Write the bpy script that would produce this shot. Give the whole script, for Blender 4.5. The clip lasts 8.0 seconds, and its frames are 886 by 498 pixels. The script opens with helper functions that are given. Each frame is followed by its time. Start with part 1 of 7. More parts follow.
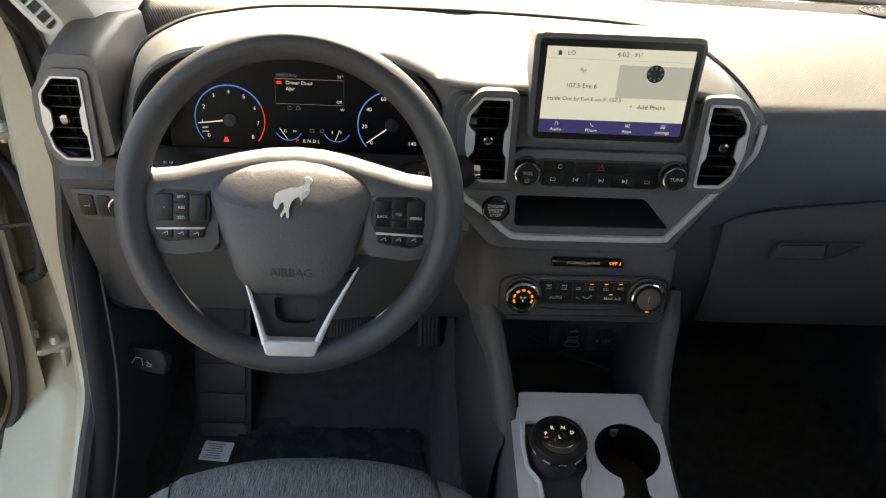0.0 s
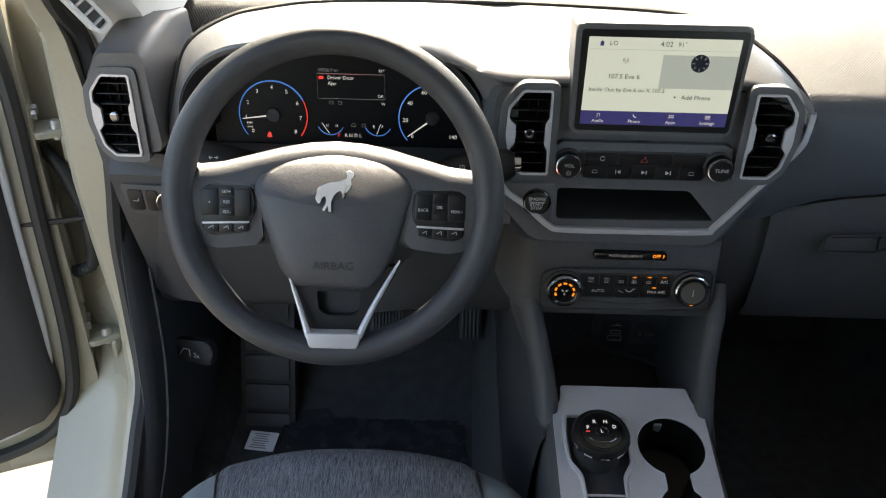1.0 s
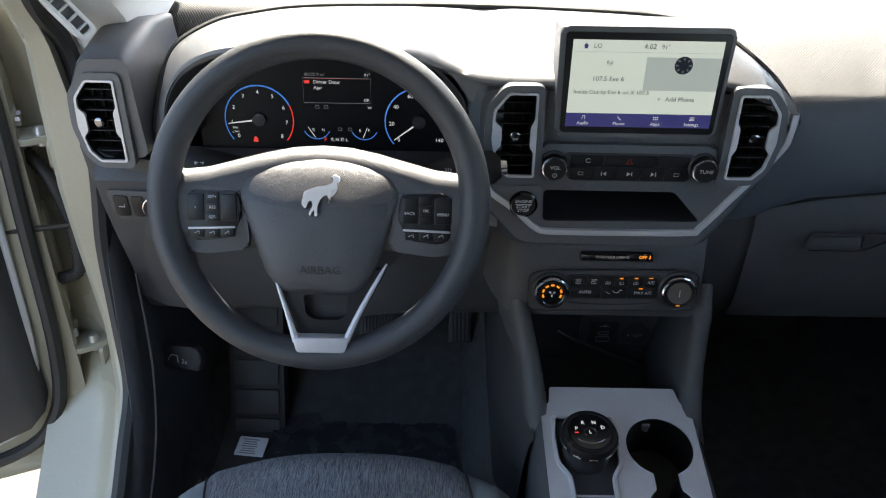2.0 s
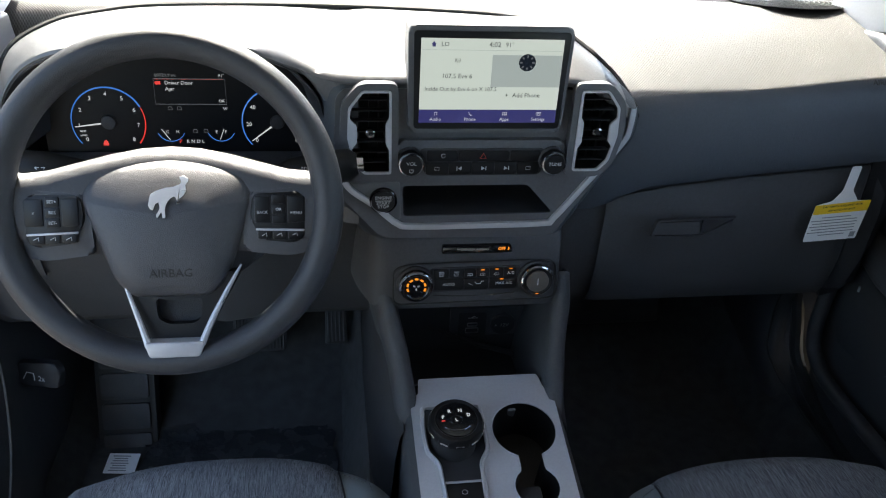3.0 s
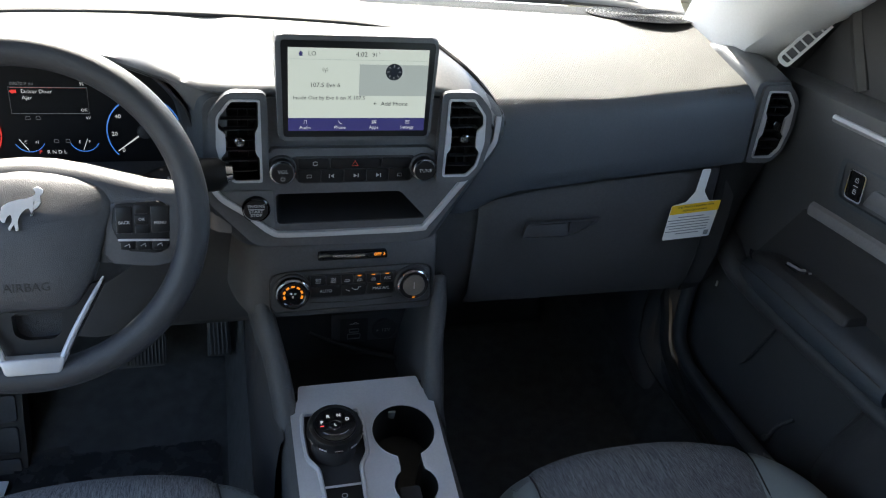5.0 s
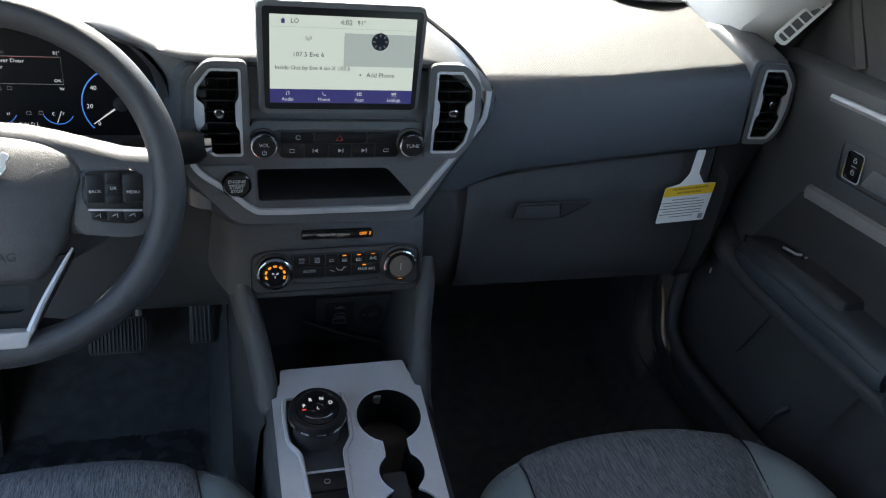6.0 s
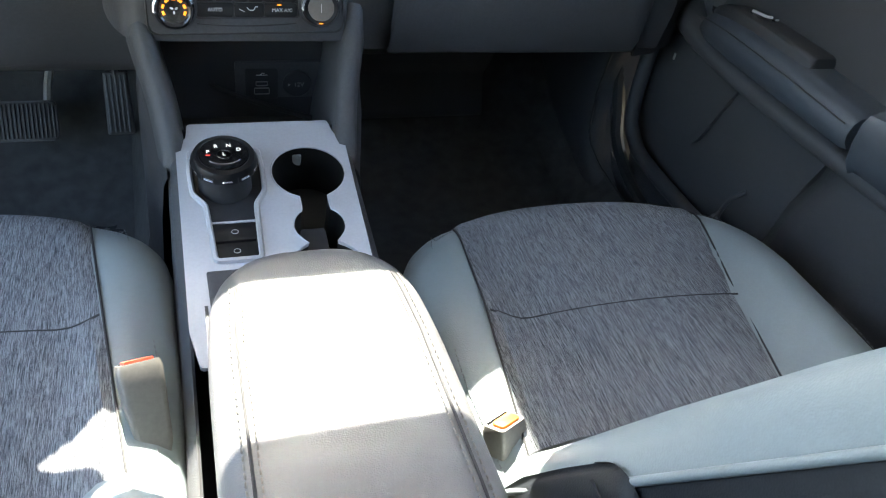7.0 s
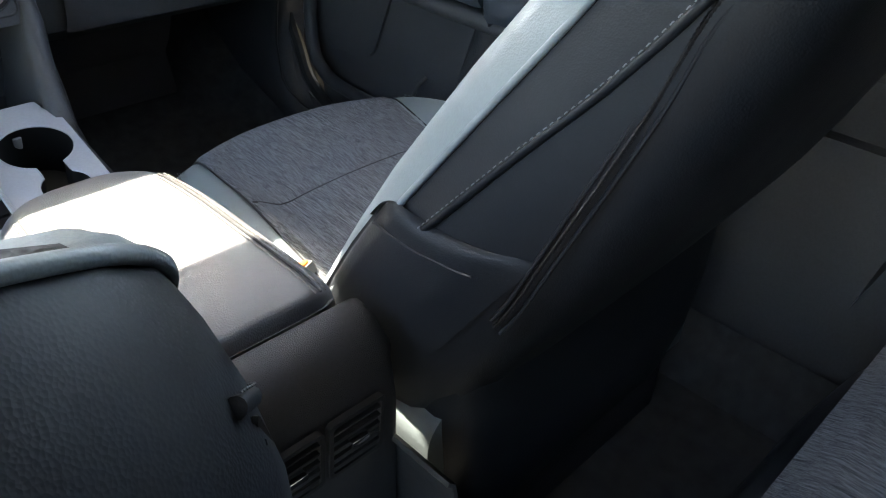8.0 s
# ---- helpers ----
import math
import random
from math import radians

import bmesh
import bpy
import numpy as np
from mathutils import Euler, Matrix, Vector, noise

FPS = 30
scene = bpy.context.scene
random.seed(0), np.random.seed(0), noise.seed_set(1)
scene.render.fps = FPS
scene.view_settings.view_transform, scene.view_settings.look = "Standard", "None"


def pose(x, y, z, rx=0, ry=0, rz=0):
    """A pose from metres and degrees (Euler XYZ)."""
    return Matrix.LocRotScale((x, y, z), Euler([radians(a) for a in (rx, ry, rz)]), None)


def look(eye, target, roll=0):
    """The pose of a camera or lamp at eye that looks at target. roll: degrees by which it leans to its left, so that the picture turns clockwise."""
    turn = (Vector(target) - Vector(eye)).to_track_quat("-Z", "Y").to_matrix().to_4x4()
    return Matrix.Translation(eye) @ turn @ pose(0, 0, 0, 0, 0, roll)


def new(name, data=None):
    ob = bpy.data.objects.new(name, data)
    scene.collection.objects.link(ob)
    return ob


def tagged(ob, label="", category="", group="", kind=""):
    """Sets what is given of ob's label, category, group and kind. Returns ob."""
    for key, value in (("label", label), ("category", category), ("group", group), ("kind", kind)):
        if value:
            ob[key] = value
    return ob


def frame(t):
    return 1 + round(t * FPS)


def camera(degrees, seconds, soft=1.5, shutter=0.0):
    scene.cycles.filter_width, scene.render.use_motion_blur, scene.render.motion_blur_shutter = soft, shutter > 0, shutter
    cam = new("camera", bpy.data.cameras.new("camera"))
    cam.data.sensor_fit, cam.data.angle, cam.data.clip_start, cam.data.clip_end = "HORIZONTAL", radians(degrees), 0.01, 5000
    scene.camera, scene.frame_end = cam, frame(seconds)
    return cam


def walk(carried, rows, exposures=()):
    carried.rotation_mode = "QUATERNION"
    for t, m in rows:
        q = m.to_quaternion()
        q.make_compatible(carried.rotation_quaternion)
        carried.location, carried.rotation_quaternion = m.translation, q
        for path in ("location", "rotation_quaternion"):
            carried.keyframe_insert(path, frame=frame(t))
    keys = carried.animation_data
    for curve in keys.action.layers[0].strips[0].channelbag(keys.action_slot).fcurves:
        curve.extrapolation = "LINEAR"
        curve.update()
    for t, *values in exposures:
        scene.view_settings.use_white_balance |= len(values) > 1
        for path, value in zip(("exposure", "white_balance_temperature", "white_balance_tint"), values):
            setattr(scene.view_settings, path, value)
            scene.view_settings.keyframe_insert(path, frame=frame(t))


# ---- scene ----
cam = camera(60.4, 8.0, soft=1.1)
PATH = [
    (0, (-0.24, 0.011, 1.47), (-0.148, 1.75, 0.487), 3.2),
    (0.5, (-0.242, 0.011, 1.468), (-0.21, 1.744, 0.471), 4.0),
    (1, (-0.239, 0.01, 1.471), (-0.256, 1.74, 0.468), 1.3),
    (2.5, (-0.229, 0.007, 1.472), (-0.173, 1.743, 0.481), 1.3),
    (3, (-0.195, -0.01, 1.472), (0.091, 1.71, 0.493), 3.3),
    (3.5, (-0.166, -0.031, 1.479), (0.265, 1.664, 0.508), 5.0),
    (4, (-0.162, -0.041, 1.483), (0.344, 1.643, 0.529), 5.9),
    (4.5, (-0.166, -0.039, 1.482), (0.366, 1.643, 0.54), 5.8),
    (6, (-0.153, -0.023, 1.441), (0.411, 1.65, 0.501), 6.4),
    (6.5, (-0.118, -0.014, 1.347), (0.454, 1.596, 0.307), 7.6),
    (7, (-0.077, -0.045, 1.255), (0.529, 1.442, 0.062), 8.6),
    (7.3, (-0.073, -0.089, 1.229), (0.637, 1.314, -0.007), 9.2),
    (7.5, (-0.073, -0.128, 1.213), (0.751, 1.207, -0.027), 8.1),
    (7.7, (-0.089, -0.161, 1.195), (0.881, 1.1, -0.018), 5.6),
    (7.8, (-0.117, -0.178, 1.201), (0.934, 1.036, 0.008), 4.5),
    (7.9, (-0.153, -0.194, 1.205), (0.979, 0.978, 0.045), 3.6),
    (8, (-0.193, -0.21, 1.212), (0.992, 0.935, 0.079), 2.5),
]
EXPOSURES = [(0.0, 2.88, 8500, 10), (0.5, 2.83, 8200, 10), (1.0, 2.78, 7600, 10), (2.5, 2.74, 6750, 9), (4.5, 2.74, 6600, 8), (6.0, 2.82, 6600, 7), (6.5, 4.6, 6900, 4), (7.0, 4.05, 6850, 6), (7.3, 3.45, 6800, 7), (7.6, 3.42, 6850, 7), (8.0, 3.9, 7100, 8)]
walk(cam, [(t, look(eye, target, roll)) for t, eye, target, roll in PATH], EXPOSURES)

# ---- world, sun ----
SUN_EL, SUN_AZ = 45.0, 4.0   # degrees above the horizon; degrees to the left of straight ahead
world = bpy.data.worlds.new("world")
scene.world = world
world.use_nodes = True
wn = world.node_tree
sky = wn.nodes.new("ShaderNodeTexSky")
sky.sky_type = "NISHITA"
sky.sun_disc = False
sky.sun_elevation, sky.sun_rotation = radians(SUN_EL), radians(-SUN_AZ)
sky.air_density, sky.dust_density = 1.0, 2.0
wn.links.new(sky.outputs[0], wn.nodes["Background"].inputs[0])
wn.nodes["Background"].inputs[1].default_value = 0.15
sun = new("sun", bpy.data.lights.new("sun", "SUN"))
sun.data.energy, sun.data.angle, sun.data.color = 4.6, radians(0.5), (1.0, 0.95, 0.86)
sun.matrix_world = look((0, 0, 5), Vector((0, 0, 5)) + Vector((math.sin(radians(SUN_AZ)) * math.cos(radians(SUN_EL)),
                   -math.cos(radians(SUN_AZ)) * math.cos(radians(SUN_EL)), -math.sin(radians(SUN_EL)))))


# ---- materials ----
def mat(name, color, rough=0.5, metal=0.0, spec=0.5, vary=0.15, scale=6.0, bump=0.0, bscale=900.0, bkind="noise", coat=0.0, sheen=0.0, emit=0.0):
    """A principled material: colour broken by two noises, fine relief in object space metres."""
    m = bpy.data.materials.new(name)
    m.use_nodes = True
    nt = m.node_tree
    b = nt.nodes["Principled BSDF"]
    b.inputs["Roughness"].default_value, b.inputs["Metallic"].default_value = rough, metal
    b.inputs["Specular IOR Level"].default_value = spec
    b.inputs["Coat Weight"].default_value, b.inputs["Sheen Weight"].default_value = coat, sheen
    if emit:
        b.inputs["Emission Color"].default_value, b.inputs["Emission Strength"].default_value = (*color, 1), emit
    co = nt.nodes.new("ShaderNodeTexCoord")
    if vary:
        n1, n2 = nt.nodes.new("ShaderNodeTexNoise"), nt.nodes.new("ShaderNodeTexNoise")
        n1.inputs["Scale"].default_value, n2.inputs["Scale"].default_value = scale, scale * 50
        n1.inputs["Detail"].default_value = 5
        mix = nt.nodes.new("ShaderNodeMath")
        mix.operation = "ADD"
        mp = nt.nodes.new("ShaderNodeMapRange")
        mp.inputs["From Min"].default_value, mp.inputs["From Max"].default_value = 0.6, 1.4
        mp.inputs["To Min"].default_value, mp.inputs["To Max"].default_value = 1 - vary, 1 + vary
        mul = nt.nodes.new("ShaderNodeVectorMath")
        mul.operation = "SCALE"
        mul.inputs[0].default_value = color
        for n in (n1, n2):
            nt.links.new(co.outputs["Object"], n.inputs["Vector"])
        nt.links.new(n1.outputs[0], mix.inputs[0])
        nt.links.new(n2.outputs[0], mix.inputs[1])
        nt.links.new(mix.outputs[0], mp.inputs["Value"])
        nt.links.new(mp.outputs[0], mul.inputs["Scale"])
        nt.links.new(mul.outputs[0], b.inputs["Base Color"])
        rr = nt.nodes.new("ShaderNodeMapRange")
        rr.inputs["From Min"].default_value, rr.inputs["From Max"].default_value = 0.3, 0.7
        rr.inputs["To Min"].default_value, rr.inputs["To Max"].default_value = max(rough - 0.06, 0.02), min(rough + 0.06, 1)
        nt.links.new(n1.outputs[0], rr.inputs["Value"])
        nt.links.new(rr.outputs[0], b.inputs["Roughness"])
    else:
        b.inputs["Base Color"].default_value = (*color, 1)
    if bump:
        if bkind == "noise":
            t = nt.nodes.new("ShaderNodeTexNoise")
            t.inputs["Detail"].default_value = 2
        else:
            t = nt.nodes.new("ShaderNodeTexVoronoi")
        t.inputs["Scale"].default_value = bscale
        bp = nt.nodes.new("ShaderNodeBump")
        bp.inputs["Strength"].default_value, bp.inputs["Distance"].default_value = bump, 0.001
        nt.links.new(co.outputs["Object"], t.inputs["Vector"])
        nt.links.new(t.outputs[0], bp.inputs["Height"])
        nt.links.new(bp.outputs[0], b.inputs["Normal"])
    return m


def heather(name, dark, light):
    """Woven seat cloth: streaks that run fore and aft, with a fine cross thread."""
    m = mat(name, dark, rough=0.95, vary=0, sheen=0.0, spec=0.1)
    nt = m.node_tree
    b = nt.nodes["Principled BSDF"]
    co = nt.nodes.new("ShaderNodeTexCoord")
    mix = []
    for scale, stretch in ((1.0, (2600, 120, 150)), (1.0, (1500, 45, 60)), (1.0, (1400, 2000, 1400))):
        mp = nt.nodes.new("ShaderNodeMapping")
        mp.inputs["Scale"].default_value = stretch
        n = nt.nodes.new("ShaderNodeTexNoise")
        n.inputs["Scale"].default_value, n.inputs["Detail"].default_value = scale, 2
        nt.links.new(co.outputs["Object"], mp.inputs[0])
        nt.links.new(mp.outputs[0], n.inputs["Vector"])
        mix.append(n)
    a, c = nt.nodes.new("ShaderNodeMath"), nt.nodes.new("ShaderNodeMath")
    a.operation = c.operation = "ADD"
    nt.links.new(mix[0].outputs[0], a.inputs[0])
    nt.links.new(mix[1].outputs[0], a.inputs[1])
    nt.links.new(a.outputs[0], c.inputs[0])
    nt.links.new(mix[2].outputs[0], c.inputs[1])
    r = nt.nodes.new("ShaderNodeValToRGB")
    mr = nt.nodes.new("ShaderNodeMapRange")
    mr.inputs["From Min"].default_value, mr.inputs["From Max"].default_value = 1.28, 1.74
    nt.links.new(c.outputs[0], mr.inputs["Value"])
    nt.links.new(mr.outputs[0], r.inputs[0])
    r.color_ramp.elements[0].color, r.color_ramp.elements[1].color = (*dark, 1), (*light, 1)
    nt.links.new(r.outputs[0], b.inputs["Base Color"])
    bp = nt.nodes.new("ShaderNodeBump")
    bp.inputs["Strength"].default_value, bp.inputs["Distance"].default_value = 0.5, 0.001
    nt.links.new(c.outputs[0], bp.inputs["Height"])
    nt.links.new(bp.outputs[0], b.inputs["Normal"])
    return m


def dotted(name, color, pitch=0.0045, rough=0.6, depth=0.6, low=0.75, upright=0):
    """Moulded plastic or mesh with a regular field of small raised dots."""
    m = mat(name, color, rough=rough, vary=0.1)
    nt = m.node_tree
    b = nt.nodes["Principled BSDF"]
    co = nt.nodes.new("ShaderNodeTexCoord")
    mp = nt.nodes.new("ShaderNodeMapping")
    mp.inputs["Rotation"].default_value = (radians(upright), 0, radians(45))
    vo = nt.nodes.new("ShaderNodeTexVoronoi")
    vo.voronoi_dimensions = "3D" if upright else "2D"
    vo.inputs["Scale"].default_value, vo.inputs["Randomness"].default_value = 1 / pitch, 0.3 if upright else 0.0
    nt.links.new(co.outputs["Object"], mp.inputs[0])
    nt.links.new(mp.outputs[0], vo.inputs["Vector"])
    # the pits are coloured darker than the land between them
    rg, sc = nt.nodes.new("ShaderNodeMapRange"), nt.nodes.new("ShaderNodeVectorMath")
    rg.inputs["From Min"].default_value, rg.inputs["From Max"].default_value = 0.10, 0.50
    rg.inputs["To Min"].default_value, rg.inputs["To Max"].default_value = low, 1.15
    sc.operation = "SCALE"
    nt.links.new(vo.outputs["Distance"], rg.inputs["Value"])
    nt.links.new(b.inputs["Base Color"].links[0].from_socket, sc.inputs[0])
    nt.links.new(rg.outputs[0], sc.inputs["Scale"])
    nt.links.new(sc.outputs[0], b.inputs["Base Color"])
    bp = nt.nodes.new("ShaderNodeBump")
    bp.inputs["Strength"].default_value, bp.inputs["Distance"].default_value = depth, 0.0012
    nt.links.new(vo.outputs["Distance"], bp.inputs["Height"])
    nt.links.new(bp.outputs[0], b.inputs["Normal"])
    return m


BLACK = mat("charcoal grained plastic", (0.043, 0.044, 0.047), 0.52, vary=0.25, bump=0.4, bscale=1200, bkind="voronoi")
BLACK2 = mat("black grained plastic", (0.020, 0.020, 0.022), 0.6, bump=0.3, bscale=1100, bkind="voronoi")
SOFT = mat("soft dark slate dash skin", (0.034, 0.041, 0.050), 0.55, bump=0.3, bscale=900, bkind="voronoi")
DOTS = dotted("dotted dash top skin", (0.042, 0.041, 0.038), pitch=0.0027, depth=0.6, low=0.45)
BROW = mat("grey satin moulding", (0.095, 0.097, 0.100), 0.42, spec=0.6, bump=0.1, bscale=1400)
POD = mat("grey moulded vent surround", (0.075, 0.078, 0.084), 0.45, bump=0.15, bscale=1400)
STRIP = mat("brushed dark silver trim", (0.20, 0.195, 0.20), 0.42, metal=0.3, vary=0.12)
SILVER = mat("satin silver paint", (0.45, 0.45, 0.47), 0.36, metal=0.35, vary=0.05)
PLATE = mat("pale silver console paint", (0.43, 0.44, 0.47), 0.40, metal=0.25, vary=0.06)
CHROME = mat("bright chrome", (0.75, 0.76, 0.78), 0.12, metal=1.0, vary=0.04)
EMBLEM = mat("bright satin emblem", (0.80, 0.80, 0.80), 0.30, metal=0.5, vary=0.04)
GLOSS = mat("piano black plastic", (0.008, 0.008, 0.009), 0.12, vary=0)
BUTTON = mat("matt black key", (0.007, 0.007, 0.008), 0.42, spec=0.3, vary=0.1)
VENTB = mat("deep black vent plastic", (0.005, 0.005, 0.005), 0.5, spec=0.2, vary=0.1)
SLAT = mat("satin black vent slat", (0.009, 0.009, 0.010), 0.45, spec=0.3, vary=0.05)
GRILLE = mat("dark ringed grille plastic", (0.012, 0.0135, 0.015), 0.9, spec=0.1, vary=0.2, bump=0.3, bscale=900, bkind="voronoi")
DCHROME = mat("dark chrome", (0.22, 0.22, 0.23), 0.14, metal=1.0, vary=0.04)
SEWN = mat("brown grey sewing thread", (0.13, 0.12, 0.11), 0.8, vary=0.05)
WRIM = mat("charcoal leather grain rim", (0.026, 0.028, 0.033), 0.46, bump=0.35, bscale=1200, bkind="voronoi")
HUBM = mat("grained airbag cover", (0.045, 0.046, 0.051), 0.42, bump=0.3, bscale=1300, bkind="voronoi")
VINYL = mat("pale blue grey vinyl", (0.165, 0.195, 0.205), 0.44, vary=0.06, bump=0.15, bscale=700, bkind="voronoi")
BVINYL = mat("black seat vinyl", (0.010, 0.012, 0.015), 0.5, spec=0.22, vary=0.12, bump=0.15, bscale=700, bkind="voronoi")
ARMV = mat("grey armrest vinyl", (0.085, 0.086, 0.090), 0.45, vary=0.06, bump=0.2, bscale=700, bkind="voronoi")
CLOTH = heather("heathered grey seat cloth", (0.034, 0.036, 0.041), (0.225, 0.237, 0.255))
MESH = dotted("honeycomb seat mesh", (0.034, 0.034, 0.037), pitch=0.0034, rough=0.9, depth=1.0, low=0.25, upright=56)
CARPET = mat("black carpet", (0.060, 0.061, 0.062), 1.0, spec=0.1, vary=0.4, scale=40, bump=1.0, bscale=1500)
RUBBER = mat("black rubber", (0.018, 0.018, 0.018), 0.6)
PAINT = mat("pale sand body paint", (0.31, 0.285, 0.215), 0.30, vary=0.05, scale=4, coat=0.4)
LINER = mat("pale grey headliner trim", (0.52, 0.52, 0.52), 0.8, vary=0.06, bump=0.2, bscale=1500)
STEEL = mat("galvanised steel", (0.42, 0.41, 0.38), 0.45, metal=0.7)
PAPER = mat("white printed card", (0.75, 0.76, 0.77), 0.6, vary=0.04)
YELLOW = mat("yellow warning band", (0.85, 0.55, 0.03), 0.5, vary=0.05)
INK = mat("black ink", (0.03, 0.03, 0.03), 0.7, vary=0)
GREYINK = mat("grey ink", (0.25, 0.26, 0.28), 0.7, vary=0)
WHITEINK = mat("white legend print", (0.50, 0.50, 0.50), 0.6, vary=0)
FAINTINK = mat("grey legend print", (0.22, 0.22, 0.22), 0.6, vary=0)
DIMINK = mat("embossed dark lettering", (0.012, 0.012, 0.013), 0.5, vary=0)
RED = mat("red push button", (0.75, 0.06, 0.03), 0.35, vary=0.03)
ORANGE = mat("orange red push button", (0.85, 0.20, 0.02), 0.35, vary=0.03)
DSEAM = mat("dark seam", (0.014, 0.014, 0.016), 0.8, vary=0.05)
THREAD = mat("grey sewing thread", (0.14, 0.15, 0.16), 0.8, vary=0.05)
FILM = mat("creased clear protective film", (0.030, 0.032, 0.036), 0.26, spec=0.5, vary=0.3, scale=30, bump=0.9, bscale=110)
TINT = mat("opaque dark pane", (0.012, 0.013, 0.014), 0.08, vary=0)
CONCRETE = mat("pale concrete", (0.135, 0.118, 0.098), 0.9, vary=0.45, scale=9, bump=0.8, bscale=160)


def glow(name, color, strength):
    m = mat(name, color, 0.3, vary=0, emit=strength * 0.22)
    m.node_tree.nodes["Principled BSDF"].inputs["Base Color"].default_value = (color[0] * 0.1, color[1] * 0.1, color[2] * 0.1, 1)
    return m


SCREEN = glow("lit pale screen", (0.54, 0.60, 0.55), 0.66)
SCREEN2 = glow("lit grey screen tile", (0.36, 0.41, 0.40), 0.62)
SCREENB = glow("lit indigo screen bar", (0.035, 0.035, 0.15), 0.6)
SCRINK = glow("screen dark text", (0.02, 0.03, 0.05), 0.2)
LITW = glow("lit white legend", (0.75, 0.78, 0.80), 0.50)
LITB = glow("lit blue scale", (0.05, 0.20, 0.62), 0.60)
LITR = glow("lit red tell-tale", (0.85, 0.05, 0.04), 0.60)
LITO = glow("lit amber lamp", (1.0, 0.30, 0.02), 0.62)
LITG = glow("dim lit legend", (0.26, 0.28, 0.30), 0.30)
LENS = mat("smoked cluster lens", (0.006, 0.006, 0.007), 0.45, spec=0.15, vary=0)
GLASS = bpy.data.materials.new("clear glass")
GLASS.use_nodes = True
gb = GLASS.node_tree.nodes["Principled BSDF"]
gb.inputs["Transmission Weight"].default_value, gb.inputs["Roughness"].default_value, gb.inputs["IOR"].default_value = 1.0, 0.0, 1.02
gb.inputs["Base Color"].default_value = (0.95, 0.97, 0.96, 1)


# ---- builders ----
def thing(name, label, category, at=(0, 0, 0), m=None, group="", kind=""):
    """An empty at the thing's base; its parts hang under it."""
    ob = tagged(new(name), label, category, group, kind)
    ob.empty_display_size = 0.05
    ob.matrix_basis = m if m is not None else Matrix.Translation(at)
    return ob


def part(name, bm, material, parent, label="", local=False, angle=40):
    """One mesh under a thing or a part. World coordinates unless local."""
    bmesh.ops.recalc_face_normals(bm, faces=bm.faces)
    me = bpy.data.meshes.new(name)
    bm.to_mesh(me)
    bm.free()
    me.materials.append(material)
    me.polygons.foreach_set("use_smooth", [True] * len(me.polygons))
    me.set_sharp_from_angle(angle=radians(angle))
    ob = new(name, me)
    ob.parent = parent
    if parent is not None and not local:
        up, m = parent, Matrix()
        while up:
            m = up.matrix_basis @ m if up.parent is None else m
            up = up.parent
        if parent.parent is None:
            ob.matrix_parent_inverse = m.inverted()
    return tagged(ob, label)


def grow(bm, made, m):
    if m is not None:
        bmesh.ops.transform(bm, matrix=m, verts=made)


def box(bm, c, s, bevel=0.0, m=None, seg=2):
    r = bmesh.ops.create_cube(bm, size=1.0)
    vs = r["verts"]
    bmesh.ops.transform(bm, matrix=Matrix.Translation(c) @ Matrix.Diagonal((*s, 1)), verts=vs)
    if bevel:
        es = list({e for v in vs for e in v.link_edges})
        out = bmesh.ops.bevel(bm, geom=es, offset=bevel, segments=seg, profile=0.5, affect="EDGES", clamp_overlap=True)
        vs = list({v for f in out["faces"] for v in f.verts} | {v for v in vs if v.is_valid})
        vs = list({w for v in vs for f in v.link_faces for w in f.verts})
    grow(bm, vs, m)
    return bm


def newbm():
    return bmesh.new()


def cube(c, s, bevel=0.0, m=None, seg=2):
    return box(bmesh.new(), c, s, bevel, m, seg)


def prism(bm, pts, d0, d1, m=None, bevel=0.0, seg=2):
    """A polygon in local XY drawn out along local Z from d0 to d1, its far rim (d1) rounded."""
    lo = [bm.verts.new((x, y, d0)) for x, y in pts]
    hi = [bm.verts.new((x, y, d1)) for x, y in pts]
    n = len(pts)
    bm.faces.new(lo[::-1])
    top = bm.faces.new(hi)
    for i in range(n):
        bm.faces.new((lo[i], lo[(i + 1) % n], hi[(i + 1) % n], hi[i]))
    vs = lo + hi
    if bevel:
        out = bmesh.ops.bevel(bm, geom=list(top.edges), offset=bevel, segments=seg, profile=0.5, affect="EDGES", clamp_overlap=True)
        vs = [v for v in vs if v.is_valid] + [v for f in out["faces"] for v in f.verts]
        vs = list({w for v in vs for f in v.link_faces for w in f.verts})
    grow(bm, vs, m)
    return bm


def rounded(pts, r, n=5):
    """The polygon with its corners rounded."""
    out, k = [], len(pts)
    for i in range(k):
        p, a, b = Vector(pts[i]), Vector(pts[i - 1]), Vector(pts[(i + 1) % k])
        u, v = (a - p), (b - p)
        q = min(r, u.length * 0.45, v.length * 0.45)
        s, e = p + u.normalized() * q, p + v.normalized() * q
        for j in range(n + 1):
            t = j / n
            out.append(tuple((1 - t) ** 2 * s + 2 * t * (1 - t) * p + t * t * e))
    return out


def rect(x0, y0, x1, y1, r=0.0, n=4):
    p = [(x0, y0), (x1, y0), (x1, y1), (x0, y1)]
    return rounded(p, r, n) if r else p


def disc(x, y, r, n=40, a0=0.0, squash=1.0):
    return [(x + r * math.cos(a0 + 2 * math.pi * i / n), y + squash * r * math.sin(a0 + 2 * math.pi * i / n)) for i in range(n)]


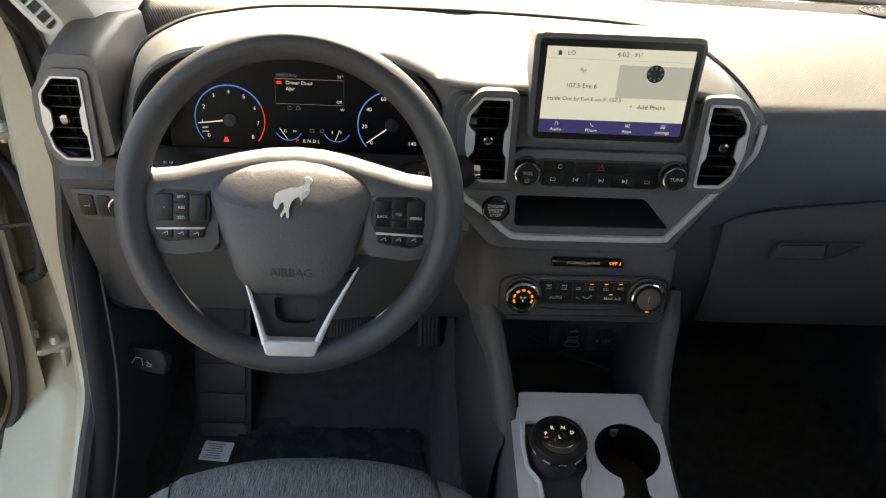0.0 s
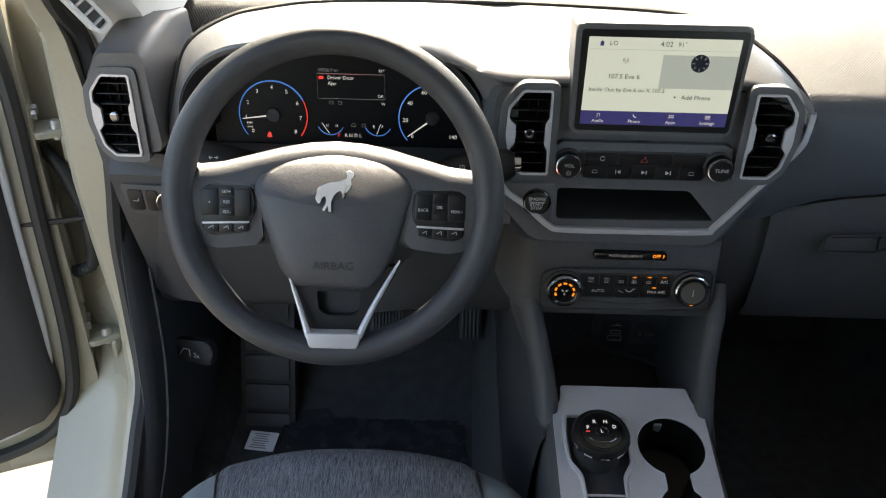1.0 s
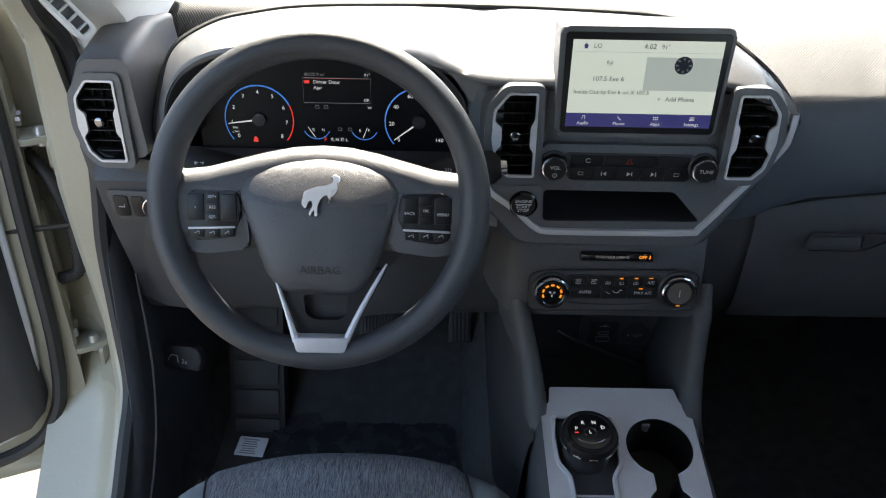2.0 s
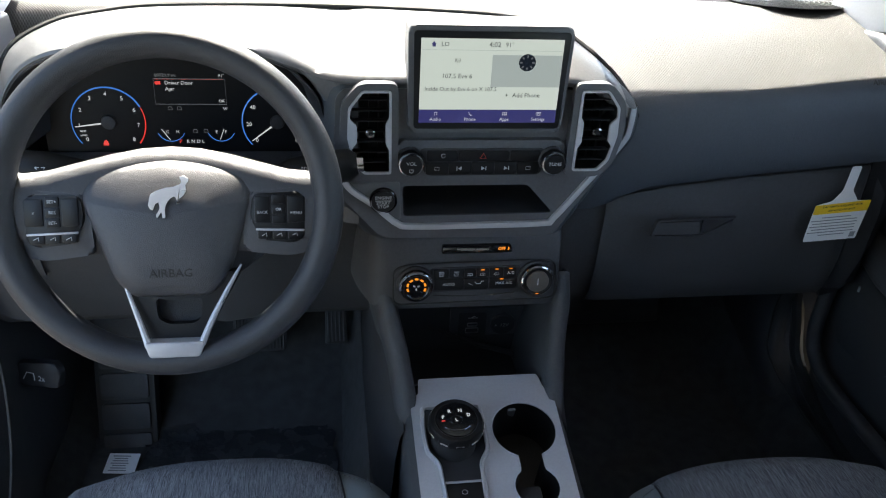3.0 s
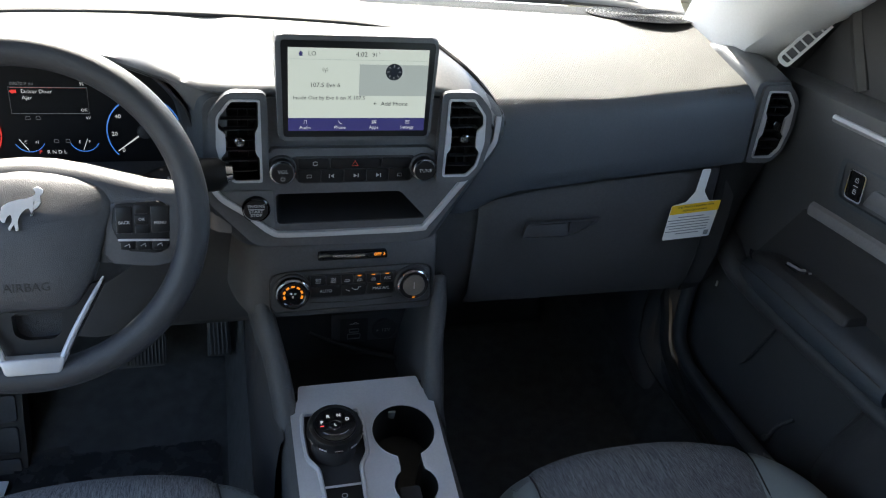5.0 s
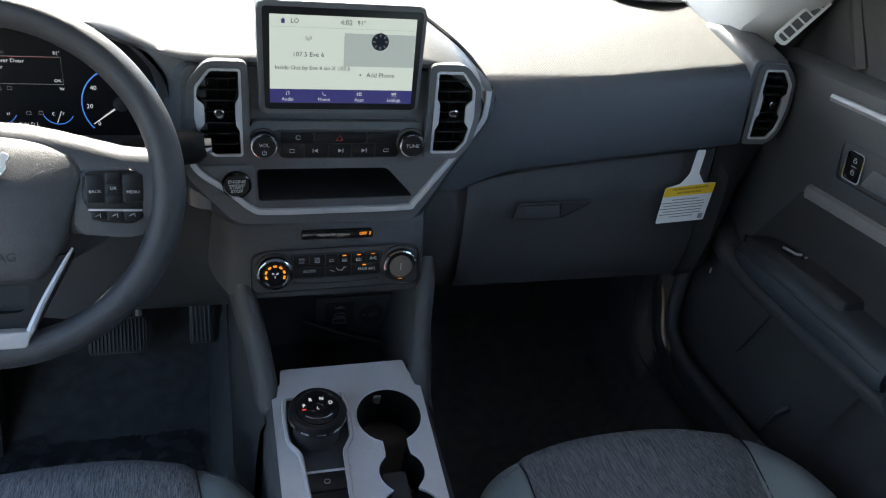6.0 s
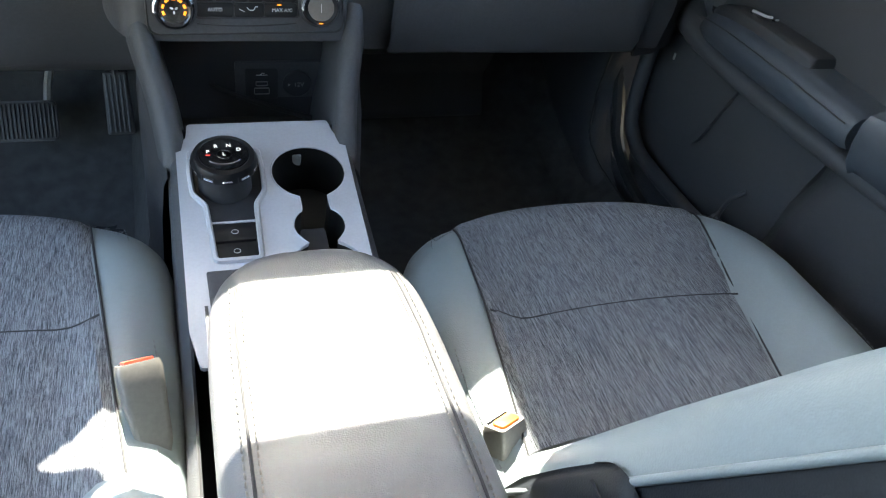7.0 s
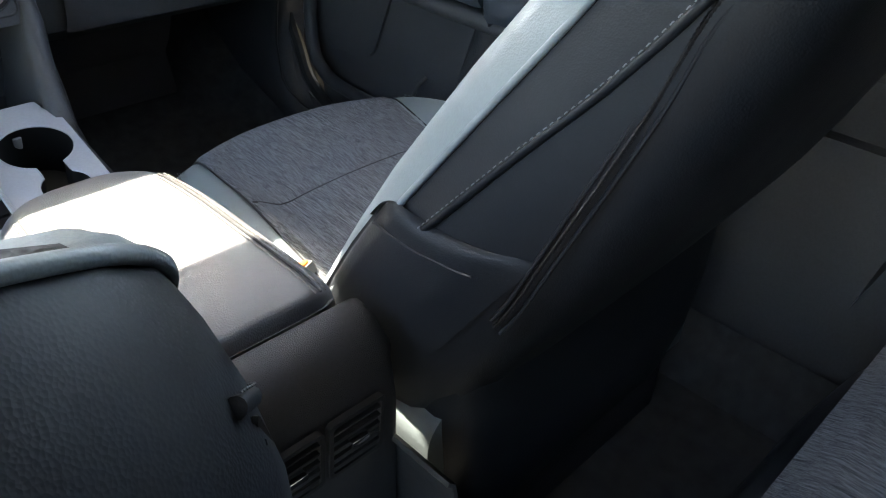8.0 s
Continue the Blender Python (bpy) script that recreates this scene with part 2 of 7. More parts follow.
def pierced(bm, outer, holes, d0, d1, m=None):
    """A plate with real holes, from d0 to d1 along local Z."""
    loops, edges, vs = [], [], []
    for loop in (outer, *holes):
        ring = [bm.verts.new((x, y, d1)) for x, y in loop]
        loops.append(ring)
        vs += ring
        edges += [bm.edges.new((ring[i], ring[(i + 1) % len(ring)])) for i in range(len(ring))]
    bmesh.ops.triangle_fill(bm, edges=edges, use_beauty=True, use_dissolve=False)
    for ring in loops:
        low = [bm.verts.new((v.co.x, v.co.y, d0)) for v in ring]
        vs += low
        for i in range(len(ring)):
            j = (i + 1) % len(ring)
            bm.faces.new((ring[i], ring[j], low[j], low[i]))
    grow(bm, vs, m)
    return bm


def loft(bm, rings, closed=True, cap=True, m=None):
    """Skin over rings of points, each of the same count."""
    rows = [[bm.verts.new(p) for p in ring] for ring in rings]
    for a, b in zip(rows, rows[1:]):
        n = len(a)
        for i in range(n if closed else n - 1):
            j = (i + 1) % n
            bm.faces.new((a[i], a[j], b[j], b[i]))
    if cap and closed:
        bm.faces.new(rows[0][::-1])
        bm.faces.new(rows[-1])
    grow(bm, [v for r in rows for v in r], m)
    return bm


def sheet(bm, rows, thick=0.0, m=None):
    """A surface through a grid of points; thick: drawn out against its normals into a slab."""
    vs = [[bm.verts.new(p) for p in r] for r in rows]
    fs = []
    for a, b in zip(vs, vs[1:]):
        for i in range(len(a) - 1):
            fs.append(bm.faces.new((a[i], a[i + 1], b[i + 1], b[i])))
    if thick:
        bmesh.ops.recalc_face_normals(bm, faces=fs)
        bmesh.ops.solidify(bm, geom=fs, thickness=thick)
    grow(bm, list({v for r in vs for v in r if v.is_valid}) if not thick else list(bm.verts), m) if m is not None else None
    return bm


def smooth_path(pts, n=6):
    """Catmull-Rom through the points."""
    p = [Vector(q) for q in pts]
    out = []
    for i in range(len(p) - 1):
        a, b, c, d = p[max(i - 1, 0)], p[i], p[i + 1], p[min(i + 2, len(p) - 1)]
        for j in range(n):
            t = j / n
            out.append(0.5 * ((2 * b) + (c - a) * t + (2 * a - 5 * b + 4 * c - d) * t * t + (3 * b - a - 3 * c + d) * t ** 3))
    return out + [p[-1]]


def tube(bm, pts, r, n=8, closed=False, m=None, flat=1.0):
    """A round bar along points; r may be one number or one a point."""
    p = [Vector(q) for q in pts]
    k = len(p)
    rr = r if isinstance(r, (list, tuple)) else [r] * k
    rings, side = [], None
    for i in range(k):
        t = (p[(i + 1) % k] - p[i - 1]) if closed else (p[min(i + 1, k - 1)] - p[max(i - 1, 0)])
        t.normalize()
        if side is None:
            side = t.orthogonal().normalized()
        side = (side - t * side.dot(t)).normalized()
        up = t.cross(side)
        rings.append([p[i] + rr[i] * (math.cos(2 * math.pi * j / n) * side + flat * math.sin(2 * math.pi * j / n) * up) for j in range(n)])
    if closed:
        rings.append(rings[0])
        rows = [[bm.verts.new(q) for q in ring] for ring in rings[:-1]]
        rows.append(rows[0])
        best = min(range(n), key=lambda s: (rings[-2][0] - rings[0][s]).length)
        for idx, (a, b) in enumerate(zip(rows, rows[1:])):
            off = best if idx == len(rows) - 2 else 0
            for i in range(n):
                j = (i + 1) % n
                bm.faces.new((a[i], a[j], b[(j + off) % n], b[(i + off) % n]))
        grow(bm, [v for r2 in rows[:-1] for v in r2], m)
        return bm
    return loft(bm, rings, True, True, m)


def lathe(bm, prof, n=40, m=None, squash=1.0):
    """Turned about local Z; profile of (radius, height) from bottom to top."""
    return loft(bm, [[(r * math.cos(2 * math.pi * i / n), squash * r * math.sin(2 * math.pi * i / n), z) for i in range(n)] for r, z in prof], True, True, m)


def stitches(bm, pts, length=0.004, gap=0.0025, r=0.0006, lift=0.0):
    """Short thread stitches along a path."""
    p = [Vector(q) for q in pts]
    acc, nxt = 0.0, 0.0
    for a, b in zip(p, p[1:]):
        seg = (b - a).length
        if seg < 1e-6:
            continue
        d = (b - a) / seg
        while nxt < acc + seg:
            s = a + d * (nxt - acc)
            tube(bm, [s, s + d * length * 0.3 + Vector((0, 0, r)), s + d * length * 0.7 + Vector((0, 0, r)), s + d * length], r, 5)
            nxt += length + gap
        acc += seg
    return bm


def text(name, body, size, m, material, parent, align="CENTER", bold=0.0, local=False, depth=0.0004):
    """Raised lettering in local XY of m, reading along +X, up +Y."""
    cu = bpy.data.curves.new(name, "FONT")
    cu.body, cu.size, cu.align_x, cu.align_y, cu.extrude, cu.offset = body, size, align, "CENTER", depth, bold
    cu.resolution_u = 2
    tmp = bpy.data.objects.new("tmp", cu)
    me = bpy.data.meshes.new_from_object(tmp)
    bpy.data.objects.remove(tmp)
    me.transform(m)
    b = bmesh.new()
    b.from_mesh(me)
    bpy.data.meshes.remove(me)
    return part(name, b, material, parent, local=local)


def facing(x, y, z, lean=0.0, yaw=0.0):
    """A frame whose local XY lies upright: X to the car's right, Y up, Z to the rear; lean: degrees its top tips forward."""
    return pose(x, y, z, 90 - lean, 0, yaw)


def up(x, y, z, pitch=0.0):
    """A frame whose local XY lies flat; pitch: degrees by which its front rises."""
    return pose(x, y, z, pitch, 0, 0)


def mix(a, b, t):
    return a + (b - a) * t


def interp(xs, ys, x):
    return float(np.interp(x, xs, ys))


# ---- ground and car shell ----
def tuck(s, z):
    """How far the lower door frame stands in from the upper one, on the driver side."""
    return interp([0.45, 0.70, 0.88], [0.032, 0.024, 0.0], z) if s < 0 else 0.0


def ahead(s, z):
    """How far the closed passenger door's frame lies ahead of the driver's lower frame."""
    return interp([0.45, 0.53, 0.60, 0.66, 0.76, 0.90, 1.08, 1.19], [0.30, 0.34, 0.30, 0.26, 0.20, 0.13, 0.09, 0.0], z) if s > 0 else 0.0


def ground_and_shell():
    g = newbm()
    sheet(g, [[(-400, -400, 0), (400, -400, 0)], [(-400, 400, 0), (400, 400, 0)]])
    tagged(part("ground", g, CONCRETE, None), "pale sunlit concrete of the parking lot under the car", "ground", kind="structure")
    # carpeted floor with tunnel and toe board
    f = newbm()
    ys = [-1.3, -0.6, 0.2, 0.9, 1.15, 1.34, 1.50, 1.56]
    zs = [0.40, 0.40, 0.40, 0.38, 0.385, 0.46, 0.62, 0.95]
    xs = [-0.74, -0.70, -0.66, -0.40, -0.17, -0.13, 0.13, 0.17, 0.40, 0.66, 0.70, 0.74]
    hs = [0.08, 0.05, 0.0, 0.0, 0.0, 0.16, 0.16, 0.0, 0.0, 0.0, 0.05, 0.08]
    sheet(f, [[(x, y, z + h * (1 if z < 0.6 else 0.3)) for x, h in zip(xs, hs)] for y, z in zip(ys, zs)], 0.02)
    tagged(part("floor", f, CARPET, None), "black carpeted car floor with centre tunnel", "floor", kind="structure")
    c = newbm()
    rows = []
    for y, z in ((1.022, 1.590), (0.95, 1.62), (0.5, 1.665), (-0.2, 1.675), (-1.0, 1.65), (-1.45, 1.58)):
        rows.append([(x, y, z - 0.10 * abs(x / 0.62) ** 4) for x in np.linspace(-0.62, 0.62, 13)])
    sheet(c, rows, 0.04)
    tagged(part("ceiling", c, LINER, None), "pale grey cloth headliner under the roof", "ceiling", kind="structure")
    # outer shell
    body = thing("car_body", "sand coloured painted car body shell with open door frame", "car body", (0, 0, 0.2))
    for s, nm in ((-1, "left"), (1, "right")):
        # sill, lower side and front quarter behind the dash end
        b = newbm()
        prof = [(0.70, 0.33), (0.70, 0.44), (0.735, 0.462), (0.762, 0.452), (0.774, 0.40), (0.775, 0.30), (0.72, 0.26)]
        loft(b, [[(s * (x - tuck(s, 0.45)), y, z) for x, z in prof] for y in np.linspace(-1.2, 0.80 + ahead(s, 0.45), 12)])
        part("sill", b, PAINT if s < 0 else BLACK, body)
        # hinge pillar: sweeps up from the sill into the windscreen pillar
        b = newbm()
        path = [(0.56, 0.45, 0.10), (0.70, 0.47, 0.13), (0.82, 0.525, 0.17), (0.905, 0.60, 0.20), (0.955, 0.66, 0.20), (0.985, 0.76, 0.21), (0.992, 0.90, 0.20), (0.982, 1.00, 0.20), (0.985, 1.08, 0.20), (0.99, 1.20, 0.17), (0.965, 1.25, 0.17), (0.92, 1.32, 0.14)]
        rings = []
        for y, z, d in path:
            y += ahead(s, z)
            xi = interp([0.85, 0.95, 1.03, 1.10, 1.20], [0.745, 0.732, 0.724, 0.726, 0.745], z) if s < 0 else 0.745
            k = tuck(s, z)
            rings.append([(s * (xi - k), y, z), (s * (0.768 - k), y - 0.004, z), (s * (0.779 - k), y + 0.006, z), (s * (0.779 - k), y + d, z), (s * (0.745 - k), y + d, z)])
        loft(b, rings)
        part("hinge_pillar", b, PAINT if s < 0 else BLACK, body)
        b = newbm()
        path = [(1.13, 1.16, 0.70), (1.24, 1.26, 0.685), (1.16, 1.42, 0.632), (1.06, 1.545, 0.590)]
        loft(b, [[(s * (x - 0.030), y, z), (s * (x + 0.06), y - 0.05, z - 0.01), (s * (x + 0.075), y + 0.01, z + 0.03), (s * (x - 0.022), y + 0.06, z + 0.03)] for y, z, x in path])
        part("windscreen_pillar", b, PAINT, body)
        b = newbm()
        sheet(b, [[(s * 0.775, y, z), (s * 0.80, y + 0.03, z), (s * 0.85, y + 0.05, z), (s * 0.93, y + 0.056, z)] for y, z in ((0.80, 0.34), (0.95, 0.48), (1.085, 0.62), (1.10, 0.80), (1.10, 1.0), (1.10, 1.22))], 0.006)
        part("hinge_recess", b, PAINT, body)
        # weather strip along the opening
        b = newbm()
        pts = [(s * (interp([0.85, 0.95, 1.03, 1.10, 1.20], [0.740, 0.727, 0.717, 0.718, 0.738], z) if s < 0 else 0.742) - s * tuck(s, z), y + (0.004 if z > 0.85 else -0.012) + ahead(s, z) * interp([0.40, 0.69], [0, 1], y), z) for y, z in ((0.40, 0.475), (0.56, 0.476), (0.69, 0.495), (0.80, 0.545), (0.885, 0.62), (0.945, 0.68), (0.975, 0.77), (0.984, 0.90), (0.984, 1.00), (0.992, 1.08), (1.014, 1.19))] + [(s * 0.735, 0.962, 1.258), (s * 0.715, 0.90, 1.335), (s * 0.69, 0.84, 1.42)]
        tube(b, smooth_path(pts, 5), 0.013, 8)
        part("door_seal", b, RUBBER, body)
        # roof rail
        b = newbm()
        loft(b, [[(s * 0.60, y, z), (s * 0.68, y, z - 0.06), (s * 0.70, y, z + 0.0), (s * 0.62, y, z + 0.05)] for y, z in ((1.014, 1.555), (0.5, 1.61), (-0.3, 1.62), (-1.2, 1.58))])
        part("roof_rail", b, PAINT, body)
        # front wing
        b = newbm()
        sheet(b, [[(s * 0.915, y, 0.30), (s * 0.935, y, 0.60), (s * 0.935, y, 0.95), (s * 0.915, y, 1.12), (s * 0.80, y, z)] for y, z in ((1.155, 1.20), (1.4, 1.19), (1.8, 1.17), (2.3, 1.12), (2.62, 1.0))], 0.008)
        part("front_wing", b, PAINT, body)
        b = newbm()
        sheet(b, [[(s * 0.745, y, 0.38), (s * 0.76, y, 0.8), (s * 0.76, y, 1.2)] for y in (1.17, 1.4, 1.66)], 0.008)
        part("cowl_side", b, BLACK2, body)
        b = newbm()
        sheet(b, [[(s * 0.69, y, z - 0.004), (s * 0.725, y, z - 0.006), (s * 0.765, y, z - 0.01)] for y, z in ((1.06, 1.215), (1.15, 1.235), (1.30, 1.225), (1.45, 1.19), (1.60, 1.14))], 0.006)
        part("cowl_filler", b, BLACK2, body)
        b = newbm()
        front = -0.66 if s < 0 else -0.36   # unseen gap on the left, sized to let fill light in
        sheet(b, [[(s * 0.775, y, z) for y in (front, mix(front, -1.52, 0.5), -1.52)] for z in (0.30, 0.8, 1.20)], 0.01)
        part("rear_quarter", b, PAINT, body)
        # unseen opaque panes, added to cut light coming from behind the cabin
        b = newbm()
        sheet(b, [[(s * x, y, z) for y in (front + 0.02, mix(front, -1.50, 0.5), -1.50)] for x, z in ((0.755, 1.20), (0.72, 1.40), (0.645, 1.60))], 0.004)
        part("unseen_pane", b, TINT, body, "opaque dark pane")
        # centre pillar and rear quarter
        b = newbm()
        loft(b, [[(s * x, y0, z), (s * (x + 0.06), y0, z), (s * (x + 0.06), y1, z), (s * x, y1, z)] for z, x, y0, y1 in ((0.44, 0.73, -0.24, -0.46), (1.1, 0.72, -0.28, -0.44), (1.57, 0.63, -0.30, -0.42))])
        part("centre_pillar", b, PAINT, body)
    b = newbm()
    sheet(b, [[(x, y, z - 0.10 * abs(x / 0.66) ** 4) for x in np.linspace(-0.66, 0.66, 13)] for y, z in ((1.070, 1.625), (0.95, 1.67), (0.5, 1.72), (-0.2, 1.735), (-1.0, 1.71), (-1.5, 1.63))], 0.01)
    part("roof_skin", b, PAINT, body)
    b = newbm()
    box(b, (0, -1.5, 0.95), (1.5, 0.06, 1.44), 0.02)
    part("tailgate", b, PAINT, body)
    b = newbm()
    sheet(b, [[(x, y, z - 0.05 * abs(x / 0.75) ** 3) for x in np.linspace(-0.78, 0.78, 9)] for y, z in ((1.62, 1.14), (1.75, 1.17), (2.1, 1.16), (2.5, 1.08), (2.65, 0.95))], 0.01)
    part("bonnet", b, PAINT, body)
    b = cube((0, 1.64, 0.75), (1.5, 0.06, 0.8), 0.01)
    part("bulkhead", b, BLACK2, body)
    b = newbm()
    sheet(b, [[(x, y - 0.05 * abs(x / 0.75) ** 2, z) for x in np.linspace(-0.77, 0.77, 13)] for y, z in ((1.53, 1.160), (1.58, 1.163), (1.66, 1.150), (1.74, 1.140))], 0.006)
    part("cowl_panel", b, BLACK2, body)
    b = newbm()
    tube(b, smooth_path([(x, y, 1.208) for x, y in ((-0.776, 1.362), (-0.723, 1.406), (-0.654, 1.47), (-0.4, 1.535), (0.0, 1.56), (0.4, 1.535), (0.654, 1.47), (0.723, 1.406), (0.776, 1.362))], 5), 0.011, 8, flat=0.6)
    part("windscreen_seal", b, RUBBER, body, "black seal along the windscreen base")
    # windscreen
    w = newbm()
    sheet(w, [[(x, mix(1.60, 1.050, t) - 0.06 * abs(x / 0.7) ** 2 * (1 - 0.3 * t), mix(1.175, 1.60, t) - 0.03 * abs(x / 0.66) ** 3 * t) for x in np.linspace(-mix(0.72, 0.62, t), mix(0.72, 0.62, t), 13)] for t in np.linspace(0, 1, 6)], 0.005)
    ws = tagged(part("windscreen", w, GLASS, None), "clear windscreen glass above the dashboard", "windscreen", kind="structure")
    ws.visible_shadow = False


def pillar_trims():
    for s in (-1, 1):
        t = thing("pillar_trim", "pale grey windscreen pillar trim with slotted demister outlet", "pillar trim", (s * 0.66, 1.12, 1.22), group="pillar trims")
        b = newbm()
        rings = []
        for y, z, x, w in ((1.075, 1.19, 0.668, 0.10), (1.065, 1.225, 0.672, 0.10), (1.02, 1.262, 0.672, 0.10), (0.97, 1.302, 0.668, 0.10), (0.90, 1.352, 0.660, 0.11), (0.85, 1.41, 0.645, 0.16), (0.85, 1.48, 0.62, 0.22), (0.90, 1.55, 0.58, 0.22)):
            rings.append([(s * (x + 0.060), y - 0.04, z - 0.014), (s * (x + 0.03), y - 0.060, z - 0.002), (s * (x - 0.02), y - 0.045, z + 0.006),
                          (s * (x - 0.04), y - 0.005, z + 0.016), (s * (x - 0.045), y + w, z + 0.05), (s * (x + 0.045), y + w, z + 0.04)])
        loft(b, rings)
        body = part("moulding", b, LINER, t)
        b = newbm()
        out = Vector((s * -0.62, -0.76, 0.12)).normalized()
        axis = Vector((s * 0.45, -0.30, 0.80))
        axis = (axis - out * axis.dot(out)).normalized()
        m = Matrix((axis.cross(out), axis, out)).transposed().to_4x4()
        m.translation = Vector((s * 0.703, 0.950, 1.264)) + out * 0.012
        pierced(b, rect(-0.0115, -0.050, 0.0115, 0.050, 0.009), [rect(-0.0072, -0.044, 0.0072, 0.044, 0.005)], -0.030, 0.002, m)
        part("outlet_rim", b, LINER, body)
        part("outlet_well", prism(newbm(), rect(-0.0088, -0.0435, 0.0088, 0.0435, 0.005), -0.012, -0.0055, m), POD, body)
        for k in range(6):
            b = cube((0, -0.036 + 0.0144 * k, -0.004), (0.018, 0.0028, 0.008), 0.0006, m)
            part("slat", b, LINER, body)


def unseen_visor():
    # unseen blocker: length and skew are set to keep sun off the passenger cushion
    t = thing("unseen_visor", "unseen pale grey visor added to shade the passenger seat", "sun visor", (0.38, 1.003, 1.56))
    m = pose(0.39, 1.003, 1.560, 50, 0, 0) @ pose(0, 0, 0, 0, -3.6, 0)
    pad = part("pad", cube((0, 0, -0.120), (0.52, 0.016, 0.240), 0.007, m, 3), LINER, t)
    b = newbm()
    tube(b, [m @ Vector((x, 0, 0.002)) for x in (-0.25, 0.25)], 0.006, 8)
    part("hinge_rod", b, BLACK2, pad)


# ---- dashboard ----
def pad_profile(x):
    """Fore and aft outline of the passenger side pad at x: upper skin, then the rounded front."""
    zc = interp([0.2, 0.4, 0.62], [1.148, 1.160, 1.182], x)
    zb = interp([0.18, 0.22, 0.25, 0.43, 0.62], [1.000, 1.024, 1.033, 1.053, 1.071], x)
    top = [(1.56, 1.165), (1.45, 1.205), (1.30, 1.235), (1.15, 1.240), (1.05, mix(1.240, zc, 0.49) + 0.005), (0.985, mix(1.240, zc, 0.80) + 0.006), (0.95, zc + 0.008)]
    front = [(0.936, zc - 0.001), (0.929, zc - 0.014), (0.924, zc - 0.04), (0.919, mix(zc, zb, 0.7)), (0.917, zb + 0.012), (0.922, zb + 0.002), (0.935, zb - 0.002), (0.965, zb - 0.001)]
    return top, front


BACK = [(-0.618, 0.955, 1.085), (-0.604, 0.975, 1.150), (-0.587, 1.000, 1.198), (-0.541, 1.030, 1.224), (-0.492, 1.050, 1.233), (-0.420, 1.070, 1.2385), (-0.267, 1.080, 1.2405),
        (-0.112, 1.075, 1.2405), (0.039, 1.050, 1.240), (0.104, 1.010, 1.2366), (0.145, 0.980, 1.2165), (0.182, 0.945, 1.187), (0.209, 0.920, 1.151)]
LIP = [(-0.590, 0.925, 1.085), (-0.583, 0.925, 1.150), (-0.562, 0.927, 1.188), (-0.525, 0.912, 1.215), (-0.480, 0.902, 1.228), (-0.400, 0.900, 1.2355), (-0.300, 0.901, 1.232),
       (-0.238, 0.919, 1.207), (-0.168, 0.903, 1.193), (0.05, 0.899, 1.197), (0.125, 0.896, 1.194), (0.166, 0.894, 1.176), (0.189, 0.894, 1.150)]


def valley(x):
    """Depth from 0 to 1 of the fold where the cluster hood meets the centre moulding."""
    if -0.33 < x < -0.205:
        return ((x + 0.33) / 0.125) ** 1.6
    return max(0.0, 1 - (x + 0.205) / 0.032) if -0.205 <= x < -0.17 else 0.0


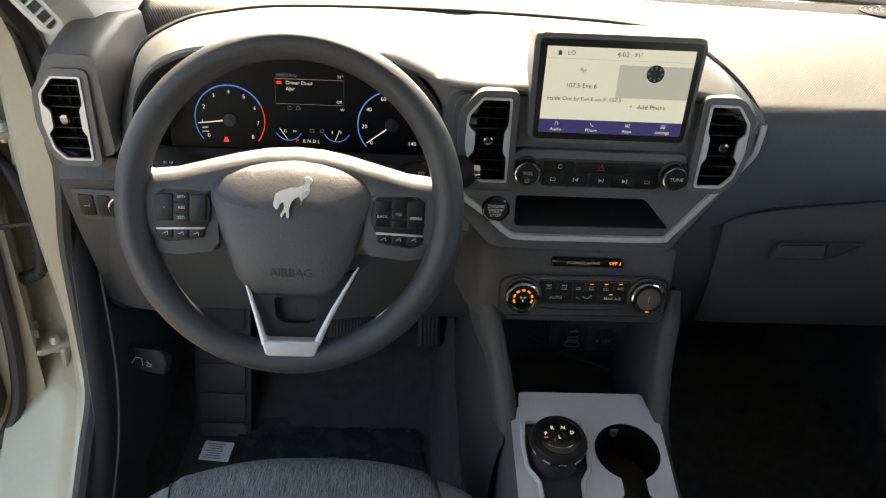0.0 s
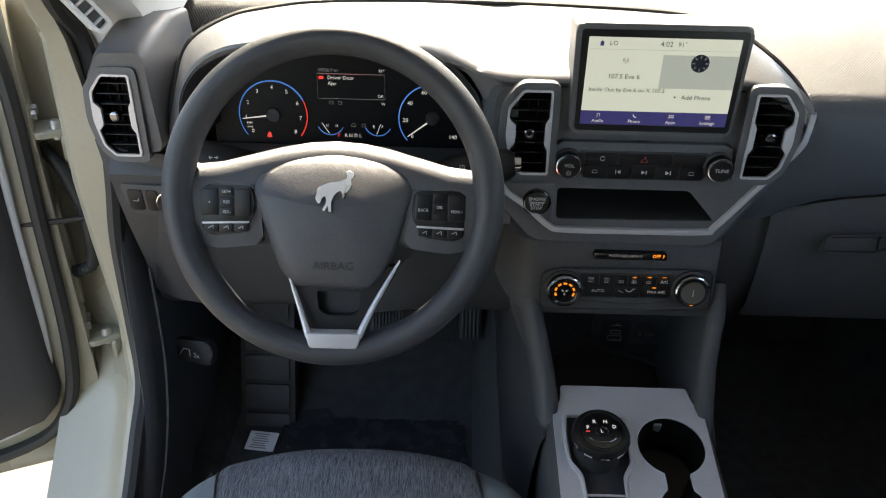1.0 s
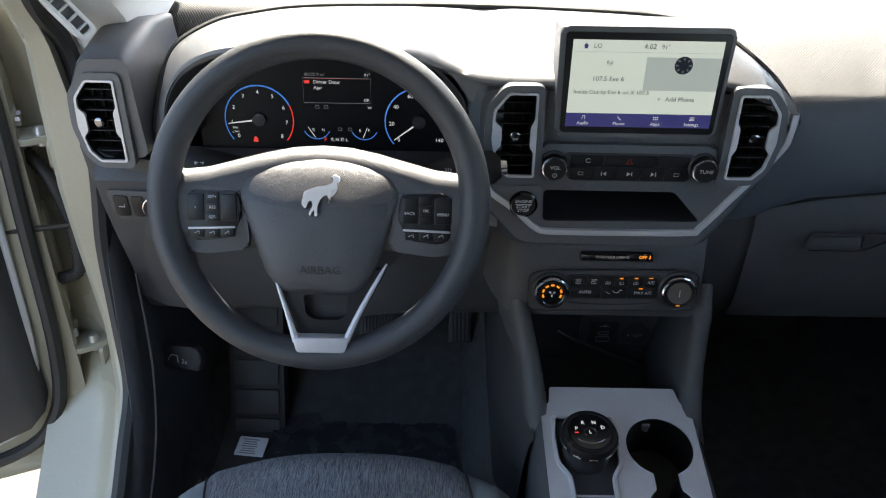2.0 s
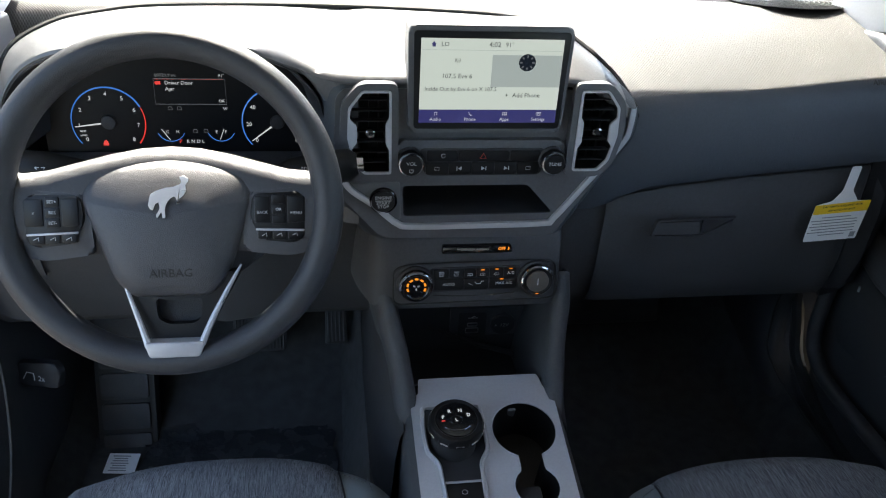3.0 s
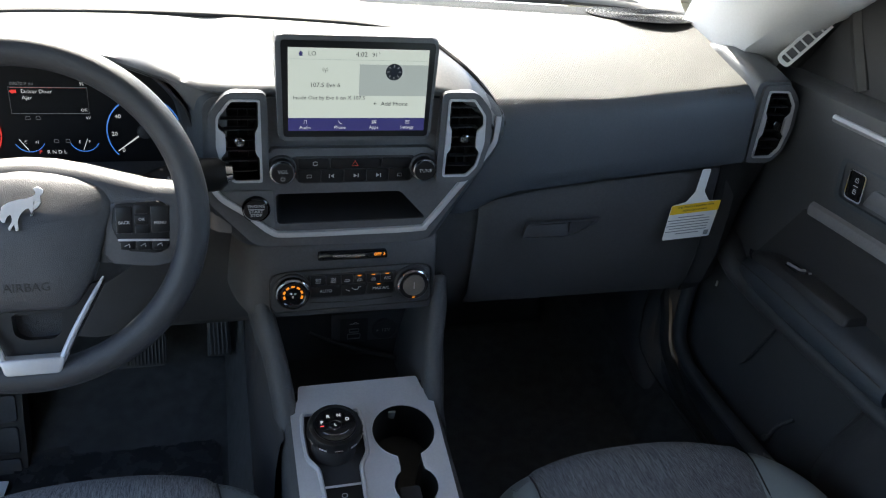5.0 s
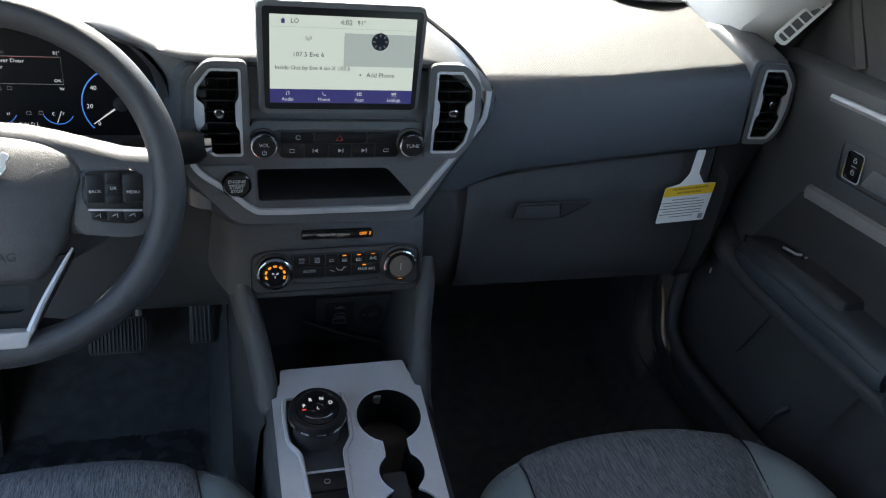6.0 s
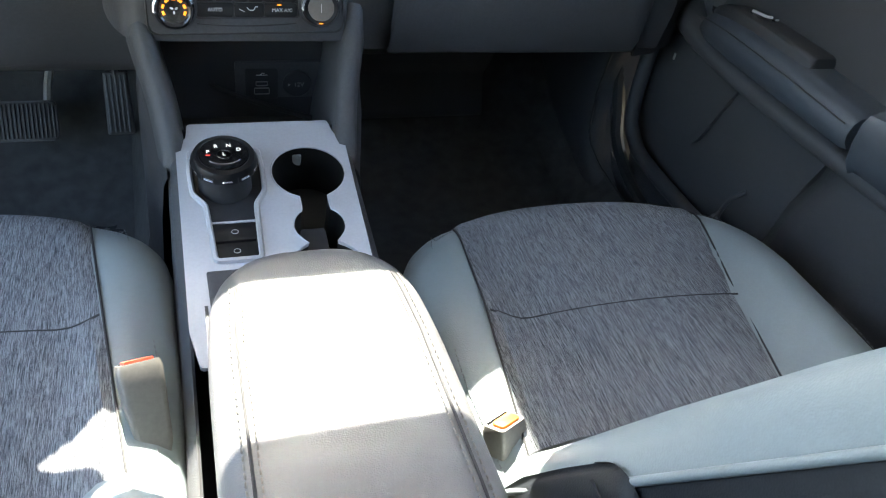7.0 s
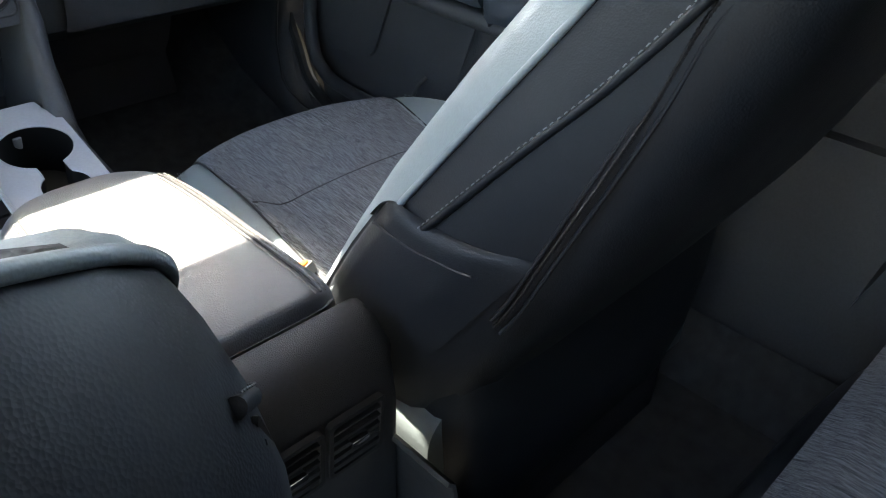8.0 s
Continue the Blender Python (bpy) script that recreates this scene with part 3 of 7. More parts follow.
def dashboard():
    d = thing("dashboard", "dark slate moulded car dashboard with dotted top and grey brow", "dashboard", (0, 1.2, 0.9))
    # dotted top skin, whole width
    b = newbm()
    xs = [-0.70, -0.66, -0.62, -0.5, -0.3, -0.1, 0.0, 0.03, 0.06, 0.1, 0.15, 0.2, 0.3, 0.4, 0.5, 0.58, 0.62, 0.66, 0.70]
    rows = []
    for x in xs:
        top, front = pad_profile(max(x, 0.2))
        row = [(x, y - 0.05 * (abs(x) / 0.7) ** 2 * (1 if y > 1.2 else 0), z) for y, z in top]
        if x < 0.02:
            row = [(x, y, z - 0.004) for _, y, z in row[:3]] + [(x, 1.18, 1.232), (x, 1.14, 1.215), (x, 1.12, 1.18), (x, 1.11, 1.12)]
        rows.append(row)
    sheet(b, rows, 0.0)
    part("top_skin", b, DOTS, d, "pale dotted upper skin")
    b = newbm()
    rows = []
    for x in [0.150, 0.17, 0.192, 0.21, 0.25, 0.3, 0.36, 0.42, 0.48, 0.54, 0.58, 0.613, 0.625]:
        top, front = pad_profile(x)
        rows.append([(x, y, z) for y, z in [top[-1]] + front])
    sheet(b, rows, 0.0)
    part("pad_front", b, SOFT, d, "smooth dark slate front of the passenger pad")
    text("airbag_mark", "AIRBAG", 0.012, facing(0.575, 0.9335, 1.185, 40), DIMINK, d)
    # speaker grille disc in the top skin, seen at the windscreen
    def skin_z(y):
        return interp([0.985, 1.05, 1.10, 1.15, 1.22, 1.30, 1.45], [1.193, 1.2125, 1.2265, 1.240, 1.2378, 1.235, 1.205], y)
    b = newbm()
    sheet(b, [[(0.560 + r * math.cos(a), 1.205 + 0.75 * r * math.sin(a), skin_z(1.235 + 0.75 * r * math.sin(a)) + 0.0036) for a in np.linspace(0, 2 * math.pi, 41)] for r in (0.001, 0.03, 0.06, 0.09, 0.105)])
    sp = part("speaker_grille", b, GRILLE, d, "ringed speaker grille")
    for k in range(12):
        r = 0.015 + 0.008 * k
        b = newbm()
        tube(b, [(0.560 + r * math.cos(a), 1.205 + 0.75 * r * math.sin(a), skin_z(1.235 + 0.75 * r * math.sin(a)) + 0.0038) for a in np.linspace(0, 2 * math.pi, 33)[:-1]], 0.0009, 5, True)
        part("ring", b, BLACK2, sp)
    b = newbm()
    rows = []
    for x in np.linspace(0.06, 0.672, 22):
        y0 = interp([0.05, 0.3, 0.45, 0.666], [1.235, 1.200, 1.178, 1.132], x)
        rows.append([(x, y, skin_z(y + (0.05 * (x / 0.7) ** 2 if y > 1.17 else 0)) + (0.0014 if j else -0.001)) for j, y in enumerate(np.linspace(y0, 1.40, 12))])
    sheet(b, rows)
    part("demister_panel", b, GRILLE, d, "dark panel along the windscreen")
    # demister slot along the windscreen
    b = newbm()
    sheet(b, [[(x, 1.345 - 0.05 * (abs(x) / 0.7) ** 2, 1.2335), (x, 1.315 - 0.05 * (abs(x) / 0.7) ** 2, 1.2395)] for x in np.linspace(-0.5, 0.46, 13)], 0.003)
    slot = part("demister_slot", b, RUBBER, d, "black demister slot")
    # brow over cluster and centre stack
    b = newbm()
    back, lip = smooth_path(BACK, 9), smooth_path(LIP, 9)
    rows = []
    for p, q in zip(back, lip):
        row = []
        for t in np.linspace(0, 1, 19):
            v = p.lerp(q, t)
            v.z = mix(p.z, q.z, t ** 1.25)
            v.z += 0.004 * math.sin(math.pi * t) - 0.013 * valley(v.x - 0.03 * (1 - t)) * math.sin(math.pi * min(1, t * 1.05 + 0.02)) ** 0.7
            row.append(v)
        q2 = q.copy()
        row += [q + Vector((0, -0.002, -0.004)), q + Vector((0, 0.002, -0.010)), q + Vector((0, 0.03, -0.016))]
        rows.append(row)
    sheet(b, rows)
    part("brow", b, BROW, d, "smooth grey brow moulding")
    b = newbm()
    tube(b, [p + Vector((0, 0.003, 0.0005)) for p in back], 0.0048, 8)
    part("brow_gap", b, RUBBER, d, "black shut line round the brow")
    b = newbm()
    rows = []
    for p in back:
        if p.x > 0.03:
            rows.append([p + Vector((0, 0.002, -0.001)), p + Vector((0.010, 0.008, -0.010)), p + Vector((0.014, 0.012, -0.06))])
        else:
            rows.append([p + Vector((0, 0.002, 0)), p + Vector((-0.012 if p.x < -0.5 else 0, 0.02, -0.004)), Vector((mix(-0.2, p.x, 1.06), p.y + 0.05, min(p.z - 0.02, 1.23)))])
    sheet(b, rows)
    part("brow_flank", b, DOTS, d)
    # hood round the cluster
    b = newbm()
    hood = [p for p in lip if p.x < -0.20]
    hood = [p for p in hood if p.x < -0.25] + smooth_path([(-0.236, 0.917, 1.204), (-0.221, 0.917, 1.188), (-0.207, 0.916, 1.167), (-0.198, 0.915, 1.133), (-0.194, 0.915, 1.09), (-0.194, 0.916, 1.05)], 4)
    mid = Vector((-0.385, 1.02, 1.10))
    rows = []
    for p in hood:
        rows.append([p + Vector((0, 0.0, -0.006)), p.lerp(mid, 0.06) + Vector((0, 0.01, 0)), Vector((mix(mid.x, p.x, 0.90), 0.99, mix(mid.z, p.z, 0.86))), Vector((mix(mid.x, p.x, 0.86), 1.025, mix(mid.z, p.z, 0.80)))])
    sheet(b, rows, 0.002)
    part("cluster_hood", b, BLACK2, d, "black hood lining round the cluster")
    b = newbm()
    sheet(b, [[(x, y, z) for x in (-0.60, -0.4, -0.19)] for y, z in ((1.03, 1.045), (0.99, 1.040), (0.95, 1.048), (0.925, 1.050), (0.918, 1.040), (0.925, 1.02), (0.95, 1.0))], 0.002)
    part("cluster_sill", b, VENTB, d, "black ledge under the cluster")
    # panel between the cluster and the centre stack
    b = newbm()
    sheet(b, [[(x0, 0.945, z), (x0 + 0.001, 0.917, z), (x0 + 0.007, 0.909, z - 0.002), (max(x0 + 0.016, -0.183), 0.904, min(z - 0.004, 1.186)), (-0.160, 0.9015, min(z - 0.005, 1.182))] for x0, z in ((-0.234, 1.202), (-0.219, 1.186), (-0.205, 1.165), (-0.199, 1.148), (-0.196, 1.131), (-0.192, 1.09), (-0.192, 1.0))])
    part("cheek", b, BROW, d, "grey moulding beside the cluster")
    # dash lower edge under the cluster and knee panel
    b = newbm()
    prof = [(1.0, 1.06), (0.95, 1.055), (0.938, 1.035), (0.945, 1.0), (0.965, 0.94), (1.00, 0.850), (1.022, 0.782), (1.050, 0.755), (1.12, 0.748)]
    rows = []
    for x in (-0.70, -0.66, -0.60, -0.52, -0.44, -0.36, -0.28, -0.22, -0.17, -0.13):
        k = 0.03 * max(0, 1 - abs(x + 0.36) / 0.12)
        rows.append([(x, y - k * (1 if 2 < i < 7 else 0), z) for i, (y, z) in enumerate(prof)])
    sheet(b, rows)
    knee = part("knee_panel", b, BLACK, d, "charcoal knee panel under the column")
    m = facing(-0.537, 1.003, 0.848, -22)
    part("fuse_lid", prism(newbm(), rect(-0.021, -0.022, 0.021, 0.022, 0.004), -0.004, 0.0015, m, 0.001), BLACK, knee)
    # closing trim from knee panel to the outer pod
    b = newbm()
    sheet(b, [[(-0.715, 0.955, 1.08), (-0.66, 0.948, 1.07), (-0.60, 0.946, 1.06)], [(-0.712, 0.96, 1.03), (-0.65, 0.952, 1.02), (-0.60, 0.946, 1.02)],
              [(-0.70, 0.965, 0.98), (-0.65, 0.962, 0.96), (-0.60, 0.965, 0.95)], [(-0.685, 0.98, 0.93), (-0.64, 0.978, 0.90), (-0.60, 0.985, 0.88)]], 0.004)
    part("end_panel", b, BLACK, d)
    # centre housing: a plate with the open cubby, then a flank that runs back
    outer = rounded([(-0.178, 1.183), (0.138, 1.183), (0.174, 1.168), (0.196, 1.146), (0.198, 1.118), (0.112, 0.978), (0.098, 0.972), (-0.118, 0.974), (-0.134, 0.980), (-0.186, 1.040), (-0.192, 1.075), (-0.188, 1.172)], 0.008, 3)
    cubby = rounded([(-0.103, 1.052), (0.066, 1.052), (0.106, 1.009), (-0.101, 1.007)], 0.006, 3)
    b = newbm()
    throats = [rounded([(s * 0.146 + px * 0.97, 1.131 + py * 0.98) for px, py in vent_outline(s, True)], 0.004, 3) for s in (-1, 1)]
    pierced(b, outer, [cubby] + throats, 0.0, 0.02, facing(0, 0.918, 0))
    house = part("centre_housing", b, POD, d, "grey centre stack moulding")
    b = newbm()
    o = [Vector((x, 0.900, z)) for x, z in outer]
    mid = Vector((0.0, 0, 1.08))
    rows = [[p, p + (p - Vector((mid.x, p.y, mid.z))).normalized() * 0.008 + Vector((0, 0.005, 0)), p + Vector((0, 0.025, 0)) + (p - Vector((mid.x, p.y, mid.z))).normalized() * 0.020, p + Vector((0, 0.09, 0)) + (p - Vector((mid.x, p.y, mid.z))).normalized() * 0.026] for p in o + [o[0]]]
    sheet(b, rows)
    part("housing_flank", b, SOFT, d)
    # cubby tray
    b = newbm()
    c = [Vector((x, 0.902, z)) for x, z in cubby]
    rows = [[p, Vector((p.x * 0.97, 0.96, p.z + 0.002)), Vector((p.x * 0.9, 1.0, mix(p.z, 1.03, 0.3)))] for p in c + [c[0]]]
    sheet(b, rows)
    cb = part("cubby_lining", b, BLACK2, d, "black open storage cubby")
    part("cubby_back", prism(newbm(), [(x * 0.92, mix(z, 1.03, 0.25)) for x, z in cubby], -0.004, 0.0, facing(0, 0.998, 0)), BLACK2, cb)
    # satin strip that frames the stack
    strip = smooth_path([(0.1955, 0, 1.160), (0.1945, 0, 1.135), (0.188, 0, 1.112), (0.145, 0, 1.052), (0.108, 0, 1.002), (0.094, 0, 0.994), (0.0, 0, 0.9925), (-0.088, 0, 0.9925), (-0.110, 0, 0.998), (-0.140, 0, 1.025), (-0.172, 0, 1.050), (-0.184, 0, 1.075), (-0.186, 0, 1.10)], 5)
    b = newbm()
    rows = []
    for i, p in enumerate(strip):
        t = (strip[min(i + 1, len(strip) - 1)] - strip[max(i - 1, 0)]).normalized()
        nrm = Vector((-t.z, 0, t.x))
        w = 0.0046
        rows.append([(p + nrm * a).to_tuple()[0:1] + (y,) + ((p + nrm * a).z,) for a, y in ((-w, 0.899), (-w * 0.8, 0.8935), (0, 0.8925), (w * 0.8, 0.8935), (w, 0.899))])
    sheet(b, rows)
    part("trim_strip", b, SILVER, d, "satin silver trim strip")
    # silver corner plate round the start button
    b = newbm()
    prism(b, rounded([(-0.178, 1.058), (-0.106, 1.058), (-0.104, 1.003), (-0.112, 1.003), (-0.172, 1.055)], 0.004, 3), -0.002, 0.0015, facing(0, 0.8985, 0), 0.0006)
    part("corner_plate", b, BROW, d, "grey plate round the start button")
    # climate block below the stack
    b = newbm()
    rows = []
    for x, dy in ((-0.172, 0.13), (-0.168, 0.10), (-0.163, 0.072), (-0.157, 0.050), (-0.150, 0.031), (-0.143, 0.016), (-0.134, 0.006), (-0.122, 0.0015), (-0.11, 0.0), (0.0, 0.0), (0.112, 0.0), (0.124, 0.004), (0.130, 0.02), (0.133, 0.12)):
        s = -0.02 if x < -0.12 else 0
        rows.append([(x, 0.93 + dy, 0.985), (x, 0.905 + dy, 0.978), (x, 0.896 + dy, 0.968), (x, 0.890 + dy, 0.93), (x, 0.884 + dy, 0.875), (x, 0.886 + dy, 0.866), (x, 0.90 + dy, 0.862), (x, 1.03 + dy * 0.3, 0.862)])
    sheet(b, rows)
    part("climate_housing", b, BLACK, d, "charcoal housing below the centre stack")
    # passenger side: glove box surround and lower edge
    b = newbm()
    rows = []
    for x in (0.13, 0.19, 0.25, 0.35, 0.45, 0.55, 0.62, 0.66):
        top, front = pad_profile(max(x, 0.2))
        zb = front[-1][1]
        rows.append([(x, 0.965, zb), (x, 0.962, zb - 0.02), (x, 0.958, 0.96), (x, 0.962, 0.88), (x, 0.980, 0.815), (x, 1.02, 0.790), (x, 1.12, 0.775)])
    sheet(b, rows)
    part("glove_surround", b, BLACK, d)
    # pods that carry the outer vents
    for s in (-1, 1):
        b = newbm()
        out = [(0.617, 1.072), (0.622, 1.150), (0.624, 1.203), (0.682, 1.203), (0.704, 1.158), (0.708, 1.120), (0.690, 1.083), (0.668, 1.070)]
        rings = []
        for y, kx, kz, dz in ((0.934, 0.985, 0.985, 0.0), (0.931, 1.0, 1.0, 0.0), (0.937, 1.03, 1.03, 0.002), (0.975, 1.06, 1.06, 0.010), (1.04, 1.10, 0.85, 0.035), (1.10, 1.14, 0.5, 0.05)):
            rings.append([(s * (0.664 + (x - 0.664) * kx), y, 1.14 + (z - 1.14) * kz + dz) for x, z in rounded(out, 0.012, 3)])
        loft(b, rings, True, False)
        pod = part("vent_pod", b, POD, d, "grey outer vent pod")
        b = newbm()
        pierced(b, [(s * (0.664 + (x - 0.664) * 0.99), 1.14 + (z - 1.14) * 0.99) for x, z in rounded(out, 0.012, 3)], [rounded([(s * 0.6685 + px * 0.97, (1.123 if s < 0 else 1.135) + py * 0.98) for px, py in vent_outline(s, True)], 0.004, 3)], 0.0, 0.003, facing(0, 0.9345, 0))
        part("pod_face", b, POD, pod)
    # lower right corner fill and driver side fill
    for s in (-1, 1):
        b = newbm()
        sheet(b, [[(s * 0.62, 0.965, 1.07), (s * 0.66, 0.96, 1.07), (s * 0.72, 0.975, 1.075)], [(s * 0.62, 0.96, 0.97), (s * 0.66, 0.965, 0.97), (s * 0.71, 1.0, 0.97)], [(s * 0.62, 0.985, 0.80), (s * 0.66, 0.995, 0.80), (s * 0.715, 1.03, 0.80)]], 0.004)
        part("dash_end", b, BLACK2, d)
    return d


def glove_box():
    t = thing("glove_box", "charcoal glove box lid with recessed pull, closed", "glove box", (0.41, 0.95, 0.86))
    b = newbm()
    rows = []
    for x in (0.205, 0.212, 0.23, 0.3, 0.4, 0.5, 0.58, 0.604, 0.610):
        e = 0.004 if x in (0.205, 0.610) else 0
        top = pad_profile(max(x, 0.2))[1][-1][1] - 0.016
        if x < 0.3:
            top = min(top, mix(1.0, 1.03, (x - 0.205) / 0.095))
        rows.append([(x, 0.9515 + e, top), (x, 0.9485 + e, top - 0.006), (x, 0.9475 + e, 0.97), (x, 0.951 + e, 0.89), (x, 0.960 + e, 0.835), (x, 0.972 + e, 0.815)])
    sheet(b, rows, 0.003)
    lid = part("lid", b, BLACK, t)
    m = facing(0.0, 0.9475, 0.0, -1)
    pts = rounded([(0.272, 0.949), (0.278, 0.977), (0.345, 0.979), (0.404, 0.980), (0.376, 0.962), (0.355, 0.949)], 0.006, 3)
    part("pull_rim", pierced(newbm(), pts, [[(0.334 + (x - 0.334) * 0.94, 0.964 + (y - 0.964) * 0.86) for x, y in pts]], -0.004, 0.0025, m), BLACK, lid)
    part("pull_flap", prism(newbm(), rounded([(0.276, 0.952), (0.281, 0.972), (0.345, 0.974), (0.350, 0.952)], 0.004, 3), -0.004, 0.001, m, 0.001), BLACK, lid)
    part("pull_recess", prism(newbm(), rounded([(0.352, 0.953), (0.350, 0.975), (0.396, 0.977), (0.371, 0.961)], 0.004, 3), -0.004, -0.0005, m), BLACK2, lid)


def vent_outline(s, outer):
    """Chrome outline of a vent; s: side whose edge is bevelled."""
    p = [(-0.026, 0.054), (0.010, 0.054), (0.027, 0.032), (0.0285, -0.006), (0.021, -0.040), (0.008, -0.054), (-0.027, -0.054)]
    return [(s * x, y) for x, y in p]


def air_vent(x, y, z, s, label, lean=3.0, yaw=0.0, wide=1.0):
    t = thing("air_vent", label, "air vent", m=facing(x, y, z, lean, yaw), group="dashboard air vents")
    out = [(px * wide, py) for px, py in vent_outline(s, True)]
    hole = rounded([(s * wide * a, b) for a, b in ((-0.0232, 0.0512), (0.0085, 0.0512), (0.0240, 0.031), (0.0250, 0.018), (0.0165, 0.010), (0.0165, -0.012), (0.0230, -0.020), (0.0185, -0.0385), (0.0065, -0.0512), (-0.0242, -0.0512), (-0.0238, -0.022), (-0.0190, -0.014), (-0.0190, 0.012), (-0.0234, 0.020))], 0.0025, 3)
    big = rounded([(px * 1.32, py * 1.16) for px, py in out], 0.010, 3)
    part("surround", pierced(newbm(), big, [rounded(out, 0.004, 3)], -0.012, 0.004, None), POD, t, "dark grey moulded surround", local=True)
    part("rim", pierced(newbm(), rounded([(a * 1.0, b * 1.0) for a, b in out], 0.004, 3), [hole], -0.01, 0.0065, None), SILVER, t, "satin silver rim", local=True)
    w = newbm()
    hs = [(a, b) for a, b in hole]
    loft(w, [[(a, b, 0.002) for a, b in hs], [(a * 0.98, b * 0.98, -0.03) for a, b in hs]], True, False)
    part("well", w, VENTB, t, local=True)
    part("well_back", prism(newbm(), hs, -0.034, -0.03), VENTB, t, local=True)
    for k in range(7):
        yy = -0.0405 + 0.0135 * k
        w = 0.038 if abs(yy) < 0.016 else (0.044 if abs(yy) < 0.036 else 0.036)
        b = newbm()
        box(b, (s * -0.0025 if abs(yy) > 0.036 else 0, yy, -0.0075), (w * wide, 0.0016, 0.012), 0.0005)
        part("slat", b, SLAT, t, local=True)
    for k in range(3):
        b = cube((-0.012 + 0.012 * k, 0, -0.022), (0.0015, 0.092, 0.010), 0.0005)
        part("vane", b, VENTB, t, local=True)
    b = newbm()
    lathe(b, [(0.005, -0.006), (0.0058, 0.0), (0.0066, 0.004), (0.0062, 0.0075), (0.004, 0.0088), (0.001, 0.0085)], 24)
    part("knob", b, DCHROME, t, "dark chrome thumb knob", local=True)
    return t


def touchscreen():
    m = facing(0, 0.8835, 1.1975)
    t = thing("touchscreen", "lit pale touchscreen in a black bezel on the centre stack", "touchscreen", m=m)
    def tr(k):  # the housing narrows to the bottom
        return [(x * (1 - 0.03 * (0.066 - y) / 0.13), y) for x, y in k]
    case = tr(rect(-0.102, -0.066, 0.1, 0.0675, 0.010))
    part("case", prism(newbm(), case, -0.05, 0.001, None, 0.004, 3), POD, t, "grey moulded case", local=True)
    part("bezel", prism(newbm(), tr(rect(-0.0955, -0.0600, 0.0955, 0.0610, 0.005)), -0.002, 0.0022, None, 0.0006), BUTTON, t, "black bezel", local=True)
    face = part("display", prism(newbm(), [(-0.0868, -0.0350), (0.0872, -0.0350), (0.0872, 0.0525), (-0.0868, 0.0525)], 0.001, 0.0026), SCREEN, t, "pale lit display", local=True)
    part("tile", prism(newbm(), [(0.0, -0.006), (0.087, -0.006), (0.087, 0.0335), (0.0, 0.0335)], 0.002, 0.0029), SCREEN2, face, local=True)
    part("menu_bar", prism(newbm(), [(-0.0868, -0.0520), (0.0872, -0.0520), (0.0872, -0.0350), (-0.0868, -0.0350)], 0.001, 0.0026), SCREENB, t, local=True)
    def w(body, x, y, size, material=SCRINK, align="CENTER"):
        text("caption", body, size, pose(x, y, 0.0030), material, face, align, local=True, depth=0.0001)
    w("LO", -0.058, 0.0455, 0.0075)
    w("4:02", 0.002, 0.0455, 0.0085)
    w("91\u00b0", 0.020, 0.0455, 0.0075)
    w("107.5 Eve 6", -0.042, 0.007, 0.0080)
    w("Inside Out by Eve 6 on X 107.5", -0.081, -0.009, 0.0070, align="LEFT")
    w("Add Phone", 0.046, -0.0165, 0.0078)
    w("+", 0.021, -0.0165, 0.0078)
    for k, s in enumerate(("Audio", "Phone", "Apps", "Settings")):
        w(s, -0.066 + 0.0435 * k, -0.0475, 0.0058, LITW)
    # icons
    b = newbm()
    prism(b, [(-0.0745, 0.0455), (-0.0715, 0.0488), (-0.0685, 0.0455), (-0.0695, 0.0455), (-0.0695, 0.0425), (-0.0735, 0.0425), (-0.0735, 0.0455)], 0.0027, 0.003)
    part("home_icon", b, SCREENB, face, local=True)
    part("rule", prism(newbm(), [(-0.085, 0.0385), (0.085, 0.0385), (0.085, 0.0390), (-0.085, 0.0390)], 0.0027, 0.0029), SCREEN2, face, local=True)
    b = newbm()
    lathe(b, [(0.0105, 0.0027), (0.0105, 0.0031)], 32, Matrix.Translation((0.0435, 0.0245, 0)))
    comp = part("compass", b, SCRINK, face, local=True)
    for k in range(8):
        a = k * math.pi / 4
        b = cube((0, 0.0075, 0.0033), (0.0016, 0.0030, 0.0003), 0, pose(0.0435, 0.0245, 0, 0, 0, 45 * k))
        part("tick", b, LITG, comp, local=True)
    b = newbm()
    for r in (0.0018, 0.0032):
        for s in (0, math.pi):
            tube(b, [(-0.042 + r * math.cos(s + a), 0.0265 + r * math.sin(s + a), 0.003) for a in np.linspace(-0.9, 0.9, 8)], 0.0003, 4)
    tube(b, [(-0.042, 0.0265, 0.003), (-0.042, 0.0225, 0.003)], 0.0004, 4)
    part("mast_icon", b, SCRINK, face, local=True)
    for k in range(4):
        b = newbm()
        x = -0.066 + 0.0435 * k
        if k == 0:
            tube(b, [(x - 0.0012, -0.0425, 0.003), (x - 0.0012, -0.0385, 0.003), (x + 0.0016, -0.0380, 0.003), (x + 0.0016, -0.0420, 0.003)], 0.0004, 4)
        elif k == 1:
            tube(b, [(x - 0.0020, -0.0385, 0.003), (x - 0.0012, -0.0408, 0.003), (x + 0.0010, -0.0424, 0.003), (x + 0.0022, -0.0420, 0.003)], 0.0006, 4)
        elif k == 2:
            for i in range(6):
                box(b, (x - 0.0022 + 0.0022 * (i % 3), -0.0390 - 0.0024 * (i // 3), 0.003), (0.0014, 0.0014, 0.0003))
        else:
            for i in range(3):
                box(b, (x, -0.0385 - 0.0017 * i, 0.003), (0.006, 0.0006, 0.0003))
        part("menu_icon", b, LITW, face, local=True)


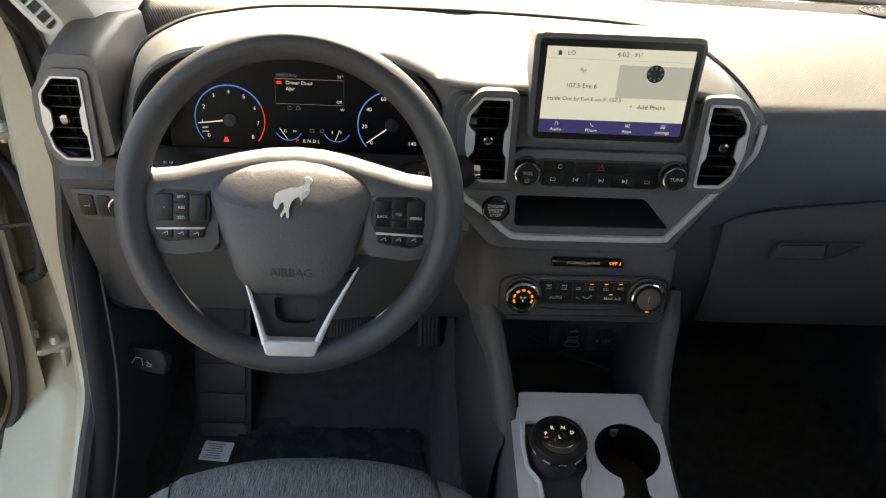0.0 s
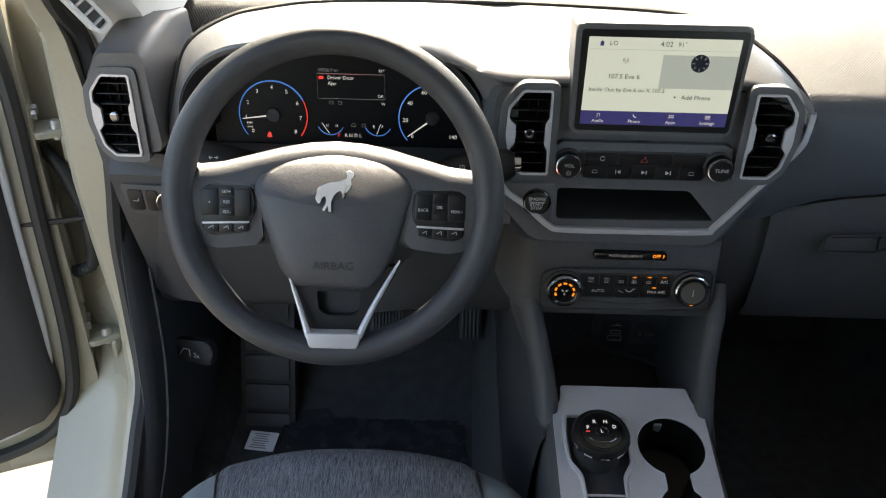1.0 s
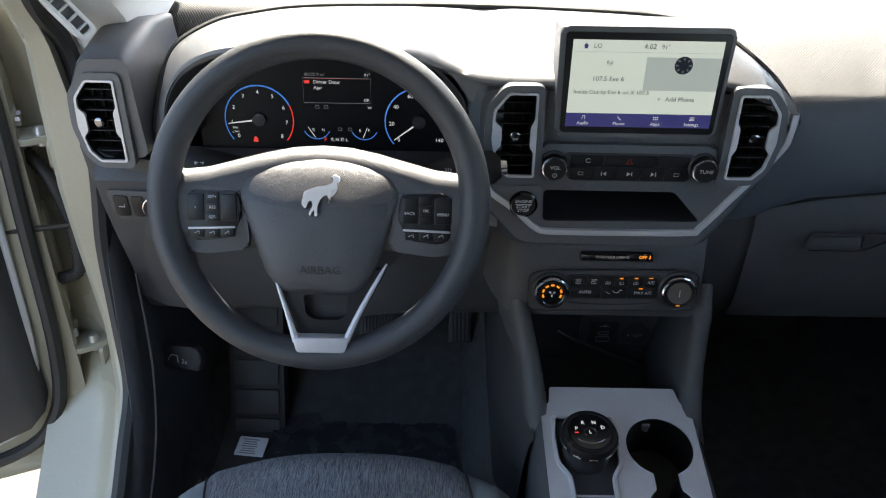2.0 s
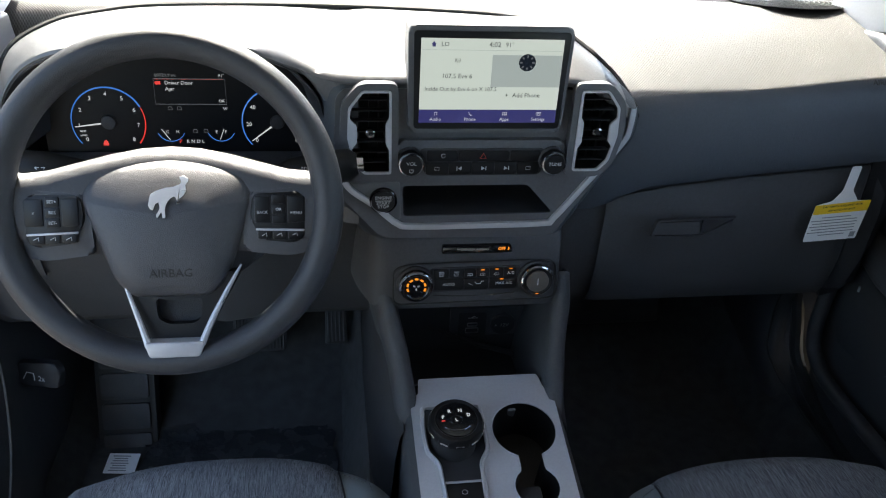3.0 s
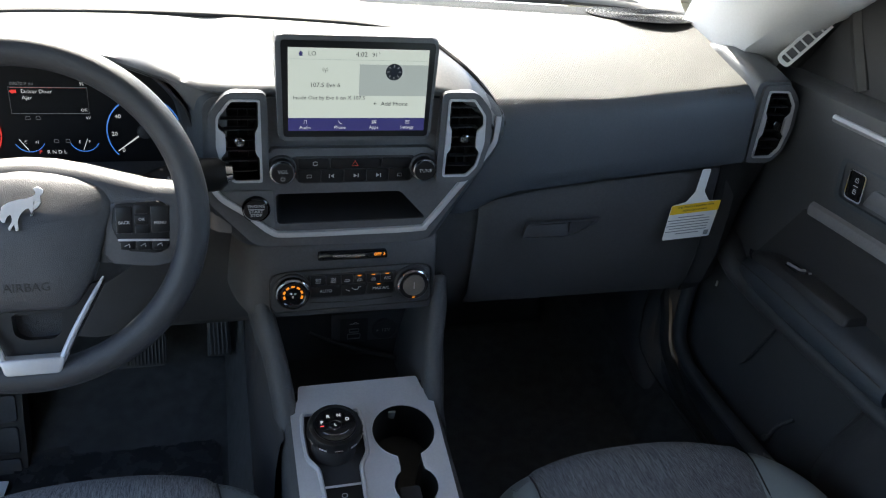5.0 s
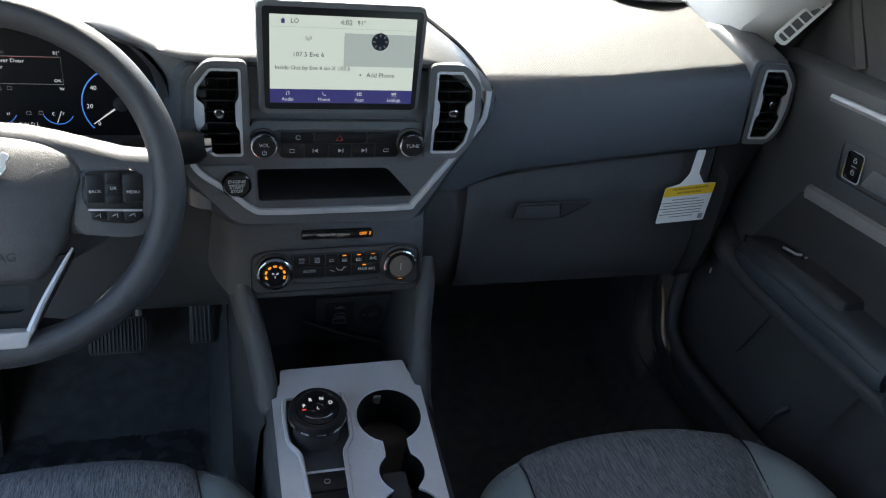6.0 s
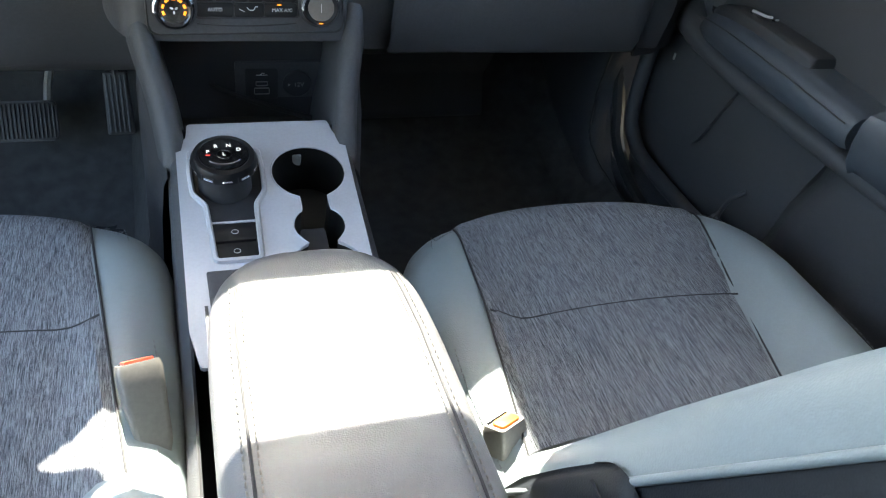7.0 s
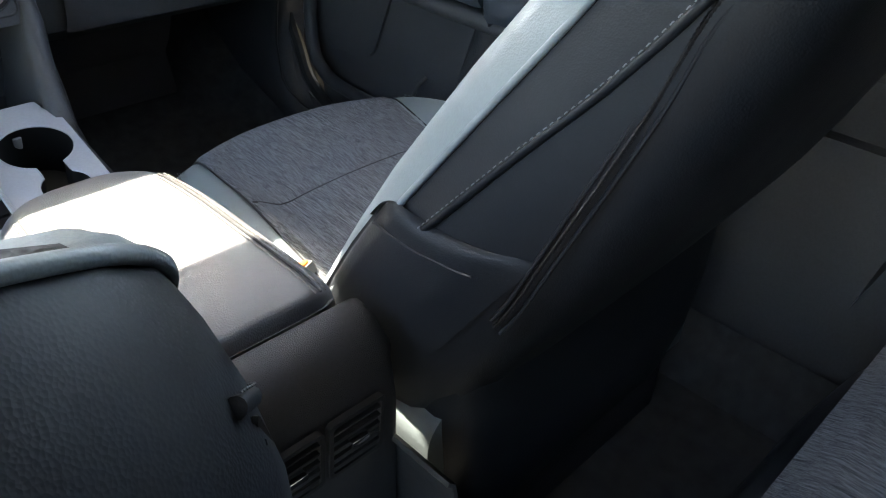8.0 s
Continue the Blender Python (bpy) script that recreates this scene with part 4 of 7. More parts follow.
def knob(bm, r, h, m):
    return lathe(bm, [(r * 1.0, 0), (r * 1.02, h * 0.5), (r * 0.98, h * 0.85), (r * 0.90, h), (r * 0.2, h * 1.01)], 40, m)


def radio_panel():
    m = facing(0.0, 0.8935, 1.088, -4)
    t = thing("radio_panel", "dark radio key panel with two chrome ringed knobs", "radio controls", m=m)
    out = rounded([(-0.108, 0.031), (0.102, 0.031), (0.110, 0.020), (0.108, -0.016), (0.084, -0.034), (-0.080, -0.034), (-0.106, -0.016), (-0.112, 0.018)], 0.010, 4)
    part("panel", prism(newbm(), out, -0.02, 0.002, None, 0.003, 3), POD, t, "grey moulded panel", local=True)
    out2 = rounded([(-0.082, 0.020), (0.080, 0.020), (0.086, 0.004), (0.078, -0.019), (-0.072, -0.019), (-0.086, 0.004)], 0.006, 3)
    part("key_bed", prism(newbm(), out2, 0.0, 0.003, None, 0.0008), BLACK2, t, local=True)
    tops = [(-0.074, -0.034), (-0.032, 0.034), (0.036, 0.076)]
    for a, b in tops:
        part("key", prism(newbm(), rect(a, 0.003, b, 0.0175, 0.003), 0.002, 0.0048, None, 0.001), BUTTON, t, local=True)
    for k in range(5):
        a = -0.074 + 0.0302 * k
        part("key", prism(newbm(), rect(a, -0.0165, a + 0.0292, 0.0012, 0.002), 0.002, 0.0045, None, 0.0008), BUTTON, t, local=True)
        b = newbm()
        c = a + 0.0146
        tri = [(c - 0.002, -0.0105), (c + 0.0025, -0.0078), (c - 0.002, -0.0051)]
        if k in (1, 2, 3):
            prism(b, tri if k > 1 else [(2 * c - x, y) for x, y in tri], 0.004, 0.0049)
            box(b, (c + (0.004 if k > 1 else -0.004), -0.0078, 0.0047), (0.0010, 0.0054, 0.0006))
        else:
            tube(b, [(c - 0.003, -0.0098, 0.0048), (c + 0.003, -0.0098, 0.0048), (c + 0.003, -0.0058, 0.0048), (c - 0.003, -0.0058, 0.0048), (c - 0.003, -0.0098, 0.0048)], 0.0003, 4)
        part("legend", b, WHITEINK, t, local=True)
    b = newbm()
    tube(b, [(-0.004, 0.0068, 0.005), (0.004, 0.0068, 0.005), (0.0, 0.0140, 0.005)], 0.0006, 5, True)
    part("hazard_mark", b, RED, t, "red hazard triangle", local=True)
    b = newbm()
    tube(b, [(-0.052 + 0.0028 * math.cos(a), 0.0105 + 0.0028 * math.sin(a), 0.005) for a in np.linspace(0.5, 6.0, 16)], 0.0004, 4)
    part("legend", b, WHITEINK, t, local=True)
    for x, nm in ((-0.0945, "VOL"), (0.0925, "TUNE")):
        b = newbm()
        lathe(b, [(0.0185, 0), (0.0185, 0.004), (0.0165, 0.006), (0.0160, 0.002)], 40, Matrix.Translation((x, 0.004, 0.001)))
        part("knob_collar", b, BLACK2, t, local=True)
        k = part("knob", knob(newbm(), 0.0150, 0.019, Matrix.Translation((x, 0.004, 0.001))), BUTTON, t, "black rotary knob", local=True)
        b = newbm()
        tube(b, [(x + 0.0150 * math.cos(a), 0.004 + 0.0150 * math.sin(a), 0.0165) for a in np.linspace(0, 2 * math.pi, 41)[:-1]], 0.0014, 6, True)
        part("ring", b, CHROME, k, "chrome ring", local=True)
        text("caption", nm, 0.0068, pose(x, 0.005 if nm == "TUNE" else 0.007, 0.0205), WHITEINK, k, local=True, depth=0.0002)
        if nm == "VOL":
            b = newbm()
            tube(b, [(x + 0.0026 * math.cos(a), -0.003 + 0.0026 * math.sin(a), 0.0205) for a in np.linspace(2.1, 7.3, 14)], 0.0004, 4)
            tube(b, [(x, -0.0025, 0.0205), (x, 0.0005, 0.0205)], 0.0004, 4)
            part("power_mark", b, WHITEINK, k, local=True)


def start_button():
    m = facing(-0.128, 0.8965, 1.032, -4)
    t = thing("start_button", "round black engine start button on the centre stack", "start button", m=m)
    part("collar", lathe(newbm(), [(0.0185, -0.004), (0.0185, 0.003), (0.0165, 0.005), (0.016, 0.002)], 40), GLOSS, t, local=True)
    cap = part("cap", lathe(newbm(), [(0.0155, -0.002), (0.0155, 0.0045), (0.0145, 0.0055), (0.001, 0.0050)], 40), BUTTON, t, local=True)
    for s, y, z in (("ENGINE", 0.0065, 0.0052), ("START", -0.0015, 0.0052), ("STOP", -0.0070, 0.0052)):
        text("caption", s, 0.0062, pose(0, y, 0.0055), WHITEINK, cap, local=True, depth=0.0002, bold=0.0001)
    part("bar", cube((0, 0.0022, 0.0056), (0.021, 0.0009, 0.0004)), WHITEINK, cap, local=True)


def climate_panel():
    m = facing(0.0, 0.886, 0.915, 6)
    t = thing("climate_panel", "black climate control panel with two dials and amber lamps", "climate controls", m=m)
    # airbag lamp strip
    strip = part("airbag_lamp", prism(newbm(), rounded([(-0.047, 0.038), (0.052, 0.038), (0.050, 0.050), (-0.046, 0.050)], 0.003, 3), -0.004, -0.0035 + 0.0065, None, 0.001), GLOSS, t, "black airbag lamp strip", local=True)
    text("caption", "PASSENGER AIRBAG", 0.0050, pose(-0.004, 0.0442, 0.0034), LITG, strip, "CENTER", local=True, depth=0.0001)
    text("caption", "OFF", 0.0062, pose(0.037, 0.0445, 0.0034), LITO, strip, local=True, depth=0.0001, bold=0.0002)
    b = newbm()
    tube(b, [(0.0455, 0.0425, 0.0034), (0.047, 0.0450, 0.0034), (0.0462, 0.0470, 0.0034)], 0.0009, 5)
    part("lamp_mark", b, LITO, strip, local=True)
    part("panel", prism(newbm(), rounded([(-0.112, -0.038), (0.118, -0.034), (0.116, 0.021), (0.09, 0.024), (-0.09, 0.021), (-0.112, 0.015)], 0.012, 4), -0.006, 0.0012, None, 0.002), BLACK, t, local=True)
    b = newbm()
    tube(b, [(x, y, 0.0006) for x, y in rounded([(-0.1135, -0.0395), (0.1195, -0.0355), (0.1175, 0.0225), (0.09, 0.0255), (-0.09, 0.0225), (-0.1135, 0.0165)], 0.012, 5)], 0.0013, 6, True)
    part("panel_gap", b, RUBBER, t, "black shut line round the panel", local=True)
    b = newbm()
    tube(b, smooth_path([(-0.058, -0.0255, 0.0014), (-0.03, -0.0275, 0.0014), (0.0, -0.028, 0.0014), (0.03, -0.027, 0.0014), (0.060, -0.0245, 0.0014)], 4), 0.0009, 6)
    part("lower_crease", b, RUBBER, t, local=True)
    part("key_bed", prism(newbm(), rounded([(-0.060, -0.020), (0.064, -0.018), (0.066, 0.018), (-0.062, 0.017)], 0.005, 3), 0.0, 0.0026, None, 0.0006), BLACK2, t, local=True)
    xs = (-0.0575, -0.0355, -0.0140, 0.0030, 0.0215, 0.0420, 0.0610)
    for k in range(6):
        part("key", prism(newbm(), rect(xs[k], 0.002, xs[k + 1] - 0.0012, 0.0155, 0.002), 0.001, 0.0044, None, 0.0008), BUTTON, t, local=True)
    for a, b2, y0, y1 in ((-0.0575, -0.0150, -0.0165, 0.0005), (-0.0138, 0.0205, -0.0165, 0.0005), (0.0217, 0.0610, -0.0160, 0.0005)):
        part("key", prism(newbm(), rect(a, y0, b2, y1, 0.002), 0.001, 0.0044, None, 0.0008), BUTTON, t, local=True)
    text("caption", "AUTO", 0.0062, pose(-0.036, -0.008, 0.0046), WHITEINK, t, local=True, depth=0.0002)
    text("caption", "MAX A/C", 0.0060, pose(0.043, -0.008, 0.0046), WHITEINK, t, local=True, depth=0.0002)
    text("caption", "A/C", 0.0060, pose(0.052, 0.0075, 0.0046), WHITEINK, t, local=True, depth=0.0002)
    text("caption", "REAR", 0.0034, pose(-0.0465, 0.0105, 0.0046), WHITEINK, t, local=True, depth=0.0002)
    text("caption", "MAX", 0.0034, pose(-0.0255, 0.0105, 0.0046), WHITEINK, t, local=True, depth=0.0002)
    for x in (-0.0465, -0.0255, -0.0060, 0.0120, 0.0315):
        b = newbm()
        tube(b, [(x - 0.0035, 0.0050, 0.0046), (x - 0.0028, 0.0082, 0.0046), (x + 0.0028, 0.0082, 0.0046), (x + 0.0035, 0.0050, 0.0046), (x - 0.0035, 0.0050, 0.0046)], 0.0003, 4)
        tube(b, [(x - 0.001, 0.0045, 0.0046), (x - 0.001, 0.0068, 0.0046)], 0.0003, 4)
        tube(b, [(x + 0.001, 0.0045, 0.0046), (x + 0.001, 0.0068, 0.0046)], 0.0003, 4)
        part("legend", b, WHITEINK, t, local=True)
    b = newbm()
    tube(b, [(0.001, -0.005, 0.0046), (0.004, -0.008, 0.0046), (0.009, -0.008, 0.0046), (0.011, -0.004, 0.0046), (0.014, -0.004, 0.0046)], 0.0006, 4)
    tube(b, [(-0.008, -0.007, 0.0046), (-0.002, -0.010, 0.0046)], 0.0004, 4)
    part("legend", b, WHITEINK, t, local=True)
    for x, y in ((0.0115, 0.0135), (0.0315, 0.0140), (0.0515, 0.0145), (0.0395, -0.0015)):
        part("amber_lamp", cube((x, y, 0.0046), (0.0052, 0.0018, 0.0006), 0.0003), LITO, t, "lit amber lamp", local=True)
    for x, y, kind in ((-0.0825, -0.006, 0), (0.0890, -0.002, 1)):
        mm = Matrix.Translation((x, y, 0.001))
        part("dial_collar", lathe(newbm(), [(0.0265, 0), (0.0265, 0.004), (0.0235, 0.006), (0.0225, 0.002)], 48, mm), BLACK2, t, local=True)
        k = part("dial", lathe(newbm(), [(0.0225, 0), (0.0232, 0.006), (0.0228, 0.013), (0.0205, 0.0155), (0.0175, 0.0150), (0.016, 0.0135), (0.001, 0.0135)], 48, mm), GLOSS if kind == 0 else BUTTON, t, "black rotary dial", local=True)
        b = newbm()
        tube(b, [(x + 0.0222 * math.cos(a), y + 0.0222 * math.sin(a), 0.0150) for a in np.linspace(0.35, math.pi + 0.15, 24)], 0.0021, 8)
        part("chrome_arc", b, CHROME, k, "chrome arc", local=True)
        if kind == 0:
            for i in range(7):
                a = math.radians(200 - 36 * i - 2)
                b = cube((0.0125, 0, 0.0149), (0.0030, 0.0050, 0.0006), 0.0003, Matrix.Translation((x, y, 0)) @ Matrix.Rotation(a, 4, "Z"))
                part("amber_lamp", b, LITO, k, local=True)
            for i in range(3):
                b = newbm()
                lathe(b, [(0.0020, 0.0142), (0.0020, 0.0149)], 12, Matrix.Translation((x + 0.0032 * math.cos(i * 2.09 + 0.5), y + 0.0032 * math.sin(i * 2.09 + 0.5), 0)) @ Matrix.Rotation(i * 2.09 + 0.5, 4, "Z"), 0.6)
                part("fan_blade", b, WHITEINK, k, local=True)
        else:
            part("dial_face", lathe(newbm(), [(0.0160, 0.0135), (0.0160, 0.0152), (0.001, 0.0153)], 40, mm), mat("brushed dial face", (0.15, 0.145, 0.135), 0.35, metal=0.7, vary=0.1), k, "brushed metal face", local=True)
            part("amber_lamp", cube((x, y - 0.0185, 0.0163), (0.005, 0.0016, 0.0006), 0.0003), LITO, k, local=True)
            part("pointer", cube((x, y, 0.0168), (0.0010, 0.010, 0.0005)), WHITEINK, k, local=True)


def instrument_cluster():
    m = facing(-0.385, 1.012, 1.105, 6)
    t = thing("instrument_cluster", "black digital instrument cluster with blue ringed gauges", "instrument cluster", m=m)
    part("face", prism(newbm(), rect(-0.185, -0.075, 0.185, 0.085, 0.02), -0.01, 0.0), LENS, t, local=True)
    def ring(cx, cy, r, a0, a1, material, name, w=0.0016):
        b = newbm()
        tube(b, [(cx + r * math.cos(math.radians(a)), cy + r * math.sin(math.radians(a)), 0.001) for a in np.linspace(a0, a1, 40)], w, 5, flat=0.4)
        part(name, b, material, t, local=True)
    for cx, nums, red in ((-0.103, ["0", "1", "2", "3", "4", "5", "6", "7", "8"], True), (0.118, ["0", "20", "40", "60", "80", "100", "120", "140"], False)):
        cy, r, n = -0.0068, 0.0470, len(nums)
        a_of = (lambda k, n=n: 218 - 256 * k / (n - 1)) if red else (lambda k, n=n: 222 - 264 * k / (n - 1))
        ring(cx, cy, r, a_of(0), a_of(6) if red else 20, LITB, "scale_ring", 0.0012)
        if red:
            ring(cx, cy, r, a_of(6), a_of(8), LITR, "red_zone", 0.0012)
        for k, s in enumerate(nums):
            a = math.radians(a_of(k))
            text("numeral", s, 0.0078, pose(cx + (r - 0.009) * math.cos(a), cy + (r - 0.009) * math.sin(a), 0.001), LITW, t, local=True, depth=0.0001)
            b = cube((r, 0, 0.0014), (0.0042, 0.0009, 0.0004), 0, Matrix.Translation((cx, cy, 0)) @ Matrix.Rotation(a, 4, "Z"))
            part("tick", b, LENS, t, local=True)
        a = math.radians(a_of(0.95 if red else 0.15))
        b = newbm()
        tube(b, [(cx + 0.010 * math.cos(a), cy + 0.010 * math.sin(a), 0.003), (cx + 0.043 * math.cos(a), cy + 0.043 * math.sin(a), 0.003)], [0.0013, 0.0006], 5)
        part("needle", b, LITW, t, "white gauge needle", local=True)
        part("gauge_hub", lathe(newbm(), [(0.010, 0.0), (0.009, 0.004), (0.001, 0.005)], 24, Matrix.Translation((cx, cy, 0))), BLACK2, t, local=True)
    b = newbm()
    tube(b, [(-0.040, 0.018, 0.001), (0.052, 0.018, 0.001), (0.052, 0.052, 0.001), (-0.040, 0.052, 0.001)], 0.0004, 4, True)
    part("message_frame", b, LITG, t, local=True)
    part("message_rule", cube((0.006, 0.0515, 0.001), (0.088, 0.0003, 0.0003)), RED, t, local=True)
    for s, x, y, size, mt, al in (("00020.9 mi", -0.038, 0.0565, 0.0068, LITG, "LEFT"), ("91\u00b0", 0.052, 0.0565, 0.0068, LITW, "RIGHT"), ("Driver Door", -0.026, 0.0465, 0.0078, LITW, "LEFT"),
                               ("Ajar", -0.026, 0.0385, 0.0078, LITW, "LEFT"), ("OK", 0.046, 0.0225, 0.0062, LITW, "CENTER"), ("W", 0.050, 0.012, 0.0062, LITW, "CENTER"),
                               ("R N D L", 0.007, -0.0335, 0.0076, LITW, "CENTER"), ("P", -0.0125, -0.0335, 0.0086, LITR, "CENTER"), ("MPH", 0.128, 0.024, 0.0058, LITW, "CENTER"),
                               ("RPM", -0.137, -0.019, 0.0045, LITW, "CENTER"), ("x1000", -0.137, -0.0245, 0.0040, LITW, "CENTER"), ("C      H", -0.022, -0.020, 0.0062, LITW, "CENTER"), ("E      F", 0.042, -0.020, 0.0062, LITW, "CENTER")):
        text("caption", s, size * 0.9, pose(x, y, 0.001), mt, t, al, local=True, depth=0.0001)
    for cx in (-0.024, 0.042):
        b = newbm()
        tube(b, [(cx + 0.019 * math.cos(a), -0.014 + 0.019 * math.sin(a), 0.001) for a in np.linspace(math.radians(205), math.radians(335), 16)], 0.0007, 4)
        part("scale_ring", b, LITB, t, local=True)
        b = newbm()
        tube(b, [(cx - 0.002, -0.031, 0.0015), (cx + (-0.012 if cx < 0 else 0.004), -0.016, 0.0015)], 0.0006, 4)
        part("needle", b, LITW, t, local=True)
    b = newbm()
    lathe(b, [(0.0026, 0.0005), (0.0026, 0.0012)], 12, Matrix.Translation((-0.110, -0.0345, 0)), 1.3)
    box(b, (-0.110, -0.037, 0.001), (0.0065, 0.003, 0.0006))
    part("belt_telltale", b, LITR, t, "lit red belt tell-tale", local=True)
    b = newbm()
    box(b, (-0.0345, 0.0465, 0.001), (0.0065, 0.004, 0.0005))
    tube(b, [(-0.036, 0.044, 0.001), (-0.039, 0.0475, 0.001)], 0.0006, 4)
    part("door_telltale", b, LITR, t, "red open door mark", local=True)
    for x, y in ((-0.022, 0.0125), (-0.010, 0.0125), (0.008, -0.0185), (0.022, -0.0185)):
        b = newbm()
        tube(b, [(x - 0.003, y - 0.002, 0.001), (x + 0.003, y - 0.002, 0.001), (x + 0.002, y + 0.002, 0.001), (x - 0.002, y + 0.002, 0.001)], 0.0004, 4, True)
        part("small_mark", b, LITG, t, local=True)


# ---- steering ----
WHEEL = facing(-0.3625, 0.727, 1.1125, 22)


def steering_wheel():
    t = thing("steering_wheel", "charcoal leather grained steering wheel with silver lower spoke trim", "steering wheel", m=WHEEL)
    R, r = 0.1640, 0.0170
    b = newbm()
    rows = []
    n, k = 96, 16
    for i in range(n):
        a = 2 * math.pi * i / n
        fat = 1.0 + 0.10 * max(0, math.cos(a * 2)) - 0.03 * math.cos(4 * a)
        rows.append([((R + r * 0.95 * math.cos(2 * math.pi * j / k)) * math.cos(a), (R + r * 0.95 * math.cos(2 * math.pi * j / k)) * math.sin(a), r * 1.12 * fat * math.sin(2 * math.pi * j / k)) for j in range(k)])
    vs = [[b.verts.new(p) for p in row] for row in rows]
    for i in range(n):
        for j in range(k):
            b.faces.new((vs[i][j], vs[(i + 1) % n][j], vs[(i + 1) % n][(j + 1) % k], vs[i][(j + 1) % k]))
    part("rim", b, WRIM, t, "charcoal grained rim", local=True)
    # airbag cover: domed cushion
    out = rounded([(-0.060, 0.044), (0.000, 0.050), (0.060, 0.044), (0.087, 0.033), (0.089, 0.012), (0.056, -0.080), (0.040, -0.098), (-0.040, -0.098), (-0.057, -0.080), (-0.091, 0.012), (-0.088, 0.033)], 0.013, 5)
    cx, cy = 0.002, -0.01
    b = newbm()
    rings = []
    for s, z in ((0.97, -0.045), (1.0, -0.012), (0.99, -0.004), (0.965, 0.002), (0.92, 0.0065), (0.80, 0.0105), (0.6, 0.013), (0.35, 0.0145), (0.1, 0.015)):
        rings.append([(cx + (x - cx) * s, cy + (y - cy) * s, z - 0.42 * max(0, (cy + (y - cy) * s) + 0.008) * (1 if z > -0.02 else 0)) for x, y in out])
    loft(b, rings)
    hub = part("airbag_cover", b, HUBM, t, "grained airbag cover", local=True)
    # crease across the cover
    text("airbag_mark", "AIRBAG", 0.0125, pose(0.002, -0.070, 0.0120, 8, 0, 0), DIMINK, hub, local=True, depth=0.0006)
    # emblem: a plain leaping shape
    pts = [(-55, -25), (-50, 10), (-30, 22), (-5, 30), (15, 32), (38, 40), (40, 54), (30, 62), (45, 69), (60, 58), (57, 45), (49, 40), (54, 18), (44, 2), (30, -8), (25, -22), (34, -21), (22, 4), (10, -2), (0, -15),
           (-7, -36), (-3, -65), (-12, -66), (-15, -42), (-26, -66), (-32, -58), (-20, -35), (-24, -14), (-35, -20), (-40, -40), (-48, -38)]
    pts = [(x * 0.00034, y * 0.00034) for x, y in pts]
    b = newbm()
    prism(b, rounded(pts, 0.0014, 2), 0.0, 0.0024, pose(0.002, 0.008, 0.0092, -22, 0, 0), 0.0006, 1)
    part("emblem", b, EMBLEM, hub, "bright silver emblem", local=True)
    b = newbm()
    tube(b, [pose(0.002, 0.008, 0.0090, -22, 0, 0) @ Vector((x, y, 0.0012)) for x, y in rounded(pts, 0.0014, 2)], 0.0006, 5, True)
    part("emblem_edge", b, INK, hub, "dark edge of the emblem", local=True)
    # side spokes
    for s in (-1, 1):
        b = newbm()
        rings = []
        for x, y1, y0, zz in ((0.0, 0.060, -0.03, -0.020), (0.03, 0.058, -0.04, -0.018), (0.060, 0.052, -0.050, -0.013), (0.090, 0.044, -0.052, -0.008), (0.120, 0.036, -0.048, -0.006), (0.145, 0.033, -0.042, -0.003), (0.168, 0.040, -0.044, -0.002)):
            rings.append([(s * x, y0, zz - 0.015), (s * x, y0, zz), (s * x, y0 + 0.012, zz + 0.006), (s * x, y1 - 0.030, zz + 0.006), (s * x, y1 - 0.016, zz + 0.0035), (s * x, y1 - 0.006, zz - 0.002), (s * x, y1, zz - 0.012), (s * x, y1 - 0.002, zz - 0.030)])
        loft(b, rings)
        sp = part("side_spoke", b, HUBM, t, "grained side spoke", local=True)
        k = -1 if s < 0 else 1
        bed = rounded([(k * 0.085, 0.008), (k * 0.090, 0.011), (k * 0.132, 0.013), (k * 0.143, 0.002), (k * 0.145, -0.016), (k * 0.138, -0.036), (k * 0.128, -0.042), (k * 0.094, -0.038), (k * 0.082, -0.014)], 0.005, 3)
        shell = rounded([(k * 0.079, 0.012), (k * 0.150, 0.019), (k * 0.154, -0.018), (k * 0.150, -0.050), (k * 0.122, -0.056), (k * 0.074, -0.050)], 0.008, 4)
        part("spoke_shell", prism(newbm(), shell if k > 0 else shell[::-1], -0.020, -0.0012, None, 0.004, 3), HUBM, sp, "grained shell round the keys", local=True)
        kb = part("key_pod", prism(newbm(), bed if k > 0 else bed[::-1], -0.012, 0.0022, pose(0, 0, 0.0), 0.002, 3), BUTTON, sp, "black key pod", local=True)
        for x0, x1, y0, y1 in ((0.087, 0.103, -0.020, 0.008), (0.105, 0.119, 0.000, 0.010), (0.105, 0.119, -0.011, -0.001), (0.105, 0.119, -0.021, -0.012), (0.121, 0.139, -0.020, 0.008), (0.090, 0.104, -0.037, -0.026), (0.1055, 0.1195, -0.038, -0.027), (0.121, 0.136, -0.038, -0.027)):
            p2 = rect(min(k * x0, k * x1), y0, max(k * x0, k * x1), y1, 0.002, 3)
            part("key", prism(newbm(), p2, -0.003, 0.0032, None, 0.0006), BUTTON, kb, local=True)
        part("silver_bar", cube((k * 0.114, -0.0235, 0.0026), (0.050, 0.0024, 0.003), 0.0008, pose(0, 0, 0, 0, 0, -2 * k)), SILVER, kb, "silver bar", local=True)
        labels = (("SET+", 0.112, 0.005), ("RES", 0.112, -0.006), ("SET-", 0.112, -0.0165), ("x", 0.130, -0.006)) if s < 0 else (("BACK", 0.095, -0.009), ("OK", 0.112, -0.006), ("MENU", 0.130, -0.010))
